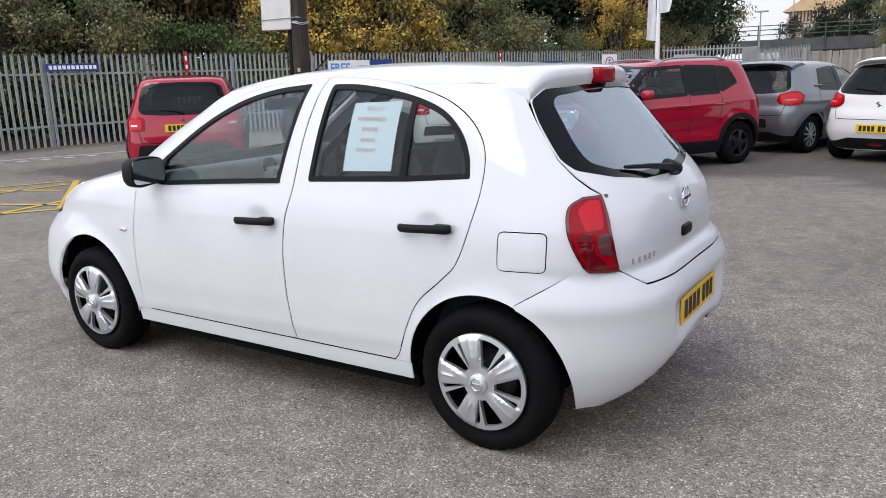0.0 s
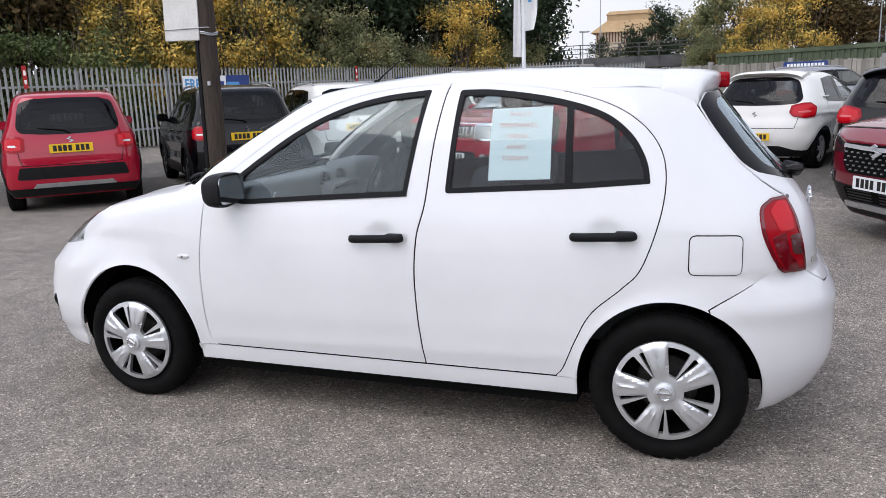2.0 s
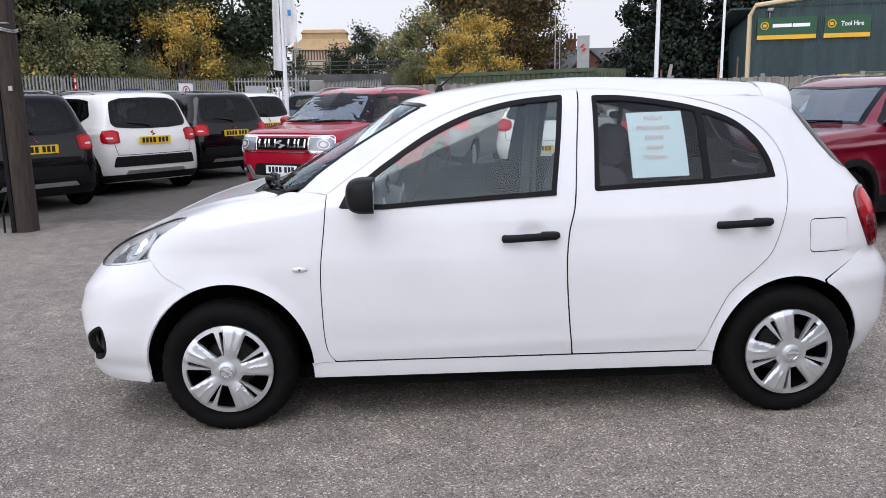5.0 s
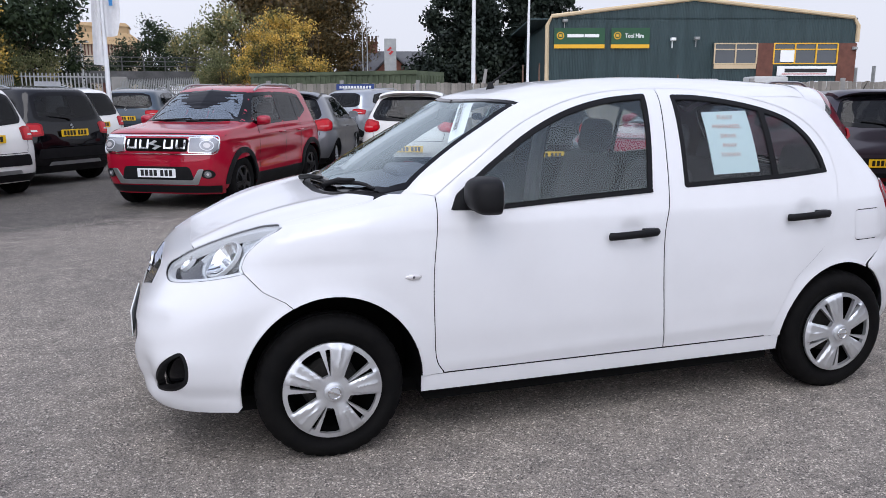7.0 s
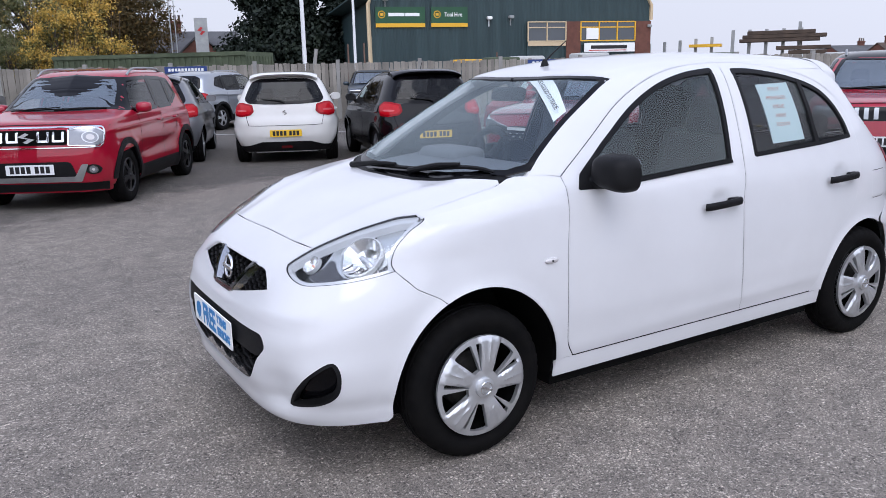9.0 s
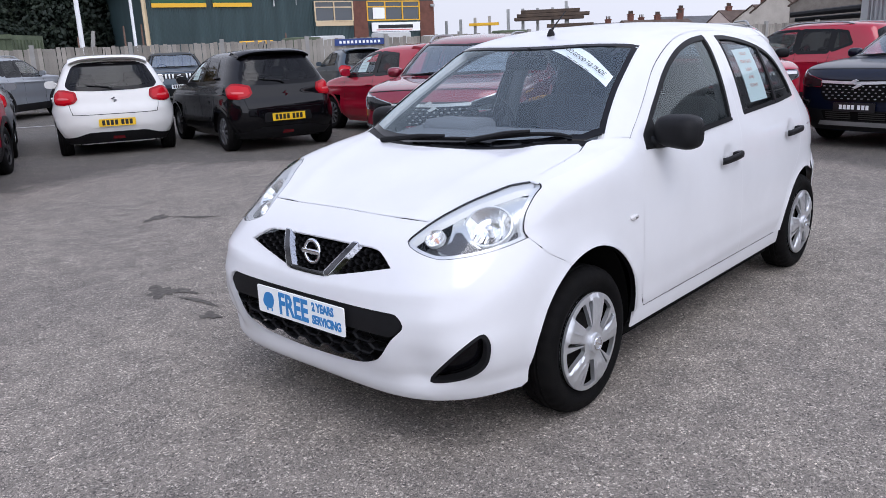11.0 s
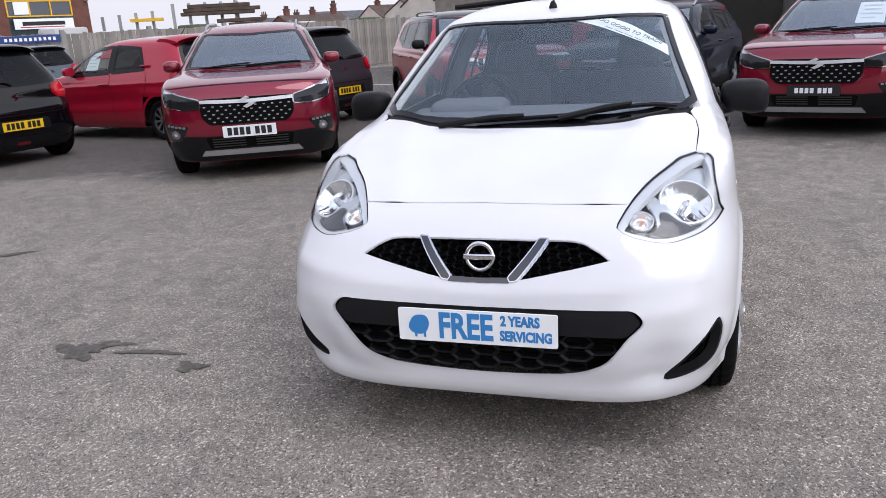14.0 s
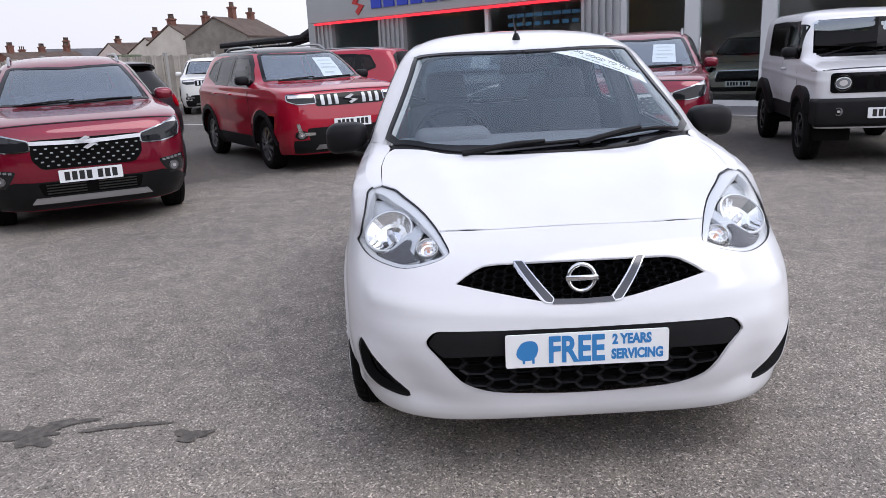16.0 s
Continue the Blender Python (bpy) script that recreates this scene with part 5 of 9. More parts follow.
CHIPS = (0.080, 0.072, 0.064), (0.226, 0.203, 0.180), (0.53, 0.48, 0.425), 0.25
TARMAC = tarmac("tarmac", *CHIPS)
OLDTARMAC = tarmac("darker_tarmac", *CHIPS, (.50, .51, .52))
OIL = cloudy("oil_stain", (0.036, 0.032, 0.028), (0.150, 0.134, 0.116), 26, 0.8, 0.6, 190)
YELLOWLINE = cloudy("yellow_road_paint", (0.50, 0.33, 0.04), (0.62, 0.44, 0.09), 8, 0.8, 0.2, 150)
WHITELINE = cloudy("white_road_paint", (0.42, 0.42, 0.41), (0.62, 0.62, 0.60), 7, 0.8, 0.2, 130)


def flat_sheet(name, outline, z, material, label="", kind="structure", category="", parent=None):
    bm = bmesh.new()
    bm.faces.new([bm.verts.new((x, y, z)) for x, y in outline])
    ob = part(name, bm, material, parent)
    if parent is None:
        tagged(ob, label, category, "", kind)
    return ob


bm = bmesh.new()
bmesh.ops.create_grid(bm, x_segments=8, y_segments=8, size=500)
tagged(part("ground", bm, TARMAC), "grey worn tarmac yard with pale stone chips", "ground", "", "structure")
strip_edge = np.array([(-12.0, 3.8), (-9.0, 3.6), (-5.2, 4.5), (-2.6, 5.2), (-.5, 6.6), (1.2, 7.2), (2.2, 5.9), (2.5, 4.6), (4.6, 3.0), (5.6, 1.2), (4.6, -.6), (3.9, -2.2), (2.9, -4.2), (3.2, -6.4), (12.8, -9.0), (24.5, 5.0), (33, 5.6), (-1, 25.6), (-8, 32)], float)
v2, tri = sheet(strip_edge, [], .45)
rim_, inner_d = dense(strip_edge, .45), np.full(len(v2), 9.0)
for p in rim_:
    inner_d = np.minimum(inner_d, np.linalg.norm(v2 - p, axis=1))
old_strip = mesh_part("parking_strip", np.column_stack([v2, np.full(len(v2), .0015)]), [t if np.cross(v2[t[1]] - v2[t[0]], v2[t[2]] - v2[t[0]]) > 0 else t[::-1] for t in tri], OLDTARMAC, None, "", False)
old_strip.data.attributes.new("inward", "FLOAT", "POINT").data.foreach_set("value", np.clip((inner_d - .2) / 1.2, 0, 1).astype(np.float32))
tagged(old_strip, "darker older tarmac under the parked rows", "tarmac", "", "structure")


def blot(name, x, y, rx, ry, turn, seed, label):
    rng = random.Random(seed)
    pts = []
    for k in range(26):
        a = k * math.tau / 26
        r = 1 + .28 * math.sin(3 * a + seed) + .16 * math.sin(7 * a + 2 * seed) + rng.uniform(-.16, .16)
        px_, py_ = rx * r * math.cos(a), ry * r * math.sin(a)
        pts.append((x + px_ * math.cos(turn) - py_ * math.sin(turn), y + px_ * math.sin(turn) + py_ * math.cos(turn)))
    flat_sheet(name, curve(pts, 2, True), .0035 + .0002 * seed, OIL, label, "structure", "oil stain")


blot("oil_stain", -1.46, 2.13, .13, .085, 1.3, 1, "dark oil stain soaked into tarmac")
blot("oil_stain", -1.37, 2.02, .09, .035, -1.3, 2, "dark oil smear on tarmac")
blot("oil_stain", -1.42, 1.76, .17, .022, -1.45, 3, "thin dark oil streak on tarmac")
blot("oil_stain", -1.53, 1.47, .07, .045, 1.6, 4, "small dark oil spot on tarmac")
blot("oil_stain", -.33, 4.27, .15, .07, .4, 5, "dark oil stain soaked into tarmac")
blot("oil_stain", -.10, 4.0, .20, .03, -1.0, 6, "thin dark oil streak on tarmac")


def line_mark(name, pts, width, material, parent):
    bm = bmesh.new()
    for (x0, y0), (x1, y1) in zip(pts, pts[1:]):
        d = Vector((x1 - x0, y1 - y0, 0)).normalized()
        nn = Vector((-d.y, d.x, 0)) * width / 2
        a, b = Vector((x0, y0, .0085)), Vector((x1, y1, .0085))
        bm.faces.new([bm.verts.new(p) for p in (a + nn, b + nn, b - nn, a - nn)])
    return part(name, bm, material, parent)


hatch = empty("yellow_hatching", None, "worn yellow hatched road marking on tarmac", "road marking", "", "structure")
for a, b in (((-11.2, -.8), (-8.88, 3.87)), ((-8.9, .0), (-8.56, 3.51)), ((-11.0, 1.97), (-7.94, 3.06)), ((-9.2, 1.27), (-6.67, 2.26)),
             ((-6.5, .4), (-6.94, 2.44)), ((-8.4, -.85), (-6.33, 2.04)), ((-8.88, 3.87), (-6.33, 2.04))):
    line_mark("marking_line", [a, b], .09, YELLOWLINE, hatch)
lines = empty("white_bay_lines", None, "worn white painted parking lines on tarmac", "road marking", "", "structure")
line_mark("marking_line", [(-14.6, 3.2), (-13.6, 5.8), (-12.2, 9.0)], .12, WHITELINE, lines)
for k in range(5):
    line_mark("marking_dash", [(-13.5 + k * .16, 5.0 + k * .42), (-13.25 + k * .16, 4.95 + k * .42)], .16, WHITELINE, lines)
for k in range(7):
    a = Vector((-.2 + k * 2.35, 12.6 - k * 1.25))
    line_mark("marking_line", [tuple(a), tuple(a + Vector((2.3, 4.4)))], .09, WHITELINE, lines)
line_mark("marking_line", [(1.2, 17.6), (16, 9.8)], .09, WHITELINE, lines)


# ---- fences ----
GALV = cloudy("galvanised_steel", (0.27, 0.28, 0.28), (0.40, 0.41, 0.40), 3, 0.55, 0.1, 60, 0.35)
WEATHERED = cloudy("weathered_timber", (0.20, 0.185, 0.16), (0.36, 0.33, 0.29), 1.5, 0.9, 0.4, 40)
OBJVAR = WEATHERED.node_tree.nodes.new("ShaderNodeObjectInfo")
hsv = WEATHERED.node_tree.nodes.new("ShaderNodeHueSaturation")
old = bsdf(WEATHERED).inputs["Base Color"].links[0].from_socket
vr = node(WEATHERED, "ShaderNodeMapRange", To_Min=0.72, To_Max=1.18)
join_(WEATHERED, OBJVAR.outputs["Random"], vr.inputs["Value"])
join_(WEATHERED, vr.outputs[0], hsv.inputs["Value"])
join_(WEATHERED, old, hsv.inputs["Color"])
join_(WEATHERED, hsv.outputs[0], bsdf(WEATHERED).inputs["Base Color"])
CONCRETE = cloudy("old_concrete", (0.24, 0.235, 0.22), (0.36, 0.35, 0.33), 2, 0.9, 0.4, 50)
BRICK = cloudy("red_brick", (0.105, 0.046, 0.036), (0.18, 0.08, 0.058), 3, 0.9, 0.3, 40)


def pale_mesh(h):
    """One fence pale: folded steel with a three-pronged top."""
    me = bpy.data.meshes.new("pale")
    prof = [(-.034, .0), (-.016, -.018), (0, -.006), (.016, -.018), (.034, 0)]
    vs = [(x, y, .06) for x, y in prof]
    tops = [h - .02, h - .09, h, h - .09, h - .02]
    vs += [(x, y, h - .12) for x, y in prof] + [(x * 1.25, y - (.03 if abs(x) > .02 else 0), z) for (x, y), z in zip(prof, tops)]
    fs = [(i + 5 * r, i + 1 + 5 * r, i + 6 + 5 * r, i + 5 + 5 * r) for r in range(2) for i in range(4)]
    n = len(vs)
    vs += [(x, y + .004, z) for x, y, z in vs]
    fs += [tuple(i + n for i in f[::-1]) for f in fs]
    me.from_pydata(vs, [], fs)
    me.materials.append(GALV)
    return me


PALE_LATER = []


def palisade(points, h, label):
    fence = empty("palisade_fence", None, label, "fence", "", "structure")
    for (x0, y0), (x1, y1) in zip(points, points[1:]):
        a, b = Vector((x0, y0, 0)), Vector((x1, y1, 0))
        d = (b - a)
        ang = math.atan2(d.y, d.x)
        ln = d.length
        for z in (.55, h - .5):
            bm = bmesh.new()
            box(bm, 0, ln, .0, .05, z - .025, z + .025, pose(x0, y0, 0, 0, 0, math.degrees(ang)) @ Matrix.Translation((0, .01, 0)))
            part("rail", bm, GALV, fence)
        n = max(1, round(ln / 2.75))
        for k in range(n):
            bm = bmesh.new()
            box(bm, -.05, .05, .06, .12, 0, h - .12, pose(*(a + d * k / n), 0, 0, math.degrees(ang)))
            part("post", bm, GALV, fence)
        m = int(ln / .152)
        PALE_LATER.extend((fence, h, pose(*(a + d * (k + .5) / m), 0, 0, math.degrees(ang))) for k in range(m))
    return fence


palisade([(-17.6, -4.0), (-16.4, 3.0), (-15.5, 7.5), (-14.5, 12.5), (-13.2, 18.0), (-11.0, 25.0), (-8.6, 32.4)], 2.28, "tall galvanised steel palisade fence with pointed pales")
palisade([(-5.0, 33.2), (-1.4, 26.3)], 2.1, "short run of galvanised palisade fence beside a gate")
gate = empty("steel_gate", pose(-8.4, 32.5, 0, 0, 0, 12), "closed steel palisade gate with pale sheet panels", "gate")
for k in range(22):
    bm = bmesh.new()
    box(bm, .05 + k * .152, .10 + k * .152, -.01, .01, .08, 2.35)
    part("bar", bm, GALV, gate)
for z in (.2, 1.2, 2.2):
    bm = bmesh.new()
    box(bm, 0, 3.4, .012, .05, z - .03, z + .03)
    part("rail", bm, GALV, gate)
bm = bmesh.new()
box(bm, .5, 1.5, -.03, -.012, .9, 2.0)
part("sheet_panel", bm, STEEL, gate, "dented pale metal sheet")
bm = bmesh.new()
box(bm, -4.9, -4.3, 32.3, 32.9, 0, 2.2, None, .02, 1)
tagged(part("gate_pillar", bm, CONCRETE), "square weathered concrete gate pillar", "pillar")


def flat_sign(name, x, y, z, w, h, face, material, label, bars=(), category="sign", thick=.01):
    """A flat board; bars: (x, y, w, h, material) plain marks on it."""
    s = empty(name, pose(x, y, z, 0, 0, 0), label, category)
    m = pose(0, 0, 0, 90, 0, face + 90)
    bm = bmesh.new()
    box(bm, -w / 2, w / 2, -h / 2, h / 2, -thick, 0, m)
    part("board", bm, material, s)
    for bx, by, bw, bh, bm_ in bars:
        bm = bmesh.new()
        box(bm, bx - bw / 2, bx + bw / 2, by - bh / 2, by + bh / 2, .001, .003, m)
        part("mark", bm, bm_, s)
    return s, m


MARKRED = mat_base("sign_red", (0.45, 0.02, 0.02), 0.5)
BANNERBLUE = mat_base("banner_blue", (0.10, 0.32, 0.62), 0.5)
web_bars = [(-.52 + .105 * k, 0, .075, .09, PAPER) for k in range(11)]
flat_sign("web_banner", -15.30, 8.1, 1.93, 1.27, .18, -11, DEEPBLUE, "narrow blue banner with a row of pale bars on fence", web_bars)
flat_sign("web_banner", -10.70, 25.7, 1.74, 1.25, .22, -18, DEEPBLUE, "narrow blue banner with a row of pale bars on fence", web_bars)
s, m = flat_sign("advert_banner", -13.49, 16.43, 1.68, 1.66, .66, -13, PAPER, "white banner with blue free servicing lettering on fence",
                 [(.55, -.02, .36, .36, DEEPBLUE), (-.37, -.22, .75, .06, BANNERBLUE)])
text_part("lettering", "FREE", .40, m @ Matrix.Translation((-.38, .08, .004)), BANNERBLUE, s, "bold blue word", .001, .76, bold=.01)
s, m = flat_sign("advert_banner", -13.18, 17.68, 1.72, .94, .60, -14, DEEPBLUE, "dark blue banner with plain pale marks on fence", [(-.2, .05, .5, .1, BANNERBLUE), (.2, -.1, .5, .05, PAPER)])
s, m = flat_sign("speed_sign", -9.60, 29.06, 1.72, 1.0, .72, -18, PAPER, "white square sign with a red ringed five", [])
bm = bmesh.new()
tube(bm, [m @ Vector((.25 * math.cos(a), .25 * math.sin(a), .004)) for a in np.linspace(0, math.tau, 24, endpoint=False)], .022, 6, True)
part("ring", bm, MARKRED, s)
text_part("lettering", "5", .38, m @ Matrix.Translation((0, 0, .006)), INK, s, "", .001, bold=.01)
for x, y, f in ((-14.75, 11.01, -12), (-11.60, 22.92, -17)):
    flat_sign("marker_flag", x + .05, y, 2.02, .11, .55, f, MARKRED, "small red and white marker strip on fence", [(0, .1, .06, .12, PAPER), (0, -.12, .06, .1, PAPER)])


# timber fence
TIMBER_A, TIMBER_B = Vector((-1.5, 25.9, 0)), Vector((35.5, 6.4, 0))
timber = empty("timber_fence", None, "weathered grey close-boarded timber fence", "fence", "", "structure")
td = (TIMBER_B - TIMBER_A)
tl_, ta = td.length, math.degrees(math.atan2(td.y, td.x))
for z in (.4, 1.0, 1.55):
    bm = bmesh.new()
    box(bm, 0, tl_, .02, .07, z - .04, z + .04, pose(*TIMBER_A, 0, 0, ta))
    part("rail", bm, WEATHERED, timber)
for k in range(int(tl_ / 2.7) + 1):
    bm = bmesh.new()
    box(bm, -.06, .06, -.03, .10, 0, 1.92, pose(*(TIMBER_A + td.normalized() * 2.7 * k), 0, 0, ta))
    part("post", bm, CONCRETE, timber)
for s_, ln in ((5.9, 1.35), (17.95, 1.7), (18.1 - 12.1 - 1.1 + 9.0, .0)):
    if ln:
        p = TIMBER_A + td.normalized() * s_
        flat_sign("web_banner", p.x - .03, p.y - .06, 1.69, ln, .21, ta - 90, DEEPBLUE, "narrow blue banner with pale bars on timber fence", [(q[0] * ln / 1.35, 0, .075, .09, PAPER) for q in web_bars])

# ---- the other parked cars ----
def loft(shell, levels, parent, layers, arches=(), form=None, cuts=(), inset=0.0):
    """A car's skin as rings stacked in height, with wheel arches and windows left open. layers: name, material, label and the heights between which it runs."""
    ns = 36
    rings = []
    arc = np.sin(np.linspace(0, math.pi / 2, 14))
    for z in levels:
        a, b, w, bf, br, pf, pr = (float(q) for q in shell.level(np.array(z)))
        ends = []
        for p in (pf, pr):
            u = arc ** (2 / p)
            u = np.concatenate([[0], u[1] * np.array([.25, .5, .75]), u[1:]])
            deep = np.maximum(0, 1 - u ** p) ** (1 / p)
            ends.append((np.concatenate([u[::-1], -u[1:]]), np.concatenate([deep[::-1], deep[1:]])))
        fx, fy = a + bf - bf * ends[0][1], w * ends[0][0]
        rx, ry = b - br + br * ends[1][1], w * ends[1][0]
        sx = np.linspace(a + bf, b - br, ns + 2)[1:-1]
        rings.append(np.vstack([np.stack([fx, fy], 1), np.stack([sx, np.full(ns, -w)], 1), np.stack([rx[::-1], ry[::-1]], 1), np.stack([sx[::-1], np.full(ns, w)], 1)]))
    n = len(rings[0])
    v = np.vstack([np.column_stack([r, np.full(n, z)]) for r, z in zip(rings, levels)])
    nrm = shell.normal(v)
    if form is not None:
        v = v + nrm * form(v)[:, None]
    v = v - nrm * inset
    out = np.ones(len(v), bool)
    for cx, cz, r in arches:
        side = np.abs(v[:, 1]) > .45
        d = np.hypot(v[:, 0] - cx, v[:, 2] - cz)
        snap = side & (np.abs(d - r) < .03) & (d > 1e-6)
        v[snap, 0] = cx + (v[snap, 0] - cx) * r / d[snap]
        v[snap, 2] = cz + (v[snap, 2] - cz) * r / d[snap]
        out &= ~(side & (d < r - .029) & ~snap)
    i, k = np.meshgrid(np.arange(len(levels) - 1), np.arange(n), indexing="ij")
    quads = np.stack([i * n + k, i * n + (k + 1) % n, (i + 1) * n + (k + 1) % n, (i + 1) * n + k], -1).reshape(-1, 4)
    fn = np.cross(v[quads[:, 2]] - v[quads[:, 0]], v[quads[:, 3]] - v[quads[:, 1]])
    if np.sum(fn * nrm[quads].mean(1)) < 0:
        quads, fn = quads[:, ::-1], -fn
    acc = np.zeros_like(v)
    for j in range(4):
        np.add.at(acc, quads[:, j], fn)
    nrm = acc / np.maximum(1e-12, np.linalg.norm(acc, axis=1))[:, None]
    nrm[-n:] = (0, 0, 1)
    keep = out[quads].all(1)
    for view, outline in cuts:
        if view == "side":
            hit = within(outline, v[:, [0, 2]]) & (np.abs(v[:, 1]) > .35)
        elif view == "top":
            hit = within(outline, v[:, :2]) & (v[:, 2] > .85)
        else:
            hit = within(outline, v[:, 1:]) & (v[:, 0] > .9 if view == "rear" else v[:, 0] < -.45)
        keep &= ~hit[quads].all(1)
    mid = v[quads].mean(1)[:, 2]
    made = []
    for name, material, label, lo, hi in layers:
        faces = [tuple(q) for q in quads[keep & (mid >= lo) & (mid < hi)]]
        if hi > levels[-1]:
            faces.append(tuple(range((len(levels) - 1) * n, len(levels) * n)))
        idx = np.unique(np.concatenate([np.array(f) for f in faces]))
        to = {int(q): j for j, q in enumerate(idx)}
        made.append(mesh_part(name, v[idx], [tuple(to[int(q)] for q in f) for f in faces], material, parent, label, True, nrm[idx]))
    return made


def make_levels(z0, cowl, z1):
    a = np.concatenate([np.arange(z0, cowl - .22, .035), np.arange(cowl - .22, cowl + .03, .010), np.arange(cowl + .03, z1 - .10, .022), z1 - .10 * np.linspace(1, 0.0, 16) ** 2.0])
    return sorted(set(np.round(a, 4)))[:-1] + [z1 - .0006]


mat_lampglass = mat_base("car_lamp_glass", (0.014, 0.015, 0.017), 0.05, 0.1, 0.4)
mat_bright = mat_base("bright_trim", (0.62, 0.63, 0.65), 0.3, 0.4)
mat_pinklens = mat_base("pale_red_lens", (0.60, 0.10, 0.11), 0.15, 0, 0.4)
mat_lampsilver = mat_base("silver_lamp_inside", (0.30, 0.31, 0.33), 0.2, 0.5, 0.7)
MODELS = {}
MODELS["city"] = dict(
    shell=Shell(nose=([.20, .35, .55, .75, .90, .98, 1.03, 1.07, 1.2, 1.4, 1.50, 1.55, 1.575], [-1.80, -1.87, -1.888, -1.875, -1.83, -1.70, -1.30, -1.04, -.82, -.50, -.28, .05, .5]),
                tail=([.20, .35, .6, .8, .95, 1.0, 1.2, 1.42, 1.50, 1.55, 1.575], [1.70, 1.79, 1.81, 1.79, 1.75, 1.73, 1.67, 1.58, 1.52, 1.25, .75]),
                half=([.20, .35, .6, .85, 1.0, 1.06, 1.2, 1.4, 1.5, 1.545, 1.57, 1.578], [.76, .82, .835, .825, .80, .775, .725, .66, .60, .50, .30, .0]),
                blend_f=([.2, .9, 1.05, 1.5], [.9, .8, .7, .7]), blend_r=([.2, 1.0, 1.5], [.7, .7, .6]),
                pow_f=([.2, .9, 1.05, 1.5], [5.5, 6.5, 5.0, 4.5]), pow_r=([.2, 1.0, 1.5], [6, 6, 5]), axis=(-1.1, 1.1)),
    hood_z=0.945, gate_z=0.62, cowl=1.05, axle=1.2175, r=.325, track=.735, rim=.20,
    side=[[(-.78, 1.08), (-.52, 1.33), (-.36, 1.435), (.20, 1.455), (.20, 1.05), (-.62, 1.03)], [(.26, 1.455), (.84, 1.44), (.84, 1.06), (.26, 1.05)], [(.89, 1.435), (1.10, 1.41), (1.23, 1.20), (.89, 1.08)]],
    screen=[(-.43, 0), (-.40, .35), (-.35, .53), (-.62, .60), (-.93, .655), (-1.02, .40), (-1.05, 0)],
    back=[(0, 1.455), (.40, 1.445), (.545, 1.40), (.60, 1.10), (.56, 1.045), (.3, 1.02), (0, 1.015)],
    head=[(.43, .725), (.43, .905), (.72, .91), (.775, .86), (.775, .75), (.71, .715)],
    tailp=[(.545, .80), (.535, .965), (.60, .99), (.735, .985), (.775, .90), (.775, .81), (.70, .785)],
    grille=[(-.42, .735), (.42, .735), (.42, .895), (-.42, .895)],
    low=[(-.50, .33), (.50, .33), (.44, .55), (-.44, .55)], seams=[[(-.66, 1.03), (-.68, .45)], [(.23, 1.45), (.23, .40)], [(.87, 1.05), (.83, .72), (.80, .40)]],
    handles=[(.09, .90), (.80, .90)], mirror=(-.60, 1.05), plate_f=(-1.905, .47), plate_r=(1.815, .825), rails=True, clad=.11, paper=None, skid=True)
MODELS["hatch"] = dict(
    shell=Shell(nose=([.18, .3, .5, .65, .75, .85, .92, .97, 1.1, 1.25, 1.38, 1.45, 1.487], [-1.93, -2.0, -2.02, -1.98, -1.90, -1.65, -1.35, -1.06, -.84, -.54, -.25, .05, .45]),
                tail=([.18, .3, .5, .65, .8, .95, 1.05, 1.3, 1.38, 1.45, 1.487], [1.66, 1.74, 1.79, 1.785, 1.74, 1.71, 1.67, 1.50, 1.44, 1.12, .6]),
                half=([.18, .3, .5, .7, .85, .95, 1.0, 1.2, 1.35, 1.42, 1.46, 1.489], [.76, .82, .862, .862, .85, .82, .795, .70, .62, .54, .40, .0]),
                blend_f=([.2, .75, .95, 1.5], [1.2, 1.1, .8, .8]), blend_r=([.2, .7, 1.0, 1.5], [.9, .9, .8, .7]),
                pow_f=([.2, .75, .95, 1.5], [4, 4, 5, 4.5]), pow_r=([.2, .7, 1.0, 1.5], [4.5, 4.5, 4.5, 4.5]), axis=(-1.1, 1.05)),
    hood_z=0.845, gate_z=0.63, cowl=.96, axle=1.225, r=.305, track=.745, rim=.205,
    side=[[(-.70, 1.0), (-.42, 1.22), (-.16, 1.345), (.20, 1.37), (.20, .985), (-.60, .955)], [(.26, 1.37), (.78, 1.33), (.93, 1.02), (.26, .985)]],
    screen=[(-.33, 0), (-.30, .35), (-.22, .51), (-.55, .58), (-.90, .66), (-1.0, .40), (-1.04, 0)],
    back=[(0, 1.375), (.40, 1.365), (.52, 1.32), (.635, 1.06), (.58, 1.005), (.3, .985), (0, .98)],
    head=[(.50, .66), (.46, .72), (.70, .83), (.76, .83), (.76, .70), (.62, .645)],
    tailp=[(.50, .86), (.52, .965), (.66, 1.0), (.735, 1.0), (.80, .93), (.80, .79), (.70, .775), (.56, .80)],
    grille=[(-.48, .44), (.48, .44), (.44, .68), (-.44, .68)],
    low=[(-.60, .24), (.60, .24), (.64, .33), (-.64, .33)], seams=[[(-.66, .98), (-.72, .40)], [(.23, 1.37), (.23, .33)], [(.96, 1.0), (.98, .80), (.80, .45)]],
    handles=[(.10, .83), (.94, 1.08)], mirror=(-.56, 1.0), plate_f=(-2.03, .40), plate_r=(1.795, .50), rails=False, clad=0, paper=None, skid=False)
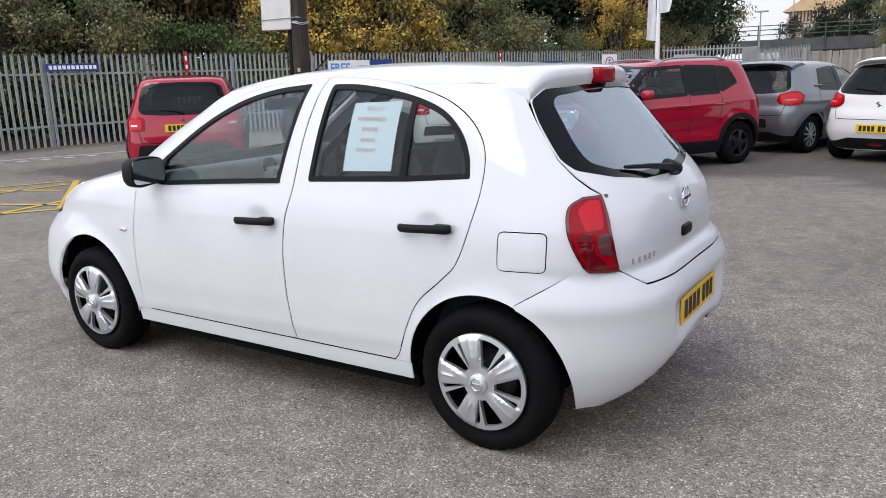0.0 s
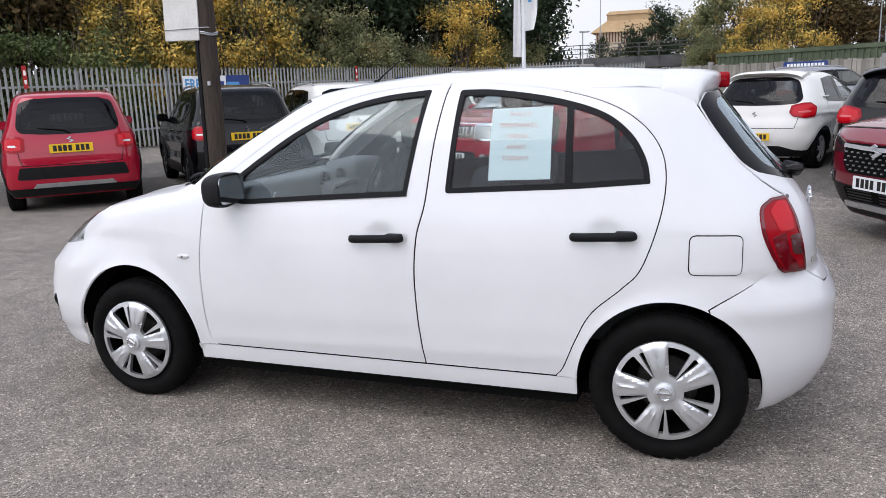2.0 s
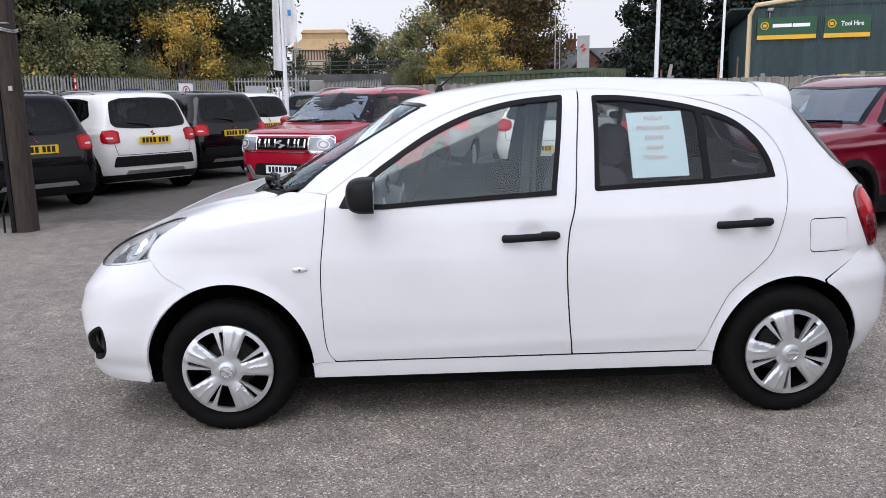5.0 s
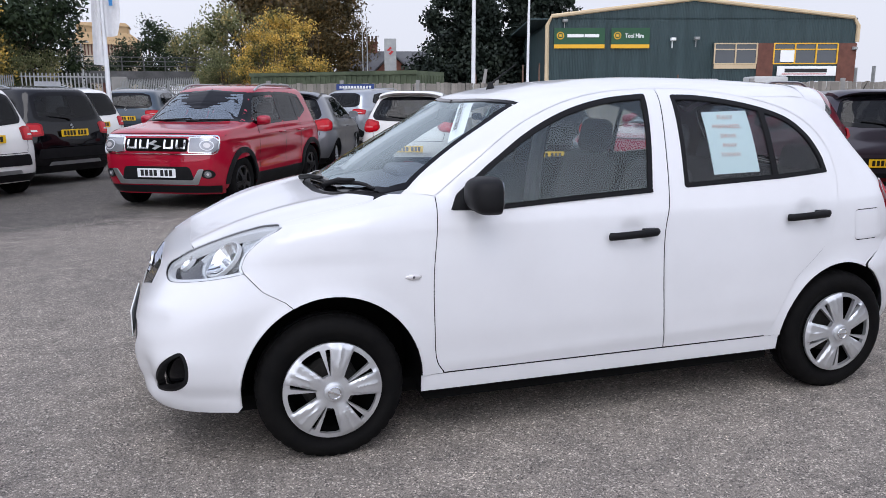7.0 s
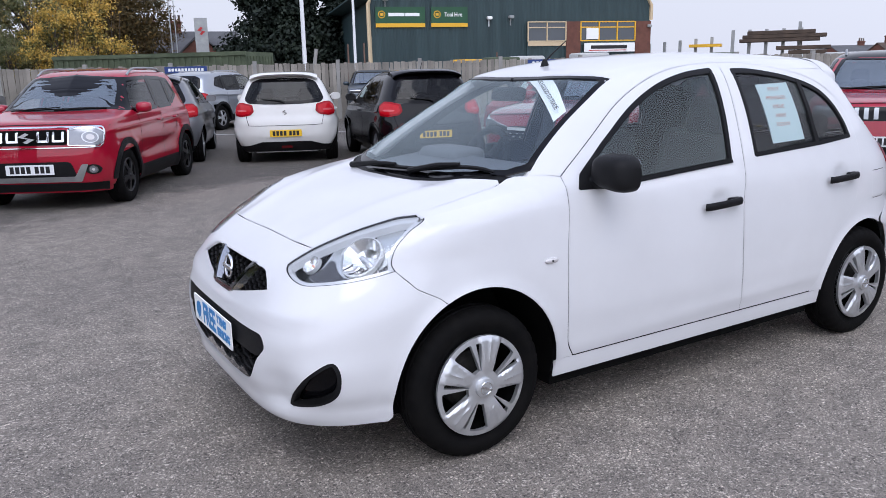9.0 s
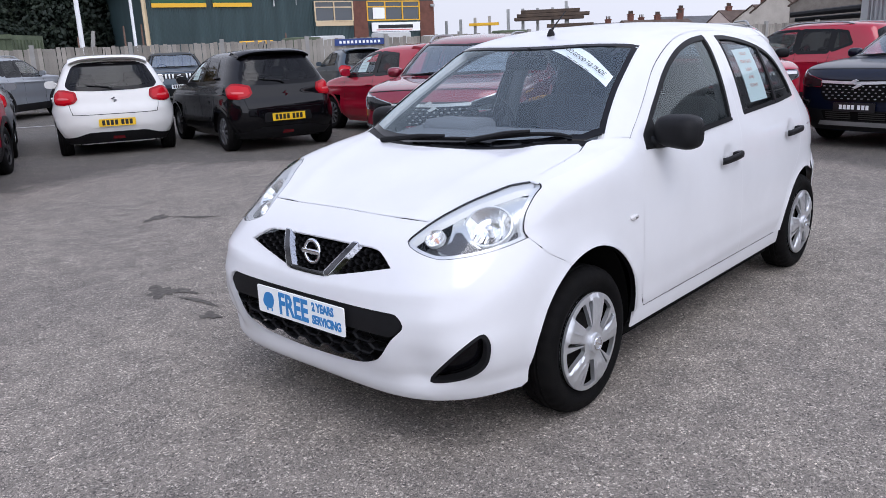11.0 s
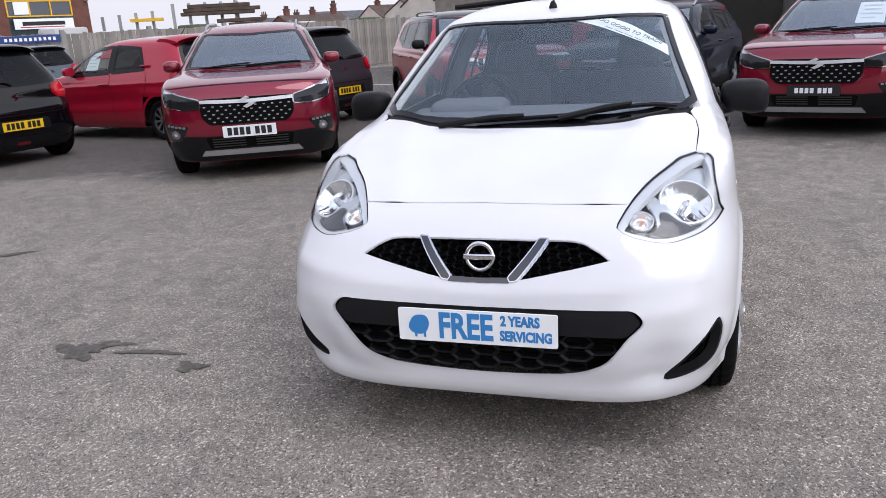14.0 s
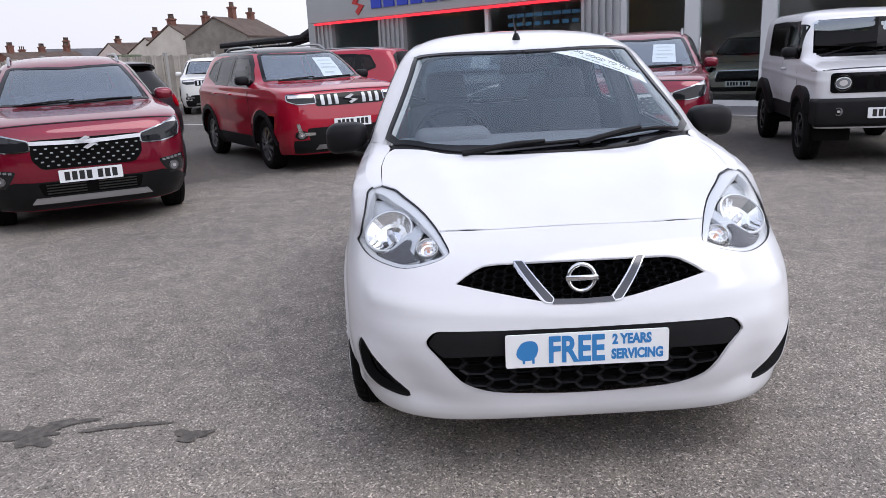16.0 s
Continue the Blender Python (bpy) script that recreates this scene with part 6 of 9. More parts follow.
MODELS["cross"] = dict(
    shell=Shell(nose=([.2, .35, .55, .8, .95, 1.0, 1.04, 1.07, 1.2, 1.4, 1.5, 1.55, 1.567], [-2.05, -2.13, -2.17, -2.155, -2.07, -1.88, -1.48, -1.12, -.88, -.50, -.22, .2, .7]),
                tail=([.2, .4, .7, .95, 1.05, 1.3, 1.45, 1.52, 1.555, 1.567], [2.0, 2.1, 2.13, 2.08, 2.03, 1.85, 1.68, 1.4, 1.0, .75]),
                half=([.2, .35, .6, .85, 1.0, 1.06, 1.2, 1.4, 1.48, 1.53, 1.555, 1.569], [.80, .86, .888, .882, .86, .825, .765, .675, .61, .50, .30, .0]),
                blend_f=([.2, .9, 1.05, 1.5], [1.0, .9, .8, .8]), blend_r=([.2, 1.0, 1.5], [.9, .8, .7]),
                pow_f=([.2, .9, 1.05, 1.5], [4.2, 5.0, 5.0, 4.5]), pow_r=([.2, 1.0, 1.5], [5, 5, 4.5]), axis=(-1.3, 1.3)),
    hood_z=0.955, gate_z=0.62, cowl=1.05, axle=1.30, r=.335, track=.77, rim=.225,
    side=[[(-.80, 1.09), (-.50, 1.31), (-.22, 1.425), (.24, 1.445), (.24, 1.05), (-.68, 1.03)], [(.30, 1.445), (.98, 1.41), (1.02, 1.07), (.30, 1.05)], [(1.06, 1.40), (1.30, 1.34), (1.46, 1.20), (1.08, 1.09)]],
    screen=[(-.44, 0), (-.40, .36), (-.32, .545), (-.65, .63), (-.98, .71), (-1.07, .45), (-1.10, 0)],
    back=[(0, 1.42), (.42, 1.41), (.56, 1.36), (.65, 1.13), (.58, 1.08), (.3, 1.06), (0, 1.055)],
    head=[(.45, .74), (.45, .825), (.66, .885), (.80, .945), (.82, .87), (.80, .775), (.62, .735)],
    tailp=[(.50, .90), (.50, .99), (.70, 1.01), (.84, .98), (.84, .87), (.70, .86)],
    grille=[(-.38, .575), (.38, .575), (.45, .66), (.45, .83), (-.45, .83), (-.45, .66)],
    low=[(-.48, .33), (.48, .33), (.43, .455), (-.43, .455)], seams=[[(-.70, 1.05), (-.74, .42)], [(.27, 1.44), (.27, .36)], [(1.04, 1.08), (.96, .72), (.88, .45)]],
    handles=[(.12, .93), (.92, .93)], mirror=(-.62, 1.08), plate_f=(-2.19, .505), plate_r=(2.135, .80), rails=True, clad=.10, paper=None, skid=True)
MODELS["suv"] = dict(
    shell=Shell(nose=([.22, .35, .6, .85, 1.0, 1.05, 1.09, 1.12, 1.3, 1.48, 1.55, 1.59, 1.605], [-2.0, -2.08, -2.12, -2.10, -2.02, -1.80, -1.40, -1.08, -.78, -.46, -.25, .1, .6]),
                tail=([.22, .4, .7, .95, 1.1, 1.3, 1.48, 1.55, 1.59, 1.605], [1.94, 2.03, 2.05, 2.02, 1.97, 1.86, 1.72, 1.5, 1.1, .7]),
                half=([.22, .35, .6, .9, 1.05, 1.1, 1.25, 1.45, 1.53, 1.575, 1.595, 1.607], [.80, .86, .888, .882, .865, .83, .775, .69, .62, .5, .3, .0]),
                blend_f=([.2, .9, 1.1, 1.6], [.9, .8, .7, .7]), blend_r=([.2, 1.0, 1.6], [.8, .7, .6]),
                pow_f=([.2, .9, 1.1, 1.6], [5, 6, 5.5, 4.5]), pow_r=([.2, 1.0, 1.6], [5.5, 5.5, 5]), axis=(-1.3, 1.25)),
    hood_z=1.0, gate_z=0.66, cowl=1.10, axle=1.25, r=.34, track=.77, rim=.225,
    side=[[(-.78, 1.13), (-.52, 1.36), (-.30, 1.475), (.24, 1.49), (.24, 1.09), (-.66, 1.075)], [(.30, 1.49), (.92, 1.465), (.96, 1.10), (.30, 1.09)], [(1.0, 1.46), (1.25, 1.42), (1.42, 1.22), (1.02, 1.12)]],
    screen=[(-.46, 0), (-.43, .36), (-.36, .56), (-.65, .64), (-.96, .71), (-1.04, .45), (-1.07, 0)],
    back=[(0, 1.47), (.42, 1.46), (.57, 1.41), (.65, 1.16), (.58, 1.11), (.3, 1.09), (0, 1.085)],
    head=[(.47, .86), (.47, .96), (.80, .975), (.81, .90), (.70, .855)],
    tailp=[(.50, .92), (.50, 1.02), (.70, 1.04), (.84, 1.0), (.84, .88), (.70, .88)],
    grille=[(-.47, .82), (.47, .82), (.47, .965), (-.47, .965)],
    low=[(-.56, .36), (.56, .36), (.62, .56), (-.62, .56)], seams=[[(-.68, 1.08), (-.72, .42)], [(.27, 1.49), (.27, .38)], [(.98, 1.1), (.92, .76), (.84, .45)]],
    handles=[(.12, .96), (.86, .96)], mirror=(-.60, 1.12), plate_f=(-2.135, .60), plate_r=(2.055, .82), rails=True, clad=.10, paper=None, skid=True)
MODELS["jeep"] = dict(
    shell=Shell(nose=([.40, .55, .75, 1.02, 1.06, 1.09, 1.12, 1.3, 1.55, 1.62, 1.68, 1.71], [-1.66, -1.70, -1.70, -1.68, -1.45, -1.10, -.86, -.75, -.60, -.52, -.2, .3]),
                tail=([.40, .55, .8, 1.1, 1.5, 1.62, 1.68, 1.71], [1.62, 1.68, 1.68, 1.67, 1.64, 1.60, 1.3, .8]),
                half=([.40, .55, .8, 1.05, 1.1, 1.4, 1.58, 1.65, 1.69, 1.712], [.70, .745, .75, .75, .74, .71, .68, .60, .40, .0]),
                blend_f=([.4, 1.0, 1.1, 1.7], [.30, .28, .3, .3]), blend_r=([.4, 1.7], [.25, .25]),
                pow_f=([.4, 1.7], [7, 6]), pow_r=([.4, 1.7], [7, 6]), axis=(-1.0, 1.1)),
    hood_z=1.03, gate_z=0.56, cowl=1.09, axle=1.125, r=.345, track=.70, rim=.20,
    side=[[(-.70, 1.14), (-.60, 1.50), (.10, 1.56), (.10, 1.12)], [(.20, 1.56), (1.10, 1.55), (1.10, 1.16), (.20, 1.15)]],
    screen=[(-.605, 0), (-.60, .40), (-.59, .58), (-.72, .61), (-.80, .63), (-.83, .35), (-.84, 0)],
    back=[(0, 1.54), (.40, 1.54), (.56, 1.50), (.58, 1.18), (.3, 1.15), (0, 1.15)],
    head=[(.42, .80), (.42, .97), (.60, .97), (.60, .80)], tailp=[(.55, .60), (.55, .66), (.70, .66), (.70, .60)],
    grille=[(-.62, .78), (.62, .78), (.62, .99), (-.62, .99)],
    low=[(-.68, .46), (.68, .46), (.70, .68), (-.70, .68)], seams=[[(-.68, 1.1), (-.70, .55)], [(.15, 1.55), (.15, .50)]],
    handles=[(.02, 1.0)], mirror=(-.58, 1.17), plate_f=(-1.775, .57), plate_r=(1.70, .70), rails=False, clad=.19, paper=None, skid=False)


def body_form(M):
    """Flared arches, hollow doors and a shoulder crease, as heights over the plain skin."""
    ax, r, zc = M["axle"], M["r"], M["cowl"] - .15
    arch = r + .052

    def f(v):
        x, y, z = v[:, 0], np.abs(v[:, 1]), v[:, 2]
        flank = np.clip((y - .56) / .14, 0, 1)
        d = np.minimum(np.hypot(x - ax, z - r + .01), np.hypot(x + ax, z - r + .01)) / arch
        swell = .024 * np.exp(-((d - 1.06) / .17) ** 2)
        doors = np.exp(-(x / (ax * .74)) ** 6)
        hollow = -.026 * np.exp(-((z - .57 - .03 * x) / .10) ** 2) * doors
        crease = .011 * np.exp(-((z - zc - .02 * x) / .030) ** 2) * np.exp(-(x / 1.75) ** 8)
        sill = .012 * np.exp(-((z - M["shell"].z0 - .10) / .05) ** 2) * doors
        return flank * (swell + hollow + crease + sill)
    return f


def cabin(car, M):
    """Seats, bench and dashboard, seen through the glass."""
    cx, c = M["screen"][-1][0], M["cowl"]
    bm = bmesh.new()
    box(bm, cx + .12, M["axle"] + .30, -.62, .62, M["shell"].z0 + .04, c - .42, None, .04, 2)
    part("cabin_floor", bm, CABIN, car)
    rounded_block("dashboard", CABIN, car, (.46, 1.24, .16), pose(cx + .36, 0, c - .075, 0, -6, 0), .05)
    for s in (1, -1):
        st = empty("front_seat", pose(cx + 1.32, s * .34, c - 1.05))
        st.parent = car
        rounded_block("seat_base", CABIN, st, (.50, .46, .20), pose(-.10, 0, .56), .06)
        rounded_block("backrest", CABIN, st, (.16, .46, .60), pose(.22, 0, .85, 0, 14, 0), .06, "", .22)
        rounded_block("headrest", CABIN, st, (.10, .25, .17), pose(.32, 0, 1.22, 0, 10, 0), .045, "", .15)
    rounded_block("rear_bench", CABIN, car, (.16, 1.16, .56), pose(cx + 2.15, 0, c - .20, 0, 14, 0), .06)
    for s in (1, -1):
        rounded_block("headrest", CABIN, car, (.09, .24, .13), pose(cx + 2.24, s * .34, c + .12, 0, 10, 0), .04)
    m = pose(cx + .72, .34, c - .04, 0, -65, 0)
    bm = bmesh.new()
    tube(bm, [m @ Vector((.18 * math.cos(a), .18 * math.sin(a), 0)) for a in np.linspace(0, math.tau, 28, endpoint=False)], .017, 8, True)
    for a in (40, 180, 320):
        tube(bm, [m @ Vector((0, 0, -.02)), m @ Vector((.17 * math.cos(radians(a)), .17 * math.sin(radians(a)), 0))], [.04, .016], 6)
    part("steering_wheel", bm, PLASTIC, car, "black steering wheel", True)


def parked_car(model, place, body_mat, label, rims="five", rim_mat=DARKALLOY, roof_mat=None, front_plate=PLATEWHITE, rear_plate=PLATEYELLOW, paper=False, name="parked_car", side_paper=False):
    """A parked car. place: x, y of the middle of the wheelbase and the heading of its nose in degrees."""
    M = MODELS[model]
    S, P = M["shell"], Panels(M["shell"], body_form(M))
    x, y, head = place
    car = empty(name, pose(x, y, 0, 0, 0, head - 180), label, "car", "cars in the sales yard")
    ax, r = M["axle"], M["r"]
    arch = r + .052
    arches = [(-ax, r - .01, arch), (ax, r - .01, arch)]
    one = lambda v: float(np.asarray(v).ravel()[0])
    sides = [rounded(w, .03, 3) for w in M["side"]]
    half = np.array(M["screen"] if model != "jeep" else [(0, 1.56), (.50, 1.555), (.575, 1.53), (.615, 1.17), (.55, 1.145), (0, 1.14)])
    flip = np.array([1, -1]) if model != "jeep" else np.array([-1, 1])
    screen = rounded(poly(half[:-1], rev(half * flip)[:-1]) if model != "jeep" else poly(half, rev(half * flip)[1:-1]), .03, 3)
    half = np.array(M["back"])
    back = rounded(poly(half, rev(half * np.array([-1, 1]))[1:-1]), .03, 3)
    cuts = [("side", shrink(w, -.006)) for w in sides] + [("top" if model != "jeep" else "front", shrink(screen, -.008)), ("rear", shrink(back, -.008))]
    levels = make_levels(S.z0, M["cowl"], S.z1)
    split = max(p[1] for w in M["side"] for p in w) + .012
    layers = [("body", body_mat, "", 0, 9)] if not roof_mat else [("body", body_mat, "", 0, split), ("roof", roof_mat, "gloss black roof", split, 9)]
    loft(S, levels, car, layers, arches, P.form, cuts)
    loft(S, [z for z in levels if z > M["cowl"] - .10], car, [("cabin_lining", CABIN, "", 0, 9)], (), P.form, cuts, .03)
    cabin(car, M)

    def seam(view, line, width=.004):
        c = curve(line, 5)
        t = np.gradient(c, axis=0)
        t /= np.linalg.norm(t, axis=1)[:, None]
        off = np.stack([-t[:, 1], t[:, 0]], 1) * width
        strip = poly(c + off, rev(c - off))
        return skin_part("panel_gap", P.cut(view, P.from_front(strip, view == "rear") if view in ("front", "rear") else strip, [], .06, 0, .0025), SEAL, car)

    seam("front", [(-.80, M["hood_z"] - .02), (-.5, M["hood_z"]), (0, M["hood_z"] + .006), (.5, M["hood_z"]), (.80, M["hood_z"] - .02)])
    zb, zl = M["back"][-2][1] - .02, M["gate_z"]
    seam("rear", [(-.63, zb), (-.63, (zb + zl) / 2), (-.60, zl + .03), (-.54, zl), (0, zl - .004), (.54, zl), (.60, zl + .03), (.63, (zb + zl) / 2), (.63, zb)])
    for s in (-1, 1):
        for xx in (-ax, ax):
            wheel_parts(car, xx, s * M["track"], s, r, .20 if model != "jeep" else .195, M["rim"], rims, 12 if xx > 0 else 40, rim_mat)
            bm = bmesh.new()
            ys = [.35, M["track"] + .02]
            pts = [[bm.verts.new((xx + (arch + .006) * math.cos(t), s * yy, r - .01 + (arch + .006) * math.sin(t))) for t in np.radians(np.linspace(-12, 192, 19))] for yy in ys]
            for k in range(18):
                bm.faces.new((pts[0][k], pts[0][k + 1], pts[1][k + 1], pts[1][k]))
            bm.faces.new(pts[0])
            part("wheel_liner", bm, CAVE, car, "", True)
            wide = M["clad"] * .62 if M["clad"] else .035
            ring = poly(ellipse_arc(xx, r - .01, arch - .006, arch - .006, 178, 2, 22), ellipse_arc(xx, r - .01, arch + wide, arch + wide, 2, 178, 22))
            ring[:, 1] = np.maximum(ring[:, 1], S.z0 + .01)
            ring[:, 0] = np.clip(ring[:, 0], float(S.nose(.4)) + .22, float(S.tail(.4)) - .16)
            skin_part("arch_trim", P.cut("side", ring, [], .05, .07 if model == "jeep" else .02 if M["clad"] else .004, .065 if model == "jeep" else .012 if M["clad"] else .003, s), PLASTIC if M["clad"] else body_mat, car)
        if M["clad"]:
            skin_part("sill_cladding", P.cut("side", [(-ax + arch, S.z0 + .01), (ax - arch, S.z0 + .01), (ax - arch, S.z0 + .19), (-ax + arch, S.z0 + .19)], [], .08, .01, .010, s), PLASTIC, car)
        for k, w in enumerate(sides):
            wo = skin_part("side_window", P.cut("side", shrink(w, -.004), [], .06, 0, .001, s), FARGLASS if k == 0 else PRIVACY, car)
            skin_part("window_seal", P.cut("side", shrink(w, -.014), [shrink(w, .030)], .05, .006, .005, s), GLOSS, wo, "black window surround")
        if model == "city":
            post = [(-.955, 1.065), (-.79, 1.055), (-.53, 1.34), (-.37, 1.445), (-.34, 1.50), (-.44, 1.475), (-.66, 1.33)]
            skin_part("front_pillar", P.cut("side", rounded(post, .01, 2), [], .04, .006, .003, s), GLOSS, car, "black screen pillar")
        for wa, wb in zip(M["side"], M["side"][1:]):
            post = [(max(p[0] for p in wa) - .02, max(p[1] for p in wa)), (min(p[0] for p in wb) + .02, max(p[1] for p in wb)), (min(p[0] for p in wb) + .02, min(p[1] for p in wb) + .01), (max(p[0] for p in wa) - .02, min(p[1] for p in wb) + .01)]
            skin_part("door_pillar", P.cut("side", post, [], .05, .006, .004, s), GLOSS, car, "black door pillar")
        for line in M["seams"]:
            c = curve(line, 5)
            strip = poly(c + np.array([-.004, 0]), rev(c + np.array([.004, 0])))
            skin_part("door_seam", P.cut("side", strip, [], .06, 0, .0025, s), SEAL, car)
        for hx, hz in M["handles"]:
            y0 = one(S.side(np.array(hx), np.array(hz)))
            bm = bmesh.new()
            tube(bm, [(hx - .10, s * (y0 + .002), hz), (hx - .07, s * (y0 + .03), hz), (hx + .07, s * (y0 + .03), hz), (hx + .10, s * (y0 + .002), hz)], .014, 6)
            part("door_handle", bm, body_mat, car, "", True)
        mx, mz = M["mirror"]
        y0 = one(S.side(np.array(mx), np.array(mz)))
        bm = bmesh.new()
        bmesh.ops.create_uvsphere(bm, u_segments=16, v_segments=10, radius=1)
        for v in bm.verts:
            q = [math.copysign(abs(c) ** .7, c) for c in v.co]
            v.co = Vector((mx - .01 + .085 * min(q[0], .3), s * (y0 + .095 + .095 * q[1]), mz + .035 + .065 * q[2]))
        tube(bm, [(mx - .03, s * (y0 - .02), mz - .03), (mx - .02, s * (y0 + .08), mz + .01)], .025, 6)
        part("door_mirror", bm, PLASTIC if model == "jeep" or roof_mat else body_mat, car, "", True)
        # lamps
        run = rounded(P.from_front(np.array(M["head"]) * np.array([s, 1])), .02, 3)
        if model == "jeep":
            run = P.from_front([(s * .50 + .085 * math.cos(t), .885 + .085 * math.sin(t)) for t in np.linspace(0, math.tau, 20, endpoint=False)])
        hl = skin_part("headlamp", P.cut("front", run, [], .03, .02, .006), mat_lampsilver if model in ("jeep", "city") else mat_lampglass, car, "clear headlamp with a bright surround")
        skin_part("lamp_surround", P.cut("front", shrink(run, -.003), [shrink(run, .009 if model == "city" else .006)], .025, .01, .011), CHROME if model == "city" else mat_darkchrome, hl)
        if model in ("cross", "suv"):
            top_ = run.copy()
            top_[:, 1] = np.maximum(top_[:, 1], run[:, 1].max() - .052)
            top_ = (top_ - top_.mean(0)) * np.array([.86, .62]) + top_.mean(0) + np.array([0, .004])
            keep_ = np.linalg.norm(top_ - np.roll(top_, 1, 0), axis=1) > 1e-4
            skin_part("lamp_core", P.cut("front", top_[keep_], [], .03, .01, .010), PALELENS, hl, "bright lamp strip")
        else:
            mid = run.mean(0)
            for q, rr, mt in ((mid, .062, mat_bright), (mid, .052, mat_lampsilver), (mid, .030, PALELENS)):
                disc = [q + rr * np.array([math.cos(t), math.sin(t)]) for t in np.linspace(0, math.tau, 20, endpoint=False)]
                skin_part("lamp_core", P.cut("front", np.array(disc), [], .03, .004, .010 + (.062 - rr) * .2), mt, hl, "round lamp bowl")
        run = rounded(P.from_front(np.array(M["tailp"]) * np.array([s, 1]), True), .02, 3)
        tl = skin_part("tail_lamp", P.cut("rear", run, [], .03, .02, .012), REDLENS, car, "red tail lamp")
        skin_part("lamp_segment", P.cut("rear", shrink(run, .028), [], .03, .006, .016), mat_brightred, tl)
        mid = run.mean(0)
        seg = mid + (shrink(run, .045) - mid) * np.array([.62, .22]) - np.array([0, .02])
        skin_part("clear_segment", P.cut("rear", seg, [], .03, .006, .019), mat_pinklens if model == "hatch" else PALELENS, tl, "pale reversing lamp")
        # fog lamps
        fz = .50 if model == "cross" else (M["low"][0][1] + M["low"][2][1]) / 2 + .02
        fy = s * (M["low"][2][0] + {"city": .22, "cross": .285, "jeep": -.16}.get(model, .06))
        lift = .066 if model == "jeep" else .012
        ring_ = lambda yc, zc, ra, rb: P.from_front([(yc + ra * math.cos(t), zc + rb * math.sin(t)) for t in np.linspace(0, math.tau, 18, endpoint=False)])
        if model == "cross":
            pocket = rounded(P.from_front([(fy - s * .13, fz + .075), (fy + s * .10, fz + .105), (fy + s * .10, fz - .055), (fy - s * .04, fz - .075), (fy - s * .10, fz + .02)]), .02, 3)
            fo = skin_part("fog_lamp", P.cut("front", pocket, [], .03, .02, .008), mat_lampglass, car, "round fog lamp under a slit of running lights")
            for k in range(5):
                yk = fy - s * (.085 - .038 * k)
                skin_part("running_light", P.cut("front", P.from_front([(yk - .013, fz + .055 + .005 * k), (yk + .013, fz + .055 + .005 * k), (yk + .013, fz + .075 + .005 * k), (yk - .013, fz + .075 + .005 * k)]), [], .03, .004, .012), mat_lampsilver, fo)
        else:
            fo = skin_part("fog_lamp", P.cut("front", ring_(fy, fz, .075, .055), [], .03, .02, lift), PLASTIC, car, "round fog lamp in a black pocket")
        skin_part("lamp_ring", P.cut("front", ring_(fy, fz, .043, .043), [ring_(fy, fz, .034, .034)], .03, .01, lift + .006), mat_darkchrome, fo)
        skin_part("lens", P.cut("front", ring_(fy, fz, .034, .034), [], .03, .01, lift + .003), mat_lampsilver, fo)
        skin_part("bulb", P.cut("front", ring_(fy, fz, .014, .014), [], .03, .006, lift + .010), PALELENS, fo)
        if M["rails"]:
            bm = bmesh.new()
            xs = np.linspace(-.22, 1.15, 10)
            yr = .535 if model != "city" else .56
            zs = np.array([one(S.top(np.array(q), np.array(yr))) for q in xs]) + np.array([0, .035] + [.045] * 6 + [.035, 0])
            tube(bm, [(a, s * (yr - .0 + .01 * k * 0), b) for k, (a, b) in enumerate(zip(xs, zs))], .015, 6)
            part("roof_rail", bm, STEEL, car, "silver roof rail", True)
    # screen, rear glass, grille, lower grille
    if model == "jeep":
        run_ = P.from_front(screen)
        ws = skin_part("windscreen", P.cut("front", shrink(run_, .003), [], .05, 0, .001), FARSCREEN, car, "upright clear windscreen")
        skin_part("screen_band", P.cut("front", shrink(run_, -.032), [shrink(run_, .03)], .05, .006, .005), GLOSS, ws, "black screen surround")
    else:
        ws = skin_part("windscreen", P.cut("top", shrink(screen, .003), [], .05, 0, .001), FARSCREEN, car, "clear windscreen with a black edge band")
        inner_ = np.array(shrink(screen, .034))
        inner_[:, 0] = np.maximum(inner_[:, 0], M["screen"][-1][0] + .07)
        skin_part("screen_band", P.cut("top", shrink(screen, -.014), [inner_], .05, .006, .005), GLOSS, ws, "black screen surround")
    bk = P.from_front(back, True)
    rw = skin_part("rear_window", P.cut("rear", shrink(bk, .003), [], .06, 0, .001), PRIVACY, car, "dark rear glass")
    skin_part("rear_window_band", P.cut("rear", shrink(bk, -.014), [shrink(bk, .040)], .05, .006, .005), GLOSS, rw, "black rear screen surround")
    bm = bmesh.new()
    zc = M["back"][-1][1] + .03
    xb = one(S.stern(np.array(0.), np.array(zc)))
    tube(bm, [(xb + .02, .0, zc - .02), (xb + .025, -.06, zc + .015), (one(S.stern(np.array(-.36), np.array(zc + .05))) + .015, -.36, zc + .05)], [.02, .012, .006], 6)
    part("rear_wiper", bm, PLASTIC, car, "", True)
    bm = bmesh.new()
    for y0, y1 in ((.05, -.55), (.55, .0)):
        xs = [M["screen"][-1][0] + .02, M["screen"][-1][0] + .05]
        tube(bm, [(xs[0], y0, one(S.top(np.array(xs[0]), np.array(y0))) + .014), (xs[1], (y0 + y1) / 2, one(S.top(np.array(xs[1]), np.array((y0 + y1) / 2))) + .016), (xs[1] + .03, y1, one(S.top(np.array(xs[1] + .03), np.array(y1))) + .014)], .008, 6)
    part("wiper", bm, PLASTIC, car, "", True)
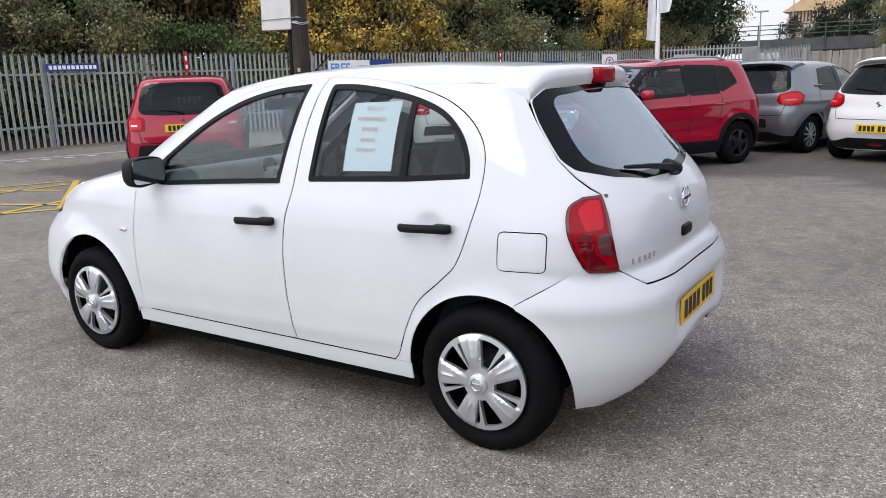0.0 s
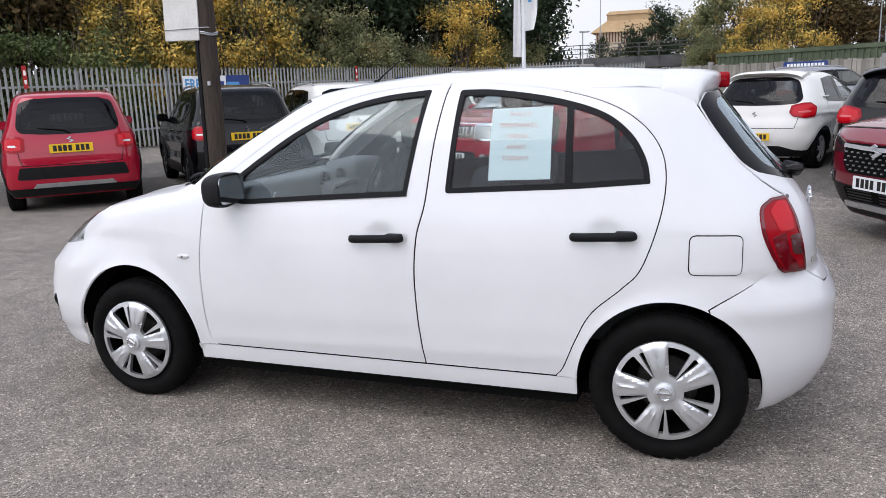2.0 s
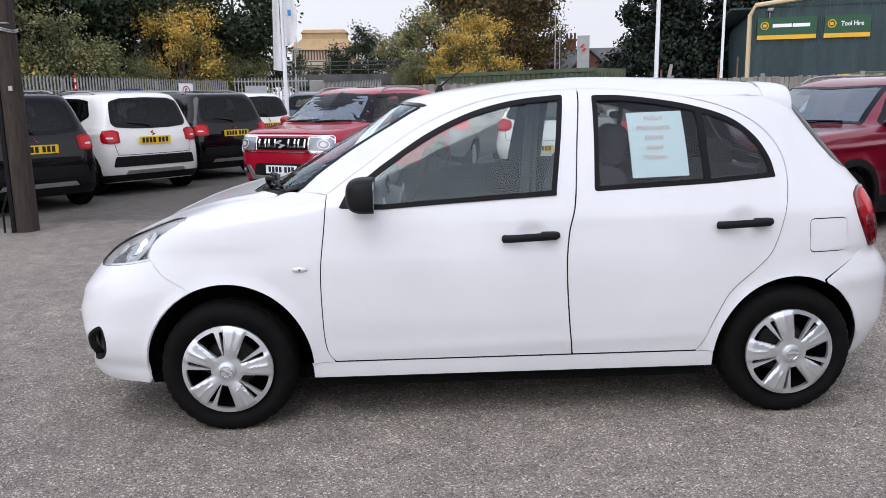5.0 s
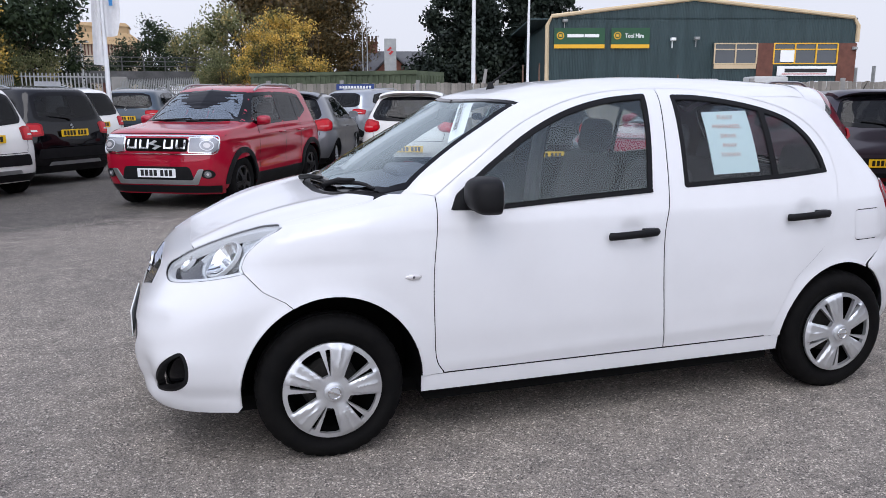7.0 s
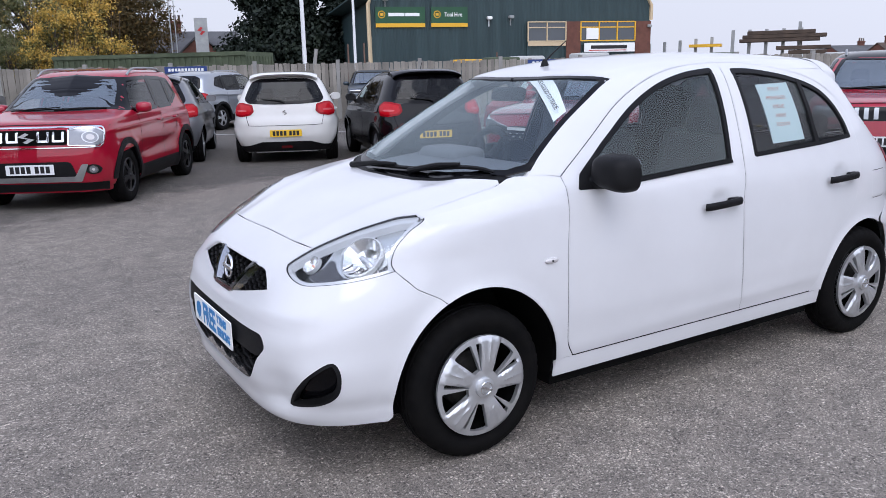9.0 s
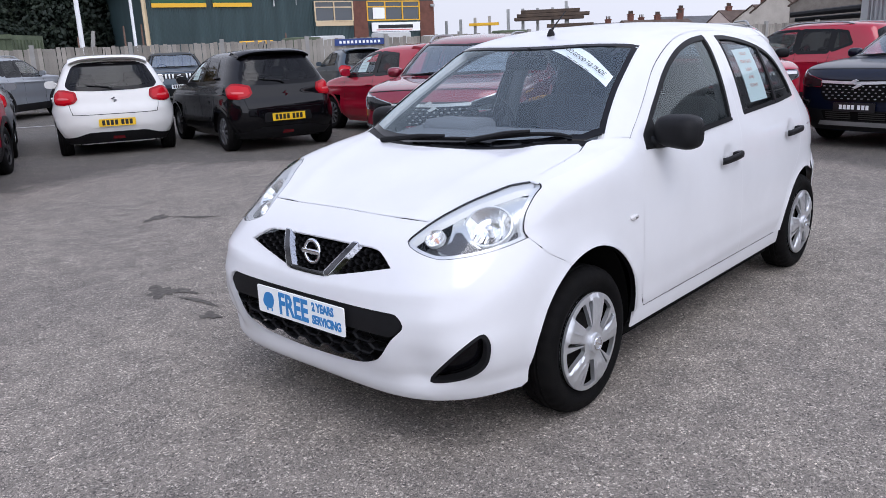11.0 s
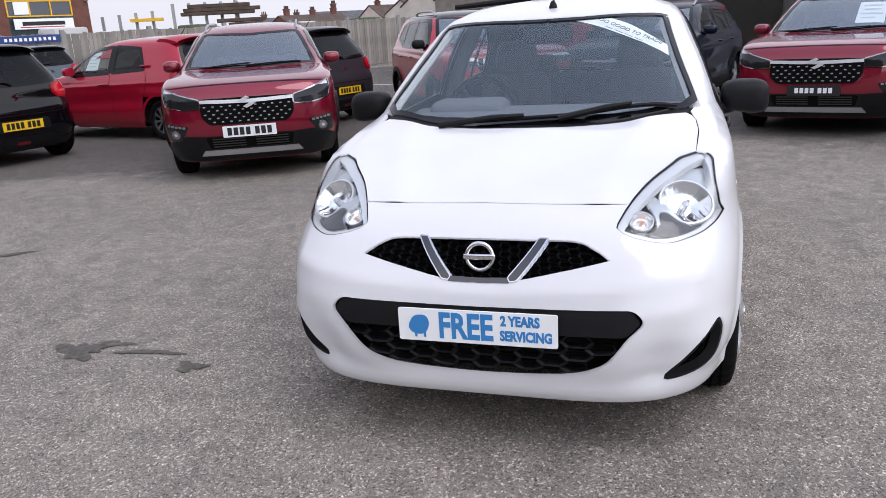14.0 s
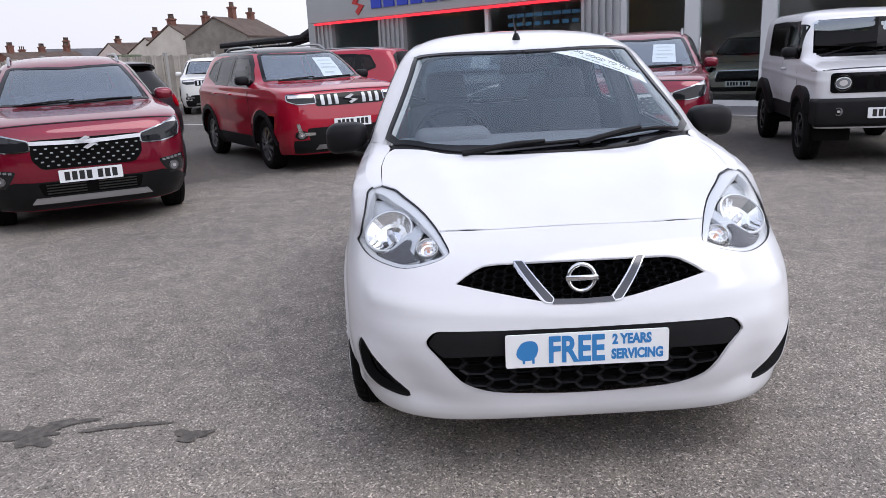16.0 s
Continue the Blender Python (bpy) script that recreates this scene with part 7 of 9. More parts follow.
    gr = rounded(P.from_front(M["grille"]), .03, 3)
    g = skin_part("grille", P.cut("front", gr, [], .04, .02, .007), CAVE if model in ("cross", "city") else GLOSS, car, "black grille")
    lo, hi = np.array(M["grille"]).min(0), np.array(M["grille"]).max(0)
    if model == "city":
        for k in range(5):
            yc = (k - 2) * .165
            if k == 2:
                continue
            u = rounded([(yc - .062, hi[1] - .02), (yc - .062, lo[1] + .03), (yc + .062, lo[1] + .03), (yc + .062, hi[1] - .02), (yc + .040, hi[1] - .02), (yc + .040, lo[1] + .052), (yc - .040, lo[1] + .052), (yc - .040, hi[1] - .02)], .01, 2)
            skin_part("chrome_slot", P.cut("front", P.from_front(u), [], .03, .012, .014), CHROME, g)
        shoe = P.from_front([(-.62, .52), (-.555, .52), (-.47, .385), (.47, .385), (.555, .52), (.62, .52), (.53, .330), (-.53, .330)])
        skin_part("silver_surround", P.cut("front", rounded(shoe, .01, 2), [], .04, .012, .014), STEEL, car, "silver lower bumper surround")
        rim_ = P.from_front([(-.76, .70), (.76, .70), (.78, .80), (.76, .925), (-.76, .925), (-.78, .80)])
        rim_ = rounded(rim_, .04, 3)
        skin_part("chrome_frame", P.cut("front", rim_, [shrink(rim_, .009)], .04, .01, .013), CHROME, g)
    elif model == "cross":
        bars = P.from_front([(-.45, .789), (-.2, .779), (0, .774), (.2, .779), (.45, .789), (.45, .820), (.2, .812), (0, .808), (-.2, .812), (-.45, .820)])
        skin_part("chrome_bar", P.cut("front", bars, [], .03, .012, .018), mat_bright, g, "bright silver bar")
        for k in range(5):
            for j in range(-5, 6):
                yy, zz = j * .082 + (k % 2) * .041, .605 + k * .037
                if abs(yy) < .42 - .6 * max(0, .67 - zz) and zz < .78:
                    bm = bmesh.new()
                    xb = one(S.bow(np.array(yy), np.array(zz)))
                    box(bm, xb - .022, xb - .005, yy - .012, yy + .012, zz - .006, zz + .006, None, .003, 1)
                    part("grille_stud", bm, STEEL, g)
    elif model == "suv":
        for j in (-4, -3, -2, 2, 3, 4):
            yy = j * .095
            bar = P.from_front([(yy - .022, .835), (yy + .022, .835), (yy + .022, .95), (yy - .022, .95)])
            skin_part("chrome_slot", P.cut("front", bar, [], .03, .012, .018), STEEL, g)
        for s in (1, -1):
            br = P.from_front(np.array([(s * .66, .47), (s * .70, .47), (s * .735, .62), (s * .70, .62), (s * .67, .51), (s * .52, .505), (s * .52, .475)]))
            skin_part("chrome_bracket", P.cut("front", br, [], .03, .012, .018), CHROME, car)
    elif model == "jeep":
        bm = bmesh.new()
        box(bm, -1.765, -1.43, -.775, .775, .43, .725, None, .045, 3)
        part("front_bumper", bm, PLASTIC, car, "deep black plastic front bumper", True)
        for j in range(-2, 3):
            yy = j * .12
            bar = P.from_front([(yy - .03, .81), (yy + .03, .81), (yy + .03, .96), (yy - .03, .96)])
            skin_part("grille_slot", P.cut("front", bar, [], .03, .01, .012), CAVE, g)
    else:
        rim_ = rounded(P.from_front(M["grille"]), .04, 3)
        skin_part("chrome_frame", P.cut("front", rim_, [shrink(rim_, .012)], .04, .01, .012), CHROME, g)
    if model in ("city", "cross", "suv"):
        bm = bmesh.new()
        xb = one(S.bow(np.array(0.), np.array((lo[1] + hi[1]) / 2)))
        zc = .785 if model == "cross" else (lo[1] + hi[1]) / 2
        prism(bm, [(-.09, .014), (0, .058), (.035, .042), (-.028, .010), (.09, -.014), (0, -.058), (-.035, -.042), (.028, -.010)], .012, upright_plate(xb - .034, 0, zc, 180))
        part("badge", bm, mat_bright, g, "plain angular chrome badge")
    bm = bmesh.new()
    zc = (M["back"][-1][1] * .45 + M["plate_r"][1] * .55) + (.02 if model == "city" else .12)
    xb = one(S.stern(np.array(0.), np.array(zc)))
    prism(bm, [(-.045, .01), (0, .04), (.016, .028), (-.012, .01), (.045, -.01), (0, -.04), (-.016, -.028), (.012, -.01)], .008, upright_plate(xb + .004, 0, zc, 0))
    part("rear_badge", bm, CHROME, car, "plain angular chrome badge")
    lw = rounded(P.from_front(M["low"]), .04, 3)
    skin_part("lower_grille", P.cut("front", lw, [], .04, .02, .009), PLASTIC, car, "black lower bumper")
    if M["clad"]:
        lw = np.array(M["low"])
        up_ = M["low"][0][1] + (.05 if model == "suv" else .03 if model == "cross" else -.02)
        band = P.from_front([(-.72, S.z0 + .02), (.72, S.z0 + .02), (.76, up_), (-.76, up_)])
        if model == "cross":
            band = P.from_front([(-.78, .212), (.78, .212), (.84, .37), (.62, .475), (.44, .465), (-.44, .465), (-.62, .475), (-.84, .37)])
        skin_part("front_cladding", P.cut("front", band, [], .05, .02, .006), PLASTIC, car)
        band = rounded(P.from_front([(-.78, S.z0 + .03), (.78, S.z0 + .03), (.80, S.z0 + .19), (.70, S.z0 + .27), (.68, S.z0 + .40), (-.68, S.z0 + .40), (-.70, S.z0 + .27), (-.80, S.z0 + .19)], True), .03, 3)
        if model == "city":
            band = rounded(P.from_front([(-.78, S.z0 + .02), (.78, S.z0 + .02), (.80, S.z0 + .12), (-.80, S.z0 + .12)], True), .02, 3)
            strip_ = rounded(P.from_front([(-.67, .44), (.67, .44), (.63, .595), (-.63, .595)], True), .025, 3)
            skin_part("bumper_panel", P.cut("rear", strip_, [], .05, .02, .008), PLASTIC, car, "black bumper panel")
        skin_part("rear_cladding", P.cut("rear", band, [], .05, .02, .010), PLASTIC, car, "black rear bumper cladding")
    if model == "cross":
        back_ = rounded(P.from_front([(-.40, .345), (.40, .345), (.43, .455), (-.43, .455)]), .015, 2)
        vent = skin_part("intake", P.cut("front", back_, [], .04, .006, .014), CAVE, car, "slatted black air intake")
        for k in range(4):
            zz = .360 + k * .025
            for y0_, y1_ in ((-.37, -.05), (.05, .37)):
                skin_part("slat", P.cut("front", P.from_front([(y0_, zz), (y1_, zz), (y1_, zz + .009), (y0_, zz + .009)]), [], .05, .008, .022), mat_drum, vent)
    if M["skid"]:
        for rear in ((True,) if model == "city" else (False, True)):
            zz = S.z0 + ((.07 if model != "cross" else .075) if not rear else .13 if model == "city" else .10)
            band = P.from_front([(-.50, zz), (.50, zz), (.46, zz + .05), (-.46, zz + .05)], rear)
            skin_part("skid_plate", P.cut("rear" if rear else "front", band, [], .04, .02, .018), mat_satin if model == "cross" else STEEL, car, "silver skid plate")
    if not M["rails"] and model == "hatch":
        bm = bmesh.new()
        prof = [(1.02, -.012), (1.12, .030), (1.30, .030), (1.50, .008), (1.53, -.006), (1.50, -.030), (1.36, -.045), (1.20, -.05)]
        vs, fs, ys = [], [], np.linspace(-.56, .56, 25)
        for yy in ys:
            q = abs(yy) / .56
            top_ = one(S.top(np.array(1.02), np.array(yy * .93)))
            vs += [(px_ - .10 * q ** 2.5 * (px_ - 1.02) / .46, yy, top_ + dz - .035 * q ** 3 * (px_ - 1.02) / .46) for px_, dz in prof]
        m_ = len(prof)
        for i in range(len(ys) - 1):
            fs += [(i * m_ + j, i * m_ + (j + 1) % m_, (i + 1) * m_ + (j + 1) % m_, (i + 1) * m_ + j) for j in range(m_)]
        fs += [tuple(range(m_)), tuple(range(len(vs) - 1, len(vs) - m_ - 1, -1))]
        sp = mesh_part("roof_spoiler", vs, fs, body_mat, car)
        sp.data.set_sharp_from_angle(angle=radians(40))
        low_ = rounded(P.from_front([(-.74, .20), (.74, .20), (.76, .30), (.60, .30), (.40, .36), (-.40, .36), (-.60, .30), (-.76, .30)], True), .02, 3)
        df = skin_part("rear_diffuser", P.cut("rear", low_, [], .05, .02, .008), PLASTIC, car, "black lower bumper panel")
        skin_part("fog_reflector", P.cut("rear", P.from_front([(-.09, .255), (.09, .255), (.08, .295), (-.08, .295)], True), [], .04, .01, .016), DARKRED, df, "red fog lamp")
        nest = rounded(P.from_front([(-.38, .43), (.38, .43), (.36, .57), (-.36, .57)], True), .03, 3)
        skin_part("plate_panel", P.cut("rear", nest, [], .05, .01, .004), PLASTIC if body_mat is not CREAM else body_mat, car)
        bm = bmesh.new()
        tube(bm, [(.95, 0, 1.465), (1.08, 0, 1.60)], [.008, .003], 6)
        part("aerial", bm, PLASTIC, car)
    number_plate(car, upright_plate(M["plate_r"][0] + .014, 0, M["plate_r"][1] + (0 if model == "city" else 0), 0), rear_plate)
    fp = number_plate(car, upright_plate(M["plate_f"][0] - .004, 0, M["plate_f"][1], 180), front_plate)
    bm = bmesh.new()
    box(bm, -ax - .3, ax + .4, -.55, .55, S.z0 - .01, S.z0 + .03)
    part("floor_pan", bm, CAVE, car)
    if paper:
        x0 = M["screen"][0][0]
        w = skin_part("price_sheet", P.cut("top", [(x0 - .10, -.17), (x0 - .10, -.45), (x0 - .50, -.47), (x0 - .50, -.17)], [], .05, .002, -.012), PAPER, car, "white price sheet behind the screen")
        for k, (ya, yb) in enumerate(((-.21, -.41), (-.23, -.40), (-.20, -.43), (-.22, -.36))):
            xa = x0 - .17 - .08 * k
            skin_part("print_bar", P.cut("top", [(xa, ya), (xa, yb), (xa - .022, yb), (xa - .022, ya)], [], .05, 0, -.008), FAINTINK, w)
    if side_paper:
        w = skin_part("price_sheet", P.cut("side", [(-.34, 1.045), (-.08, 1.045), (-.06, 1.31), (-.28, 1.285)], [], .05, .002, -.012, -1), AQUA, car, "pale price sheet behind a door glass")
        for k in range(4):
            zk = 1.09 + .05 * k
            skin_part("print_bar", P.cut("side", [(-.28, zk), (-.12, zk), (-.12, zk + .014), (-.28, zk + .014)], [], .05, 0, -.008, -1), FAINTINK, w)
    return car


def mid_of(front_x, front_y, head, ax):
    """The middle of the wheelbase from the middle of the front axle."""
    return (front_x - ax * math.cos(radians(head)), front_y - ax * math.sin(radians(head)), head)


def mid_rear(rear_x, rear_y, head, ax):
    return (rear_x + ax * math.cos(radians(head)), rear_y + ax * math.sin(radians(head)), head)


parked_car("city", mid_rear(-7.05, 4.65, 136, 1.2175), RED, "red compact crossover with black cladding near a palisade fence", "five", DARKALLOY)
parked_car("city", mid_rear(-5.63, 6.58, 137, 1.2175), BLACK, "black compact crossover with silver roof rails near a fence", "five", DARKALLOY)
parked_car("city", mid_rear(-4.80, 8.65, 137, 1.2175), CREAM, "white compact crossover with black bumper cladding near a fence", "five", DARKALLOY)
parked_car("city", mid_rear(-3.99, 10.65, 138, 1.2175), BLACK, "black compact crossover with dark windows near a fence", "five", DARKALLOY)
parked_car("city", mid_rear(-4.0, 14.3, 140, 1.2175), CREAM, "white compact crossover half hidden behind a black one", "five", DARKALLOY)
parked_car("city", mid_of(-1.83, 7.15, 240.7, 1.2175), RED, "bright red compact crossover with chrome grille slots", "five", DARKALLOY)
parked_car("hatch", mid_rear(.03, 10.97, 70, 1.225), GREY, "silver-grey hatchback with bright alloy wheels", "ten", ALLOY)
parked_car("hatch", mid_rear(2.04, 9.81, 67, 1.225), CREAM, "white hatchback with red tail lamps and yellow plate", "twin", ALLOY)
parked_car("hatch", mid_rear(3.65, 7.82, 75, 1.225), BLACK, "glossy black hatchback with two-tone alloy wheels", "ten", TWOTONE, side_paper=True)
parked_car("hatch", mid_rear(6.25, 6.5, 80, 1.225), RED, "red hatchback with dark alloy wheels and a price sheet", "ten", TWOTONE, side_paper=True)
parked_car("cross", mid_of(3.37, 3.91, 206.5, 1.30), DEEP, "dark metallic red crossover with a studded black grille", "five", ALLOY)
parked_car("hatch", mid_rear(7.4, 5.0, 72, 1.225), BROWN, "graphite grey hatchback behind a red crossover", "five", TWOTONE)
parked_car("suv", mid_of(6.48, 1.93, 211, 1.25), RED, "red crossover with a black roof and price sheet", "ten", TWOTONE, GLOSS, paper=True)
parked_car("cross", mid_of(5.72, -2.18, 162, 1.30), DEEP, "dark red crossover with a price sheet outside the showroom", "five", ALLOY, paper=True, front_plate=INK)
parked_car("cross", mid_of(7.6, .1, 165, 1.30), NAVY, "navy blue crossover with a price sheet in its windscreen", "five", ALLOY, paper=True, front_plate=INK)
parked_car("jeep", mid_of(4.45, -4.55, 167, 1.125), WHITE, "white boxy off-roader with black wheel arches", "five", DARKALLOY)

# ---- poles ----
POLEWOOD = cloudy("tarred_pole_wood", (0.022, 0.017, 0.014), (0.065, 0.05, 0.04), 4, 0.85, 0.5, 50)
POLEWOOD.node_tree.nodes["Mapping"].inputs["Scale"].default_value = (9, 9, 1)
tp = empty("telegraph_pole", pose(-4.75, 4.77, 0, 0, .4, 0), "dark weathered timber telegraph pole with strapped cable guard", "pole")
bm = bmesh.new()
tube(bm, [(0, 0, -.1), (0, 0, .6), (0, 0, 2.0), (0, 0, 4.0), (0, 0, 7.5)], [.125, .12, .113, .105, .09], 20)
part("shaft", bm, POLEWOOD, tp, "", True, 60)
bm = bmesh.new()
tube(bm, [(-.10, -.09, 0), (-.10, -.085, 1.2), (-.09, -.08, 2.6), (-.08, -.07, 5)], .03, 8)
part("cable_guard", bm, PLASTIC, tp, "black cable guard")
bm = bmesh.new()
tube(bm, [(-.20, -.10, .0), (-.19, -.11, .25), (-.13, -.10, .42)], .012, 6)
part("loose_cable", bm, PLASTIC, tp)
for z in (2.17, 2.19):
    bm = bmesh.new()
    tube(bm, [(.128 * math.cos(a), .128 * math.sin(a), z + .012 * math.sin(3 * a)) for a in np.linspace(0, math.tau, 24, endpoint=False)], .008, 6, True)
    part("strap", bm, STEEL, tp, "pale wire strap")
bm = bmesh.new()
box(bm, .03, .07, -.122, -.108, 1.55, 1.60)
part("number_tag", bm, STEEL, tp)
board = empty("strapped_board", pose(-4.941, 4.591, 2.5, 0, 0, 20), "white weathered board strapped to a timber pole", "board")
bm = bmesh.new()
box(bm, -.22, .20, -.025, .02, -.40, .62, None, .006, 1)
for v in bm.verts:
    v.co.x += .03 * v.co.z
part("panel", bm, cloudy("dirty_white_board", (0.55, 0.54, 0.50), (0.74, 0.73, 0.70), 5, 0.7, 0.1, 40), board)
bm = bmesh.new()
tube(bm, [(-.23, -.03, -.27), (0, -.034, -.26), (.22, -.03, -.25), (.30, -.02, -.25), (.365, .10, -.25), (.30, .215, -.25)], .007, 6)
part("strap", bm, STEEL, board)

fp = empty("flagpole", pose(-3.55, 16.4, 0), "white flagpole with limp white banners", "flagpole")
bm = bmesh.new()
tube(bm, [(0, 0, 0), (0, 0, 3), (0, 0, 7.5)], [.06, .05, .04], 12)
part("pole", bm, PLATEWHITE, fp, "", True)
CLOTH = cloudy("white_flag_cloth", (0.62, 0.62, 0.62), (0.76, 0.76, 0.76), 6, 0.9, 0.1, 50)
for k, (w, z0, z1) in enumerate(((.22, 2.1, 5.6), (.34, 2.75, 4.6))):
    vs, fs = [], []
    for i in range(15):
        for j in range(9):
            f, g = i / 14, j / 8
            z = z0 + (z1 - z0) * f
            ww = w * (1 - .55 * f if k == 0 else math.sin(math.pi * (.25 + .7 * f)))
            vs.append(((-1 if k == 0 else 1) * (.05 + ww * g), -.06 * math.sin(g * 7 + k + f * 2) - .02, z - .12 * g + .15 * (1 - f) * g))
    for i in range(14):
        for j in range(8):
            a = i * 9 + j
            fs.append((a, a + 1, a + 10, a + 9))
    mesh_part("banner", vs, fs, CLOTH, fp, "limp white cloth banner")
bm = bmesh.new()
box(bm, .16, .24, -.09, -.085, 3.45, 3.6)
part("printed_mark", bm, BLUEINK, fp)


def mast(name, x, y, h, r, mat, label, lean=0, lamp=False):
    m = empty(name, pose(x, y, 0, 0, lean, 0), label, "post", "tall posts behind the fence")
    bm = bmesh.new()
    tube(bm, [(0, 0, 0), (0, 0, h * .6), (0, 0, h)], [r, r * .8, r * .6], 10)
    part("shaft", bm, mat, m, "", True)
    if lamp:
        bm = bmesh.new()
        box(bm, -.25, .5, -.1, .1, h - .02, h + .1, None, .03, 2)
        part("lantern", bm, GALV, m)
    return m


mast("lamp_post", 9.98, 28.45, 9, .10, PLATEWHITE, "tall slim white lamp post")
mast("lamp_post", 15.0, 34.0, 9, .08, PLATEWHITE, "tall slim white lamp post")
mast("lamp_post", -8.74, 55.7, 5.0, .07, GALV, "grey street lamp beside trees", 0, True)
mast("radio_mast", 10.76, 55.0, 7.8, .05, GALV, "thin grey radio mast")
mast("radio_mast", 11.15, 55.2, 6.8, .05, GALV, "thin grey radio mast")
mast("radio_mast", -21.5, 150, 17.6, .12, GALV, "thin grey mast beside a pavilion")
for x, y, h in ((17.5, 38, 3.2), (16.3, 37.6, 3.1), (25.8, 36.5, 2.6), (11.2, 31.5, 2.4)):
    mast("scaffold_post", x, y, h, .07, cloudy("rusty_steel", (.10, .06, .045), (.2, .13, .1), 4, .9), "short rusty steel post behind the fence")
b = mast("leaning_board", 10.6, 29.6, 2.6, .12, CONCRETE, "leaning pale plank behind the fence", 9)

# ---- container, bridge, pavilion ----
GREENPAINT = cloudy("faded_green_paint", (0.05, 0.065, 0.040), (0.12, 0.145, 0.09), 1.5, 0.8, 0.2, 30)
DARKSTEEL = cloudy("dark_girder_steel", (0.05, 0.05, 0.05), (0.12, 0.12, 0.12), 1.5, 0.8, 0.2, 20)
PALEWALL = cloudy("buff_panels", (0.40, 0.33, 0.24), (0.52, 0.45, 0.34), 1, 0.8, 0, 10)
TANROOF = cloudy("tan_roof", (0.33, 0.22, 0.11), (0.42, 0.30, 0.17), .6, 0.8, 0.2, 8)
ca, cb = Vector((1.0, 34.6, 0)), Vector((7.3, 28.0, 0))
cd = cb - ca
cont = empty("green_container", pose(*ca, 0, 0, math.degrees(math.atan2(cd.y, cd.x))), "faded green corrugated steel container behind the fence", "container")
bm = bmesh.new()
L_ = cd.length
box(bm, 0, L_, 0, 2.4, 0, 2.42)
part("box", bm, GREENPAINT, cont)
for k in range(int(L_ / .28)):
    bm = bmesh.new()
    box(bm, .1 + k * .28, .22 + k * .28, -.04, .0, .15, 2.25)
    part("rib", bm, GREENPAINT, cont)
for z in (.08, 2.36):
    bm = bmesh.new()
    box(bm, -.02, L_ + .02, -.06, .02, z - .08, z + .08)
    part("frame_rail", bm, GREENPAINT, cont)
for k in range(9):
    bm = bmesh.new()
    box(bm, L_, L_ + .04, .1 + k * .26, .22 + k * .26, .15, 2.25)
    part("end_rib", bm, GREENPAINT, cont)

br = empty("railway_bridge", pose(-32, 58.5, 0, 0, 0, 1), "dark steel railway bridge with open railings", "bridge")
bm = bmesh.new()
box(bm, 0, 38, 0, 5, 2.35, 3.2)
part("deck", bm, DARKSTEEL, br)
for z in (3.55, 3.9, 4.2):
    bm = bmesh.new()
    box(bm, 0, 38, -.05, .0, z - .03, z + .03)
    part("handrail", bm, DARKSTEEL, br)
for k in range(26):
    bm = bmesh.new()
    box(bm, k * 1.5, k * 1.5 + .08, -.08, 0, 2.3, 4.25)
    part("stanchion", bm, DARKSTEEL, br)
for x in (4, 14, 24, 31, 36.5):
    bm = bmesh.new()
    box(bm, x, x + 1.4, .3, 4.5, 0, 2.35)
    part("pier", bm, BRICK, br)

pv = empty("pavilion", pose(-17.2, 160, 0, 0, 0, 2) @ Matrix.Diagonal((.74, .74, .98, 1)), "distant buff pavilion with a stepped tan roof", "building")
bm = bmesh.new()
box(bm, -9, 9, 0, 14, 0, 11.2)
part("wall", bm, PALEWALL, pv)
for k in range(22):
    bm = bmesh.new()
    box(bm, -8.6 + k * .8, -8.3 + k * .8, -.2, 0, 9.2, 11.2)
    part("pilaster", bm, BRICK, pv)
for a, b, w0, w1, m_ in ((11.2, 13.6, 10.4, 6.2, TANROOF), (13.6, 14.8, 6.2, 6.2, TANROOF), (14.8, 15.5, 6.6, 5.6, TANROOF)):
    bm = bmesh.new()
    lo = [bm.verts.new((sx * w0, 7 + sy * w0 * .75, a)) for sx, sy in ((-1, -1), (1, -1), (1, 1), (-1, 1))]
    hi = [bm.verts.new((sx * w1, 7 + sy * w1 * .75, b)) for sx, sy in ((-1, -1), (1, -1), (1, 1), (-1, 1))]
    for i in range(4):
        bm.faces.new((lo[i], lo[(i + 1) % 4], hi[(i + 1) % 4], hi[i]))
    bm.faces.new(hi)
    part("roof_tier", bm, m_, pv)

# ---- green warehouse ----
GREENCLAD = mat_base("dark_green_cladding", (0.018, 0.045, 0.048), 0.55)
cv = coords(GREENCLAD, (1, 1, 1))
wv = node(GREENCLAD, "ShaderNodeTexWave", Scale=3.2)
wv.wave_profile = "SIN"
join_(GREENCLAD, cv, wv.inputs["Vector"])
stain = noisy(GREENCLAD, .8, 5, coords(GREENCLAD, (2.5, 1, .25)))
join_(GREENCLAD, ramp(GREENCLAD, stain, [(.3, (.012, .032, .036)), (.75, (.032, .062, .066))]), bsdf(GREENCLAD).inputs["Base Color"])
bump(GREENCLAD, wv.outputs["Fac"], .5, .04)
CREAMTRIM = cloudy("cream_trim", (0.55, 0.42, 0.26), (0.62, 0.50, 0.33), 1, 0.7, 0, 20)
SIGNGREEN = mat_base("sign_green", (0.012, 0.075, 0.03), 0.5)
SIGNGOLD = mat_base("sign_gold", (0.75, 0.42, 0.02), 0.5)
WINDOWBLUE = mat_base("office_glass", (0.05, 0.06, 0.07), 0.08, 0, 0.6)
wa, wb = Vector((18.3, 41.2, 0)), Vector((37.4, 35.1, 0))
wd = wb - wa
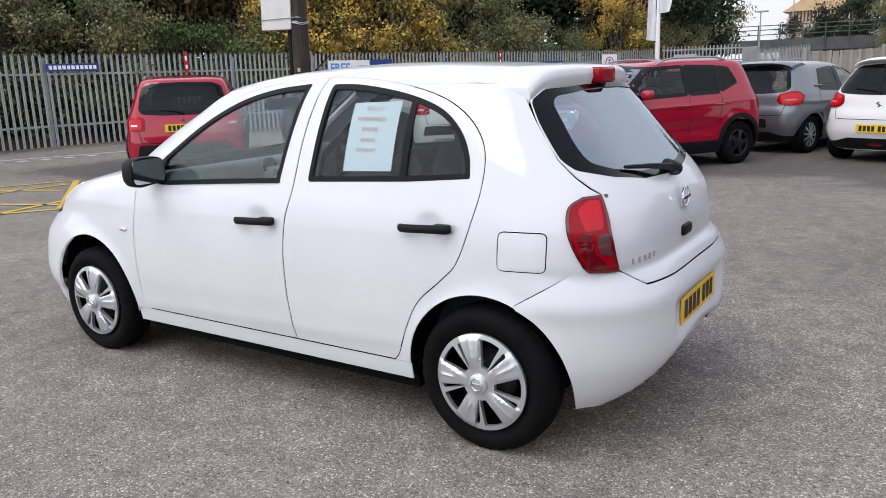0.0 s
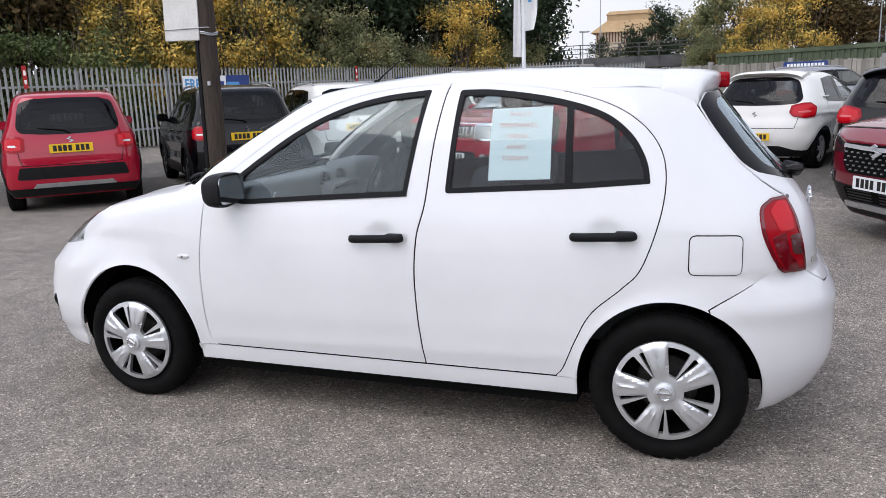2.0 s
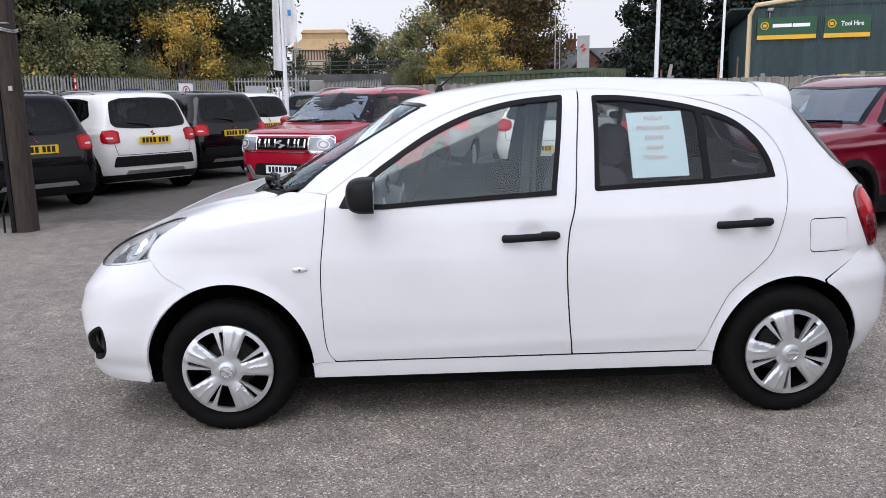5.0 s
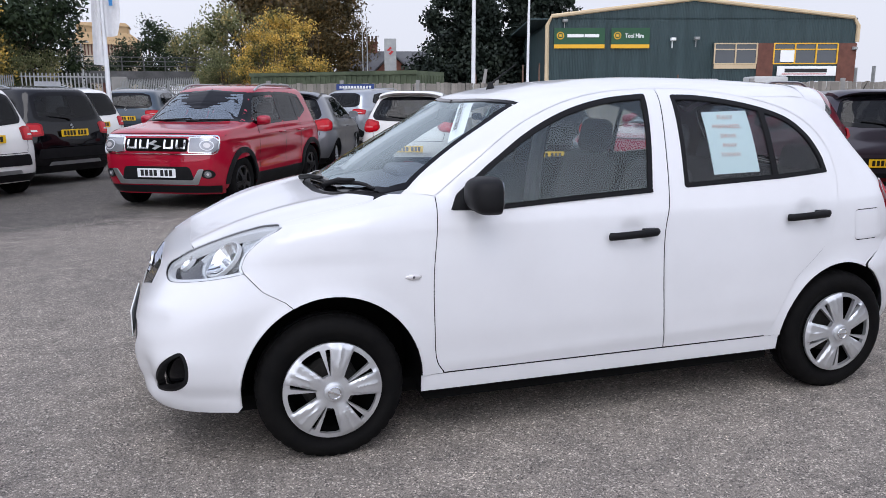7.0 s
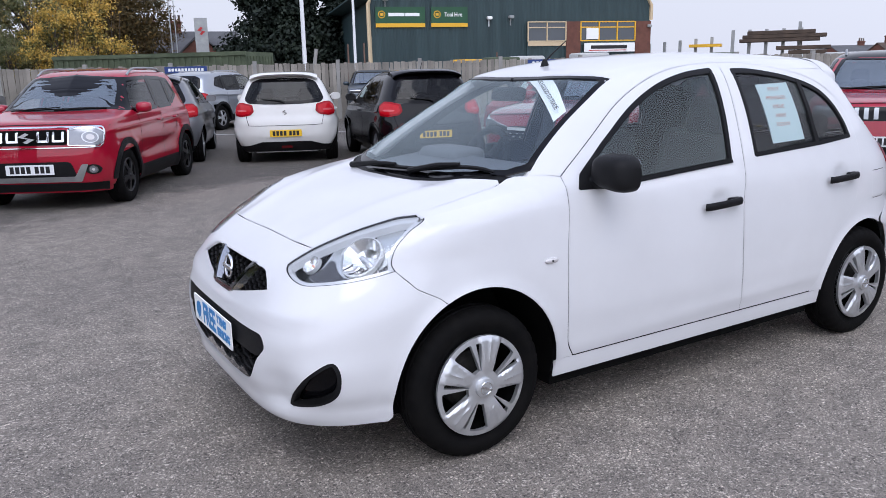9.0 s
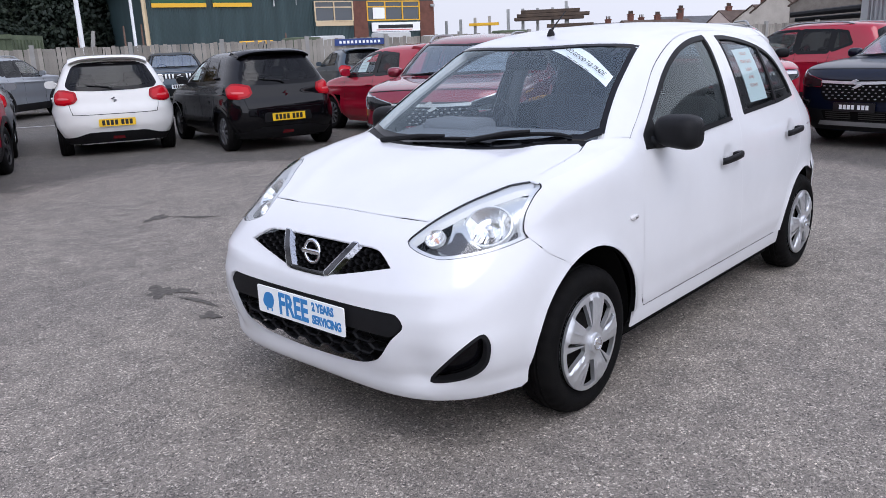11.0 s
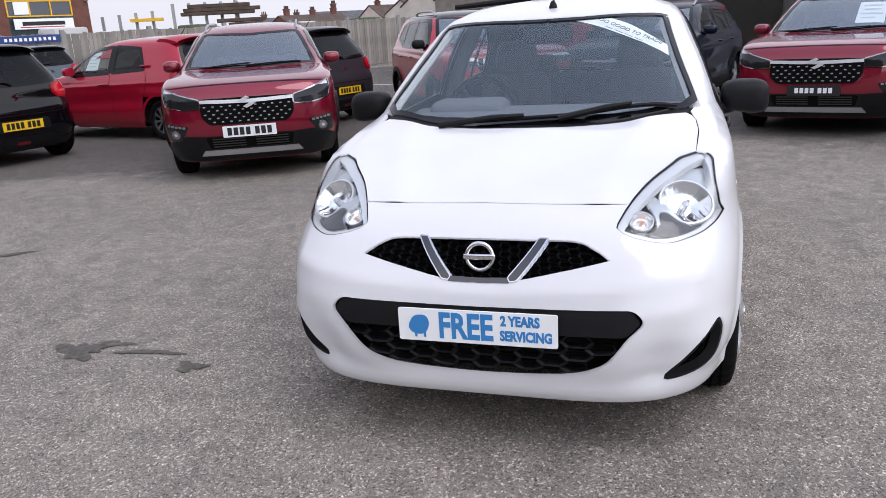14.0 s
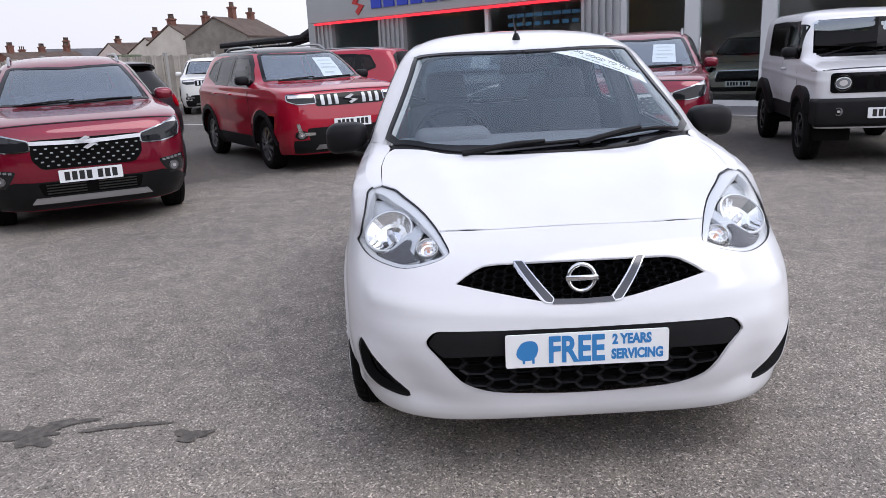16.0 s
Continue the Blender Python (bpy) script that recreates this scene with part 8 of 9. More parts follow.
wh = empty("warehouse", pose(*wa, 0, 0, math.degrees(math.atan2(wd.y, wd.x))), "dark green clad builders' warehouse with cream eaves and brick office", "building")
prof = [(1.1, 0), (1.1, 5.55), (1.35, 6.05), (10.0, 7.05), (19.75, 5.98), (20.05, 5.5), (20.05, 4.55), (20.05, 0)]
bm = bmesh.new()
prism(bm, prof, 24, pose(0, 24, 0, 90, 0, 0))
part("wall", bm, GREENCLAD, wh)
bm = bmesh.new()
edge = [(1.1, .0, -.06), (1.05, 0, 5.6), (1.32, 0, 6.15), (10.0, 0, 7.15), (19.8, 0, 6.06), (20.12, 0, 5.55), (20.12, 0, 4.6)]
tube(bm, [(x, -.02, max(.05, z)) for x, y, z in edge], .13, 8)
part("eaves_trim", bm, CREAMTRIM, wh, "cream eaves trim", True)
bm = bmesh.new()
box(bm, 0, 20.05, 0, 24.3, 5.9, 6.0)
for v in bm.verts:
    v.co.z = 7.12 - abs(v.co.x - 10) * .108 if v.co.z > 5.95 else 7.02 - abs(v.co.x - 10) * .108
part("roof", bm, GREENCLAD, wh)
bm = bmesh.new()
box(bm, 11.3, 20.02, -.12, -.004, 0, 4.55)
part("brick_bay", bm, GREENCLAD, wh)
BRICKWALL = mat_base("brickwork", (0.2, 0.08, 0.055), 0.9)
bt = node(BRICKWALL, "ShaderNodeTexBrick", Scale=1.0, Mortar_Size=.012, Brick_Width=.225, Row_Height=.075)
bt.inputs["Color1"].default_value, bt.inputs["Color2"].default_value, bt.inputs["Mortar"].default_value = (.20, .075, .05, 1), (.14, .055, .04, 1), (.28, .25, .22, 1)
join_(BRICKWALL, coords(BRICKWALL), bt.inputs["Vector"])
join_(BRICKWALL, bt.outputs["Color"], bsdf(BRICKWALL).inputs["Base Color"])
for x0, x1 in ((14.0, 15.0), (18.95, 20.05)):
    bm = bmesh.new()
    box(bm, x0, x1, -.2, -.12, 0, 4.52)
    part("brick_pier", bm, BRICK, wh)
for x0, x1, n in ((11.35, 13.95, 2), (15.0, 18.9, 3)):
    win = empty("office_window")
    win.parent = wh
    bm = bmesh.new()
    box(bm, x0, x1, -.16, -.14, 3.3, 4.5)
    part("pane", bm, WINDOWBLUE, win)
    w_ = (x1 - x0) / n
    for k in range(n + 1):
        bm = bmesh.new()
        box(bm, x0 + k * w_ - .04, x0 + k * w_ + .04, -.22, -.16, 3.28, 4.52)
        part("frame_bar", bm, SIGNGOLD if n == 3 else CREAMTRIM, win)
    for z in (3.3, 4.15, 4.5):
        bm = bmesh.new()
        box(bm, x0, x1, -.215, -.165, z - .035, z + .035)
        part("frame_bar", bm, SIGNGOLD if n == 3 else CREAMTRIM, win)
    bm = bmesh.new()
    box(bm, x0, x1, -.2, -.16, 3.0, 3.26)
    part("sill_panel", bm, GREENCLAD if n == 3 else CREAMTRIM, win)
bm = bmesh.new()
box(bm, 15.4, 16.3, -.21, -.19, 3.4, 4.1)
part("poster", bm, PAPER, wh, "pale poster in the office window")


def ware_sign(x0, x1, z0, z1, title, bars):
    s = empty("company_sign", wh.matrix_basis @ pose((x0 + x1) / 2, -.05, (z0 + z1) / 2), "green and gold sign board on the warehouse wall", "sign", "warehouse signs")
    bm = bmesh.new()
    w, h = x1 - x0, z1 - z0
    box(bm, -w / 2, w / 2, -.06, 0, -h / 2 + .24, h / 2)
    part("board", bm, SIGNGREEN, s)
    bm = bmesh.new()
    box(bm, -w / 2, w / 2, -.065, -.0, -h / 2, -h / 2 + .235)
    part("gold_band", bm, SIGNGOLD, s)
    bm = bmesh.new()
    tube(bm, [(-w / 2 + .38 + .2 * math.cos(a), -.07, .15 + .2 * math.sin(a)) for a in np.linspace(0, math.tau, 20, endpoint=False)], .03, 6, True)
    box(bm, -w / 2 + .28, -w / 2 + .48, -.08, -.065, .07, .23)
    part("emblem", bm, SIGNGOLD, s, "plain gold ring")
    if title:
        text_part("lettering", title, .36, pose(.25, -.07, .13, 90, 0, 0), PAPER, s, "", .002, 1.15, bold=.006)
    for bx, bw in bars:
        bm = bmesh.new()
        box(bm, bx - bw / 2, bx + bw / 2, -.075, -.062, .05, .24)
        part("name_bar", bm, PAPER, s, "plain pale bar")
    return s


ware_sign(1.48, 4.58, 4.23, 5.44, "", [(-.25, 1.0), (.75, .9)])
ware_sign(4.98, 7.33, 4.23, 5.44, "Tool Hire", [])
s = empty("company_sign", wh.matrix_basis @ pose(17.05, -.26, 2.85), "white sign board with a dark bar on the office", "sign", "warehouse signs")
bm = bmesh.new()
box(bm, -1.82, 1.82, -.03, .0, -.28, .30)
part("board", bm, PAPER, s)
for bx, bw in ((-.05, 2.6),):
    bm = bmesh.new()
    box(bm, bx - bw / 2, bx + bw / 2, -.04, -.031, -.08, .14)
    part("name_bar", bm, MARKRED if False else INK, s, "plain dark bar")
bm = bmesh.new()
box(bm, -1.5, 1.2, -.04, -.031, -.2, -.15)
part("name_bar", bm, MARKRED, s, "thin red bar")
for x, z in ((8.75, 4.75), (2.1, 5.85), (10.2, 4.8), (19.9, 4.2)):
    cam_ = empty("wall_lamp", wh.matrix_basis @ pose(x, -.02, z), "small grey lamp fixed to the warehouse wall", "lamp", "warehouse wall lamps")
    bm = bmesh.new()
    box(bm, -.15, .15, -.35, -.02, -.08, .1, None, .03, 1)
    box(bm, -.03, .03, -.05, 0, -.5, -.05)
    part("housing", bm, GALV if x != 8.75 else PAPER, cam_)

# stock behind the fence: forklifts' roofs, pallets, racks
for x, y in ((21.6, 33.6), (24.2, 33.0)):
    fk = empty("forklift", pose(x, y, 0, 0, 0, -18), "yellow-topped forklift parked behind the fence", "forklift", "forklifts")
    bm = bmesh.new()
    box(bm, -.8, .8, -.55, .55, 1.95, 2.12, None, .05, 1)
    part("roof", bm, SIGNGOLD, fk)
    bm = bmesh.new()
    box(bm, -.7, .7, -.5, .5, 0, 1.1, None, .08, 2)
    part("chassis", bm, PLASTIC, fk)
    for px_ in (-.7, .7):
        for py_ in (-.48, .48):
            bm = bmesh.new()
            tube(bm, [(px_, py_, .9), (px_ * .9, py_, 2.0)], .04, 6)
            part("roof_post", bm, PLASTIC, fk)
PLASTICWRAP = cloudy("pale_wrap", (0.42, 0.42, 0.41), (0.6, 0.6, 0.58), 2, 0.5, 0.3, 12)
rng = random.Random(5)
for k in range(13):
    p = TIMBER_A + td.normalized() * (17.5 + k * 1.35) + Vector((.35, .94, 0)) * rng.uniform(2.5, 6)
    pl = empty("wrapped_pallet", pose(p.x, p.y, 0, 0, 0, rng.uniform(-30, 0)), "plastic-wrapped pallet of building stock behind the fence", "pallet", "stock pallets")
    bm = bmesh.new()
    box(bm, -.6, .6, -.5, .5, .12, rng.uniform(1.7, 2.05), None, .08, 2)
    part("load", bm, PLASTICWRAP if k % 3 else GREENPAINT, pl, "", True)
    bm = bmesh.new()
    box(bm, -.6, .6, -.5, .5, 0, .12)
    part("base", bm, WEATHERED, pl)
TIMBERSTOCK = cloudy("stacked_timber", (0.045, 0.034, 0.028), (0.11, 0.08, 0.06), 2, 0.9, 0.3, 20)
rk = empty("storage_rack", pose(43.3, 35.9, 0, 0, 0, -57), "galvanised cantilever rack stacked with dark timber", "rack")
for k in range(9):
    bm = bmesh.new()
    box(bm, -8 + k * 1.1, -7.8 + k * 1.1, 0, .2, 0, 2.9 + .08 * k)
    part("upright", bm, GALV, rk)
for k in range(5):
    bm = bmesh.new()
    box(bm, 2.2 + k * 1.1, 2.42 + k * 1.1, 0, .2, 0, 3.95)
    part("upright", bm, GALV, rk)
bm = bmesh.new()
box(bm, 6.5, 6.72, -.1, .2, 0, 4.35)
part("upright", bm, GALV, rk)
for k, (x0, x1, z0, z1) in enumerate(((3.3, 7.6, 3.55, 3.8), (3.0, 8.3, 3.3, 3.54), (2.8, 7.9, 3.06, 3.28), (5.2, 8.6, 2.5, 2.75), (6.0, 8.4, 2.2, 2.46))):
    bm = bmesh.new()
    box(bm, x0, x1, -.7, .5, z0, z1, None, .02, 1)
    part("plank", bm, TIMBERSTOCK, rk)
bm = bmesh.new()
box(bm, -.6, 1.6, -.5, .3, 2.85, 3.05)
part("yellow_beam", bm, SIGNGOLD, rk)

# crane lorry behind the fence
lr = empty("crane_lorry", pose(38.6, 11.6, 0, 0, 0, -77), "red lorry with a folded black loading crane", "lorry")
bm = bmesh.new()
tube(bm, [(0, 0, 2.3), (2.5, 0, 2.45), (4.3, 0, 2.55), (5.3, 0, 3.15)], [.13, .16, .18, .18], 8)
tube(bm, [(5.3, 0, 3.15), (5.45, .1, 2.4), (5.45, .1, 1.2)], [.2, .2, .22], 8)
part("crane_arm", bm, PLASTIC, lr, "black crane arm", True)
bm = bmesh.new()
tube(bm, [(.2, .3, 2.05), (3.6, .3, 2.15), (5.2, .3, 2.6)], [.1, .13, .15], 8)
part("crane_boom", bm, PLASTIC, lr, "", True)
bm = bmesh.new()
box(bm, 4.9, 6.4, -.9, 1.2, .6, 2.45, None, .1, 2)
part("cab", bm, RED, lr)
bm = bmesh.new()
box(bm, -1.5, 4.9, -.9, 1.2, .7, 1.1)
part("flatbed", bm, DARKSTEEL, lr)
for wx in (-.8, .4, 5.6):
    for wy in (-.7, 1.0):
        bm = bmesh.new()
        lathe(bm, [(.001, -.14), (.42, -.14), (.46, -.08), (.46, .08), (.42, .14), (.001, .14)], 20, Matrix.Translation((wx, wy, .46)))
        part("wheel", bm, RUBBER, lr, "", True)

# ---- houses beyond ----
ROOFTILE = cloudy("brown_roof_tiles", (0.06, 0.042, 0.034), (0.12, 0.085, 0.068), .8, 0.85, 0.6, 9)
SLATE = cloudy("grey_slates", (0.07, 0.07, 0.075), (0.13, 0.13, 0.135), .8, 0.8, 0.5, 9)
RENDERWALL = cloudy("pale_render", (0.40, 0.36, 0.31), (0.56, 0.52, 0.46), .6, 0.9, 0.1, 10)
DARKSTONE = cloudy("dark_stone", (0.13, 0.115, 0.10), (0.22, 0.20, 0.175), 1.2, 0.9, 0.3, 12)
PINKWALL = cloudy("pink_render", (0.50, 0.42, 0.37), (0.58, 0.50, 0.45), .6, 0.9, 0.1, 10)


def house(x, y, turn, w, d, eave, ridge, wall, roof, label, chimneys=((.2, 1.3),), gable=False, pots=4, windows=True):
    """A house with a pitched roof along its width (or its gable to the front)."""
    h = empty("house", pose(x, y, 0, 0, 0, turn), label, "house", "terraced houses")
    bm = bmesh.new()
    if gable:
        prism(bm, [(-w / 2, 0), (w / 2, 0), (w / 2, eave), (0, ridge), (-w / 2, eave)], d, pose(0, d, 0, 90, 0, 0))
    else:
        prism(bm, [(0, 0), (d, 0), (d, eave), (d / 2, ridge), (0, eave)], w, pose(-w / 2, 0, 0, 90, 0, 90))
    part("wall", bm, wall, h)
    bm = bmesh.new()
    o = .18
    if gable:
        for s in (1, -1):
            a = [Vector((s * (w / 2 + .25), -.25, eave - .12)), Vector((0, -.25, ridge + .08)), Vector((0, d + .25, ridge + .08)), Vector((s * (w / 2 + .25), d + .25, eave - .12))]
            vs = [bm.verts.new(p) for p in a] + [bm.verts.new(p + Vector((0, 0, o))) for p in a]
            for f in ((0, 1, 2, 3), (7, 6, 5, 4), (0, 4, 5, 1), (1, 5, 6, 2), (2, 6, 7, 3), (3, 7, 4, 0)):
                bm.faces.new([vs[i] for i in f])
    else:
        for s in (1, -1):
            yo = d / 2 - s * (d / 2 + .25)
            a = [Vector((-w / 2 - .15, yo, eave - .12)), Vector((w / 2 + .15, yo, eave - .12)), Vector((w / 2 + .15, d / 2, ridge + .08)), Vector((-w / 2 - .15, d / 2, ridge + .08))]
            vs = [bm.verts.new(p) for p in a] + [bm.verts.new(p + Vector((0, 0, o))) for p in a]
            for f in ((0, 1, 2, 3), (7, 6, 5, 4), (0, 4, 5, 1), (1, 5, 6, 2), (2, 6, 7, 3), (3, 7, 4, 0)):
                bm.faces.new([vs[i] for i in f])
    part("roof", bm, roof, h)
    for cx, ch in chimneys:
        c = empty("chimney")
        c.parent = h
        bm = bmesh.new()
        box(bm, cx - .55, cx + .55, d / 2 - .35, d / 2 + .35, ridge - 1.2, ridge + ch)
        box(bm, cx - .65, cx + .65, d / 2 - .45, d / 2 + .45, ridge + ch - .25, ridge + ch - .05)
        part("chimney_body", bm, BRICK, c)
        for k in range(pots):
            bm = bmesh.new()
            lathe(bm, [(.13, ridge + ch - .05), (.11, ridge + ch + .55), (.14, ridge + ch + .6), (.09, ridge + ch + .6)], 10, Matrix.Translation((cx - .42 + .84 * k / max(1, pots - 1), d / 2, 0)), "Z")
            part("pot", bm, ROOFTILE, c, "", True)
    if windows:
        for k in (-.25, .25):
            win = empty("window")
            win.parent = h
            bm = bmesh.new()
            box(bm, k * w - .55, k * w + .55, -.05, -.012, eave - 1.9, eave - .5)
            part("frame", bm, PAPER, win)
            bm = bmesh.new()
            box(bm, k * w - .45, k * w + .45, -.07, -.052, eave - 1.8, eave - .6)
            part("pane", bm, WINDOWBLUE, win)
    return h


house(153.6, 80.9, -28, 22.4, 8, 3.4, 4.9, BRICK, SLATE, "low brick terrace with a slate roof and chimneys", ((-5, 1.0), (3.5, 1.2)), False, 3)
house(160.4, 69.6, -28, 15.4, 8, 3.6, 5.6, RENDERWALL, SLATE, "pale rendered house with a grey slate roof", ((-2.5, 1.9),), False, 5)
house(163.4, 64.4, 252, 7.7, 9, 3.3, 5.2, RENDERWALL, SLATE, "pale gabled house wing with a slate roof", (), True, 0)
house(158.1, 57.6, -28, 11.2, 8, 3.7, 6.2, PINKWALL, ROOFTILE, "pink rendered house with a brown tiled roof", ((-3.2, 1.0),), False, 4)
house(152.9, 50.1, 250, 8.4, 9, 3.4, 6.4, RENDERWALL, ROOFTILE, "cream gabled house with a brown tiled roof", (), True, 0)
house(110.5, 30.4, -22, 10.5, 8, 4.4, 6.8, RENDERWALL, ROOFTILE, "white rendered house with a brown tiled roof", ((-4.6, 1.0), (3.0, 1.6)), False, 5)
house(106.4, 22.4, -14, 12.6, 9, 4.8, 7.2, DARKSTONE, ROOFTILE, "dark stone house with a brown roof and large chimney", ((-1.0, 1.7), (4.5, 1.2)), False, 5)
house(141.0, 43.5, 251, 7.6, 9, 3.9, 6.5, PINKWALL, ROOFTILE, "pink gabled house with a brown tiled roof", (), True, 0)
house(131.0, 40.5, -26, 12.0, 8, 3.8, 5.9, RENDERWALL, ROOFTILE, "pale terrace house with a brown tiled roof", ((-3.5, 1.3), (4.2, 1.1)), False, 5)
house(148.0, 71.5, -28, 16.0, 8, 3.2, 5.0, BRICK, ROOFTILE, "low brick terrace with a brown roof", ((-6.0, 1.5), (.5, 1.2), (6.0, 1.4)), False, 4)
house(18.2, 79, -12, 10, 8, 3.6, 6.0, BRICK, SLATE, "red brick house with a slate roof and tall chimneys", ((-3.8, 1.4), (-1.2, 1.3)), False, 3)
house(18.6, 77, -12, 4.2, 4, 3.6, 5.6, BRICK, SLATE, "red brick gable with white bargeboards", (), True, 0)
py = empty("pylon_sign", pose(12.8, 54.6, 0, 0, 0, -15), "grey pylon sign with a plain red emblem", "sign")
bm = bmesh.new()
box(bm, -.45, .45, -.15, .15, 0, 5.6)
part("column", bm, GALV, py)
bm = bmesh.new()
prism(bm, [(-.26, .04), (0, .3), (.12, .2), (-.05, .04), (.26, -.04), (0, -.3), (-.12, -.2), (.05, -.04)], .02, pose(0, -.16, 4.7, 90, 0, 0))
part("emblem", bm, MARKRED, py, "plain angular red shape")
bh = empty("brick_building", pose(-36, 3, 0, 0, 0, 68), "dim brick building behind trees", "building")
bm = bmesh.new()
box(bm, -14, 16, 0, 8, 0, 9)
part("wall", bm, BRICK, bh)
for k in range(8):
    bm = bmesh.new()
    box(bm, -12 + k * 3.4, -10.6 + k * 3.4, -.06, -.02, 4.2, 6.2)
    part("window", bm, WINDOWBLUE, bh)

# ---- showroom ----
CLADGREY = cloudy("silver_cladding", (0.36, 0.37, 0.38), (0.43, 0.44, 0.45), .7, 0.45, 0, 30, 0.4)
LEDRED = bpy.data.materials.new("red_light_strip")
LEDRED.use_nodes = True
bsdf(LEDRED).inputs["Base Color"].default_value = (.6, .01, .02, 1)
bsdf(LEDRED).inputs["Emission Color"].default_value = (1, .03, .05, 1)
bsdf(LEDRED).inputs["Emission Strength"].default_value = .9
SHOPGLASS = pane_glass("shop_glass", (0.80, 0.83, 0.83), 0.0, 1.5)
SHOPWHITE = cloudy("showroom_white", (0.66, 0.66, 0.65), (0.74, 0.74, 0.73), 1, 0.8, 0, 30)
SHOPFLOOR = cloudy("showroom_tiles", (0.42, 0.41, 0.39), (0.50, 0.49, 0.47), 2, 0.25, 0, 30)
sa, sd_ = Vector((23.2, 4.27, 0)), -137.2
SM = pose(*sa, 0, 0, sd_)
# in the showroom's own frame x runs along the front; shop_box counts depth out of the front
shop = empty("showroom", SM, "silver-clad car showroom with large windows and a red light strip", "building")


def shop_box(name, mat_, x0, x1, y0, y1, z0, z1, label="", bevel=0, parent=None):
    bm = bmesh.new()
    box(bm, x0, x1, -y1, -y0, z0, z1, None, bevel, 1)
    return part(name, bm, mat_, parent or shop, label)


shop_box("fascia", CLADGREY, -.45, 11.2, -.5, .0, 2.56, 4.4, "silver fascia panel", .03)
shop_box("fascia", CLADGREY, 11.2, 30, -.5, -.1, 3.0, 4.4, "silver fascia panel", .03)
shop_box("light_strip", LEDRED, 0, 11.2, .0, .05, 2.49, 2.56, "glowing red light strip")
shop_box("end_wall", CLADGREY, -.45, -.05, -12, -.02, 0, 4.3, "silver end wall")
for x0, x1 in ((0.02, .84), (3.31, 4.49), (11.07, 12.15)):
    n = int((x1 - x0) / .21)
    shop_box("column", CLADGREY, x0, x1, -.4, -.12, 0, 3.2, "silver ribbed column")
    for k in range(n + 1):
        shop_box("column_rib", CLADGREY, x0 + k * (x1 - x0 - .09) / max(1, n), x0 + .09 + k * (x1 - x0 - .09) / max(1, n), -.12, -.06, 0, 3.0)
WHITEFRAME = mat_base("white_window_frame", (0.62, 0.63, 0.64), 0.4)
for x0, x1 in ((7.80, 7.92), (12.15, 12.28), (13.78, 14.12), (15.50, 15.80), (18.6, 18.9), (21.8, 22.1)):
    shop_box("mullion", WHITEFRAME, x0, x1, -.28, -.14, 0, 3.0)
for x0, x1 in ((.84, 3.31), (4.49, 7.80), (7.92, 11.07), (12.28, 13.78), (14.12, 15.50), (15.80, 18.6), (18.9, 21.8), (22.1, 30)):
    shop_box("shop_window", SHOPGLASS, x0, x1, -.22, -.205, .12, 3.0, "large dark shop window")
    shop_box("window_sill", WHITEFRAME, x0, x1, -.28, -.14, .0, .12)
shop_box("back_wall", SHOPWHITE, -.05, 30, -12, -11.8, 0, 4.2)
shop_box("shop_ceiling", SHOPWHITE, -.05, 30, -11.8, -.5, 3.3, 3.4)
shop_box("shop_floor", SHOPFLOOR, -.05, 30, -11.8, -.3, .012, .05)
for x, z in ((13.72, 1.2), (14.24, 1.2)):
    bm = bmesh.new()
    tube(bm, [(x, .14, z - .28), (x, .0, z - .25), (x, .0, z + .25), (x, .14, z + .28)], .018, 8)
    part("door_handle", bm, CHROME, shop, "curved chrome door handle", True)
bm = bmesh.new()
prism(bm, [(-.30, .05), (0, .33), (.14, .22), (-.06, .05), (.30, -.05), (0, -.33), (-.14, -.22), (.06, -.05)], .03, pose(2.45, .0, 3.02, 90, 0, 0))
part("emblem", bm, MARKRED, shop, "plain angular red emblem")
GRAPHIC = mat_base("teal_window_vinyl", (0.01, 0.10, 0.19), 0.5)
LETTERBLUE = mat_base("letter_blue", (0.02, 0.05, 0.45), 0.4)
for k in range(6):
    shop_box("name_block", LETTERBLUE, 3.15 + k * .62, 3.62 + k * .62, .0, .05, 2.84, 3.26, "plain blue block")
for k in range(9):
    for z, q in ((2.20, .26), (1.98, .20)):
        shop_box("window_mark", GRAPHIC, 8.6 + k * .30, 8.6 + k * .30 + q, -.20, -.198, z, z + .09)
stand = empty("display_stand", SM @ pose(9.3, 1.6, .05), "grey display stand inside the showroom", "stand")
bm = bmesh.new()
box(bm, -.35, .35, -.05, .05, 0, 1.7)
part("panel", bm, CLADGREY, stand)
flat_sheet("apron", [tuple((SM @ Vector(p))[:2]) for p in ((10.5, 0, 0), (26, 0, 0), (26, -2.2, 0), (12.3, -2.2, 0))], .0075, SLATE, "dark paved apron before the showroom", "structure", "paving")
bm = bmesh.new()
box(bm, 12.2, 26, -2.32, -2.2, 0, .05, SM)
tagged(part("apron_edging", bm, CONCRETE), "pale concrete edging of the apron", "kerb", "", "structure")
BEIGE = paint("beige_paint", (0.42, 0.39, 0.33), 0.3)
p_ = SM @ Vector((14.3, 2.4, 0))
c_ = parked_car("hatch", (p_.x, p_.y, 150), BEIGE, "silver-beige hatchback inside the showroom", "twin", ALLOY, name="showroom_car")
c_.location.z = .05

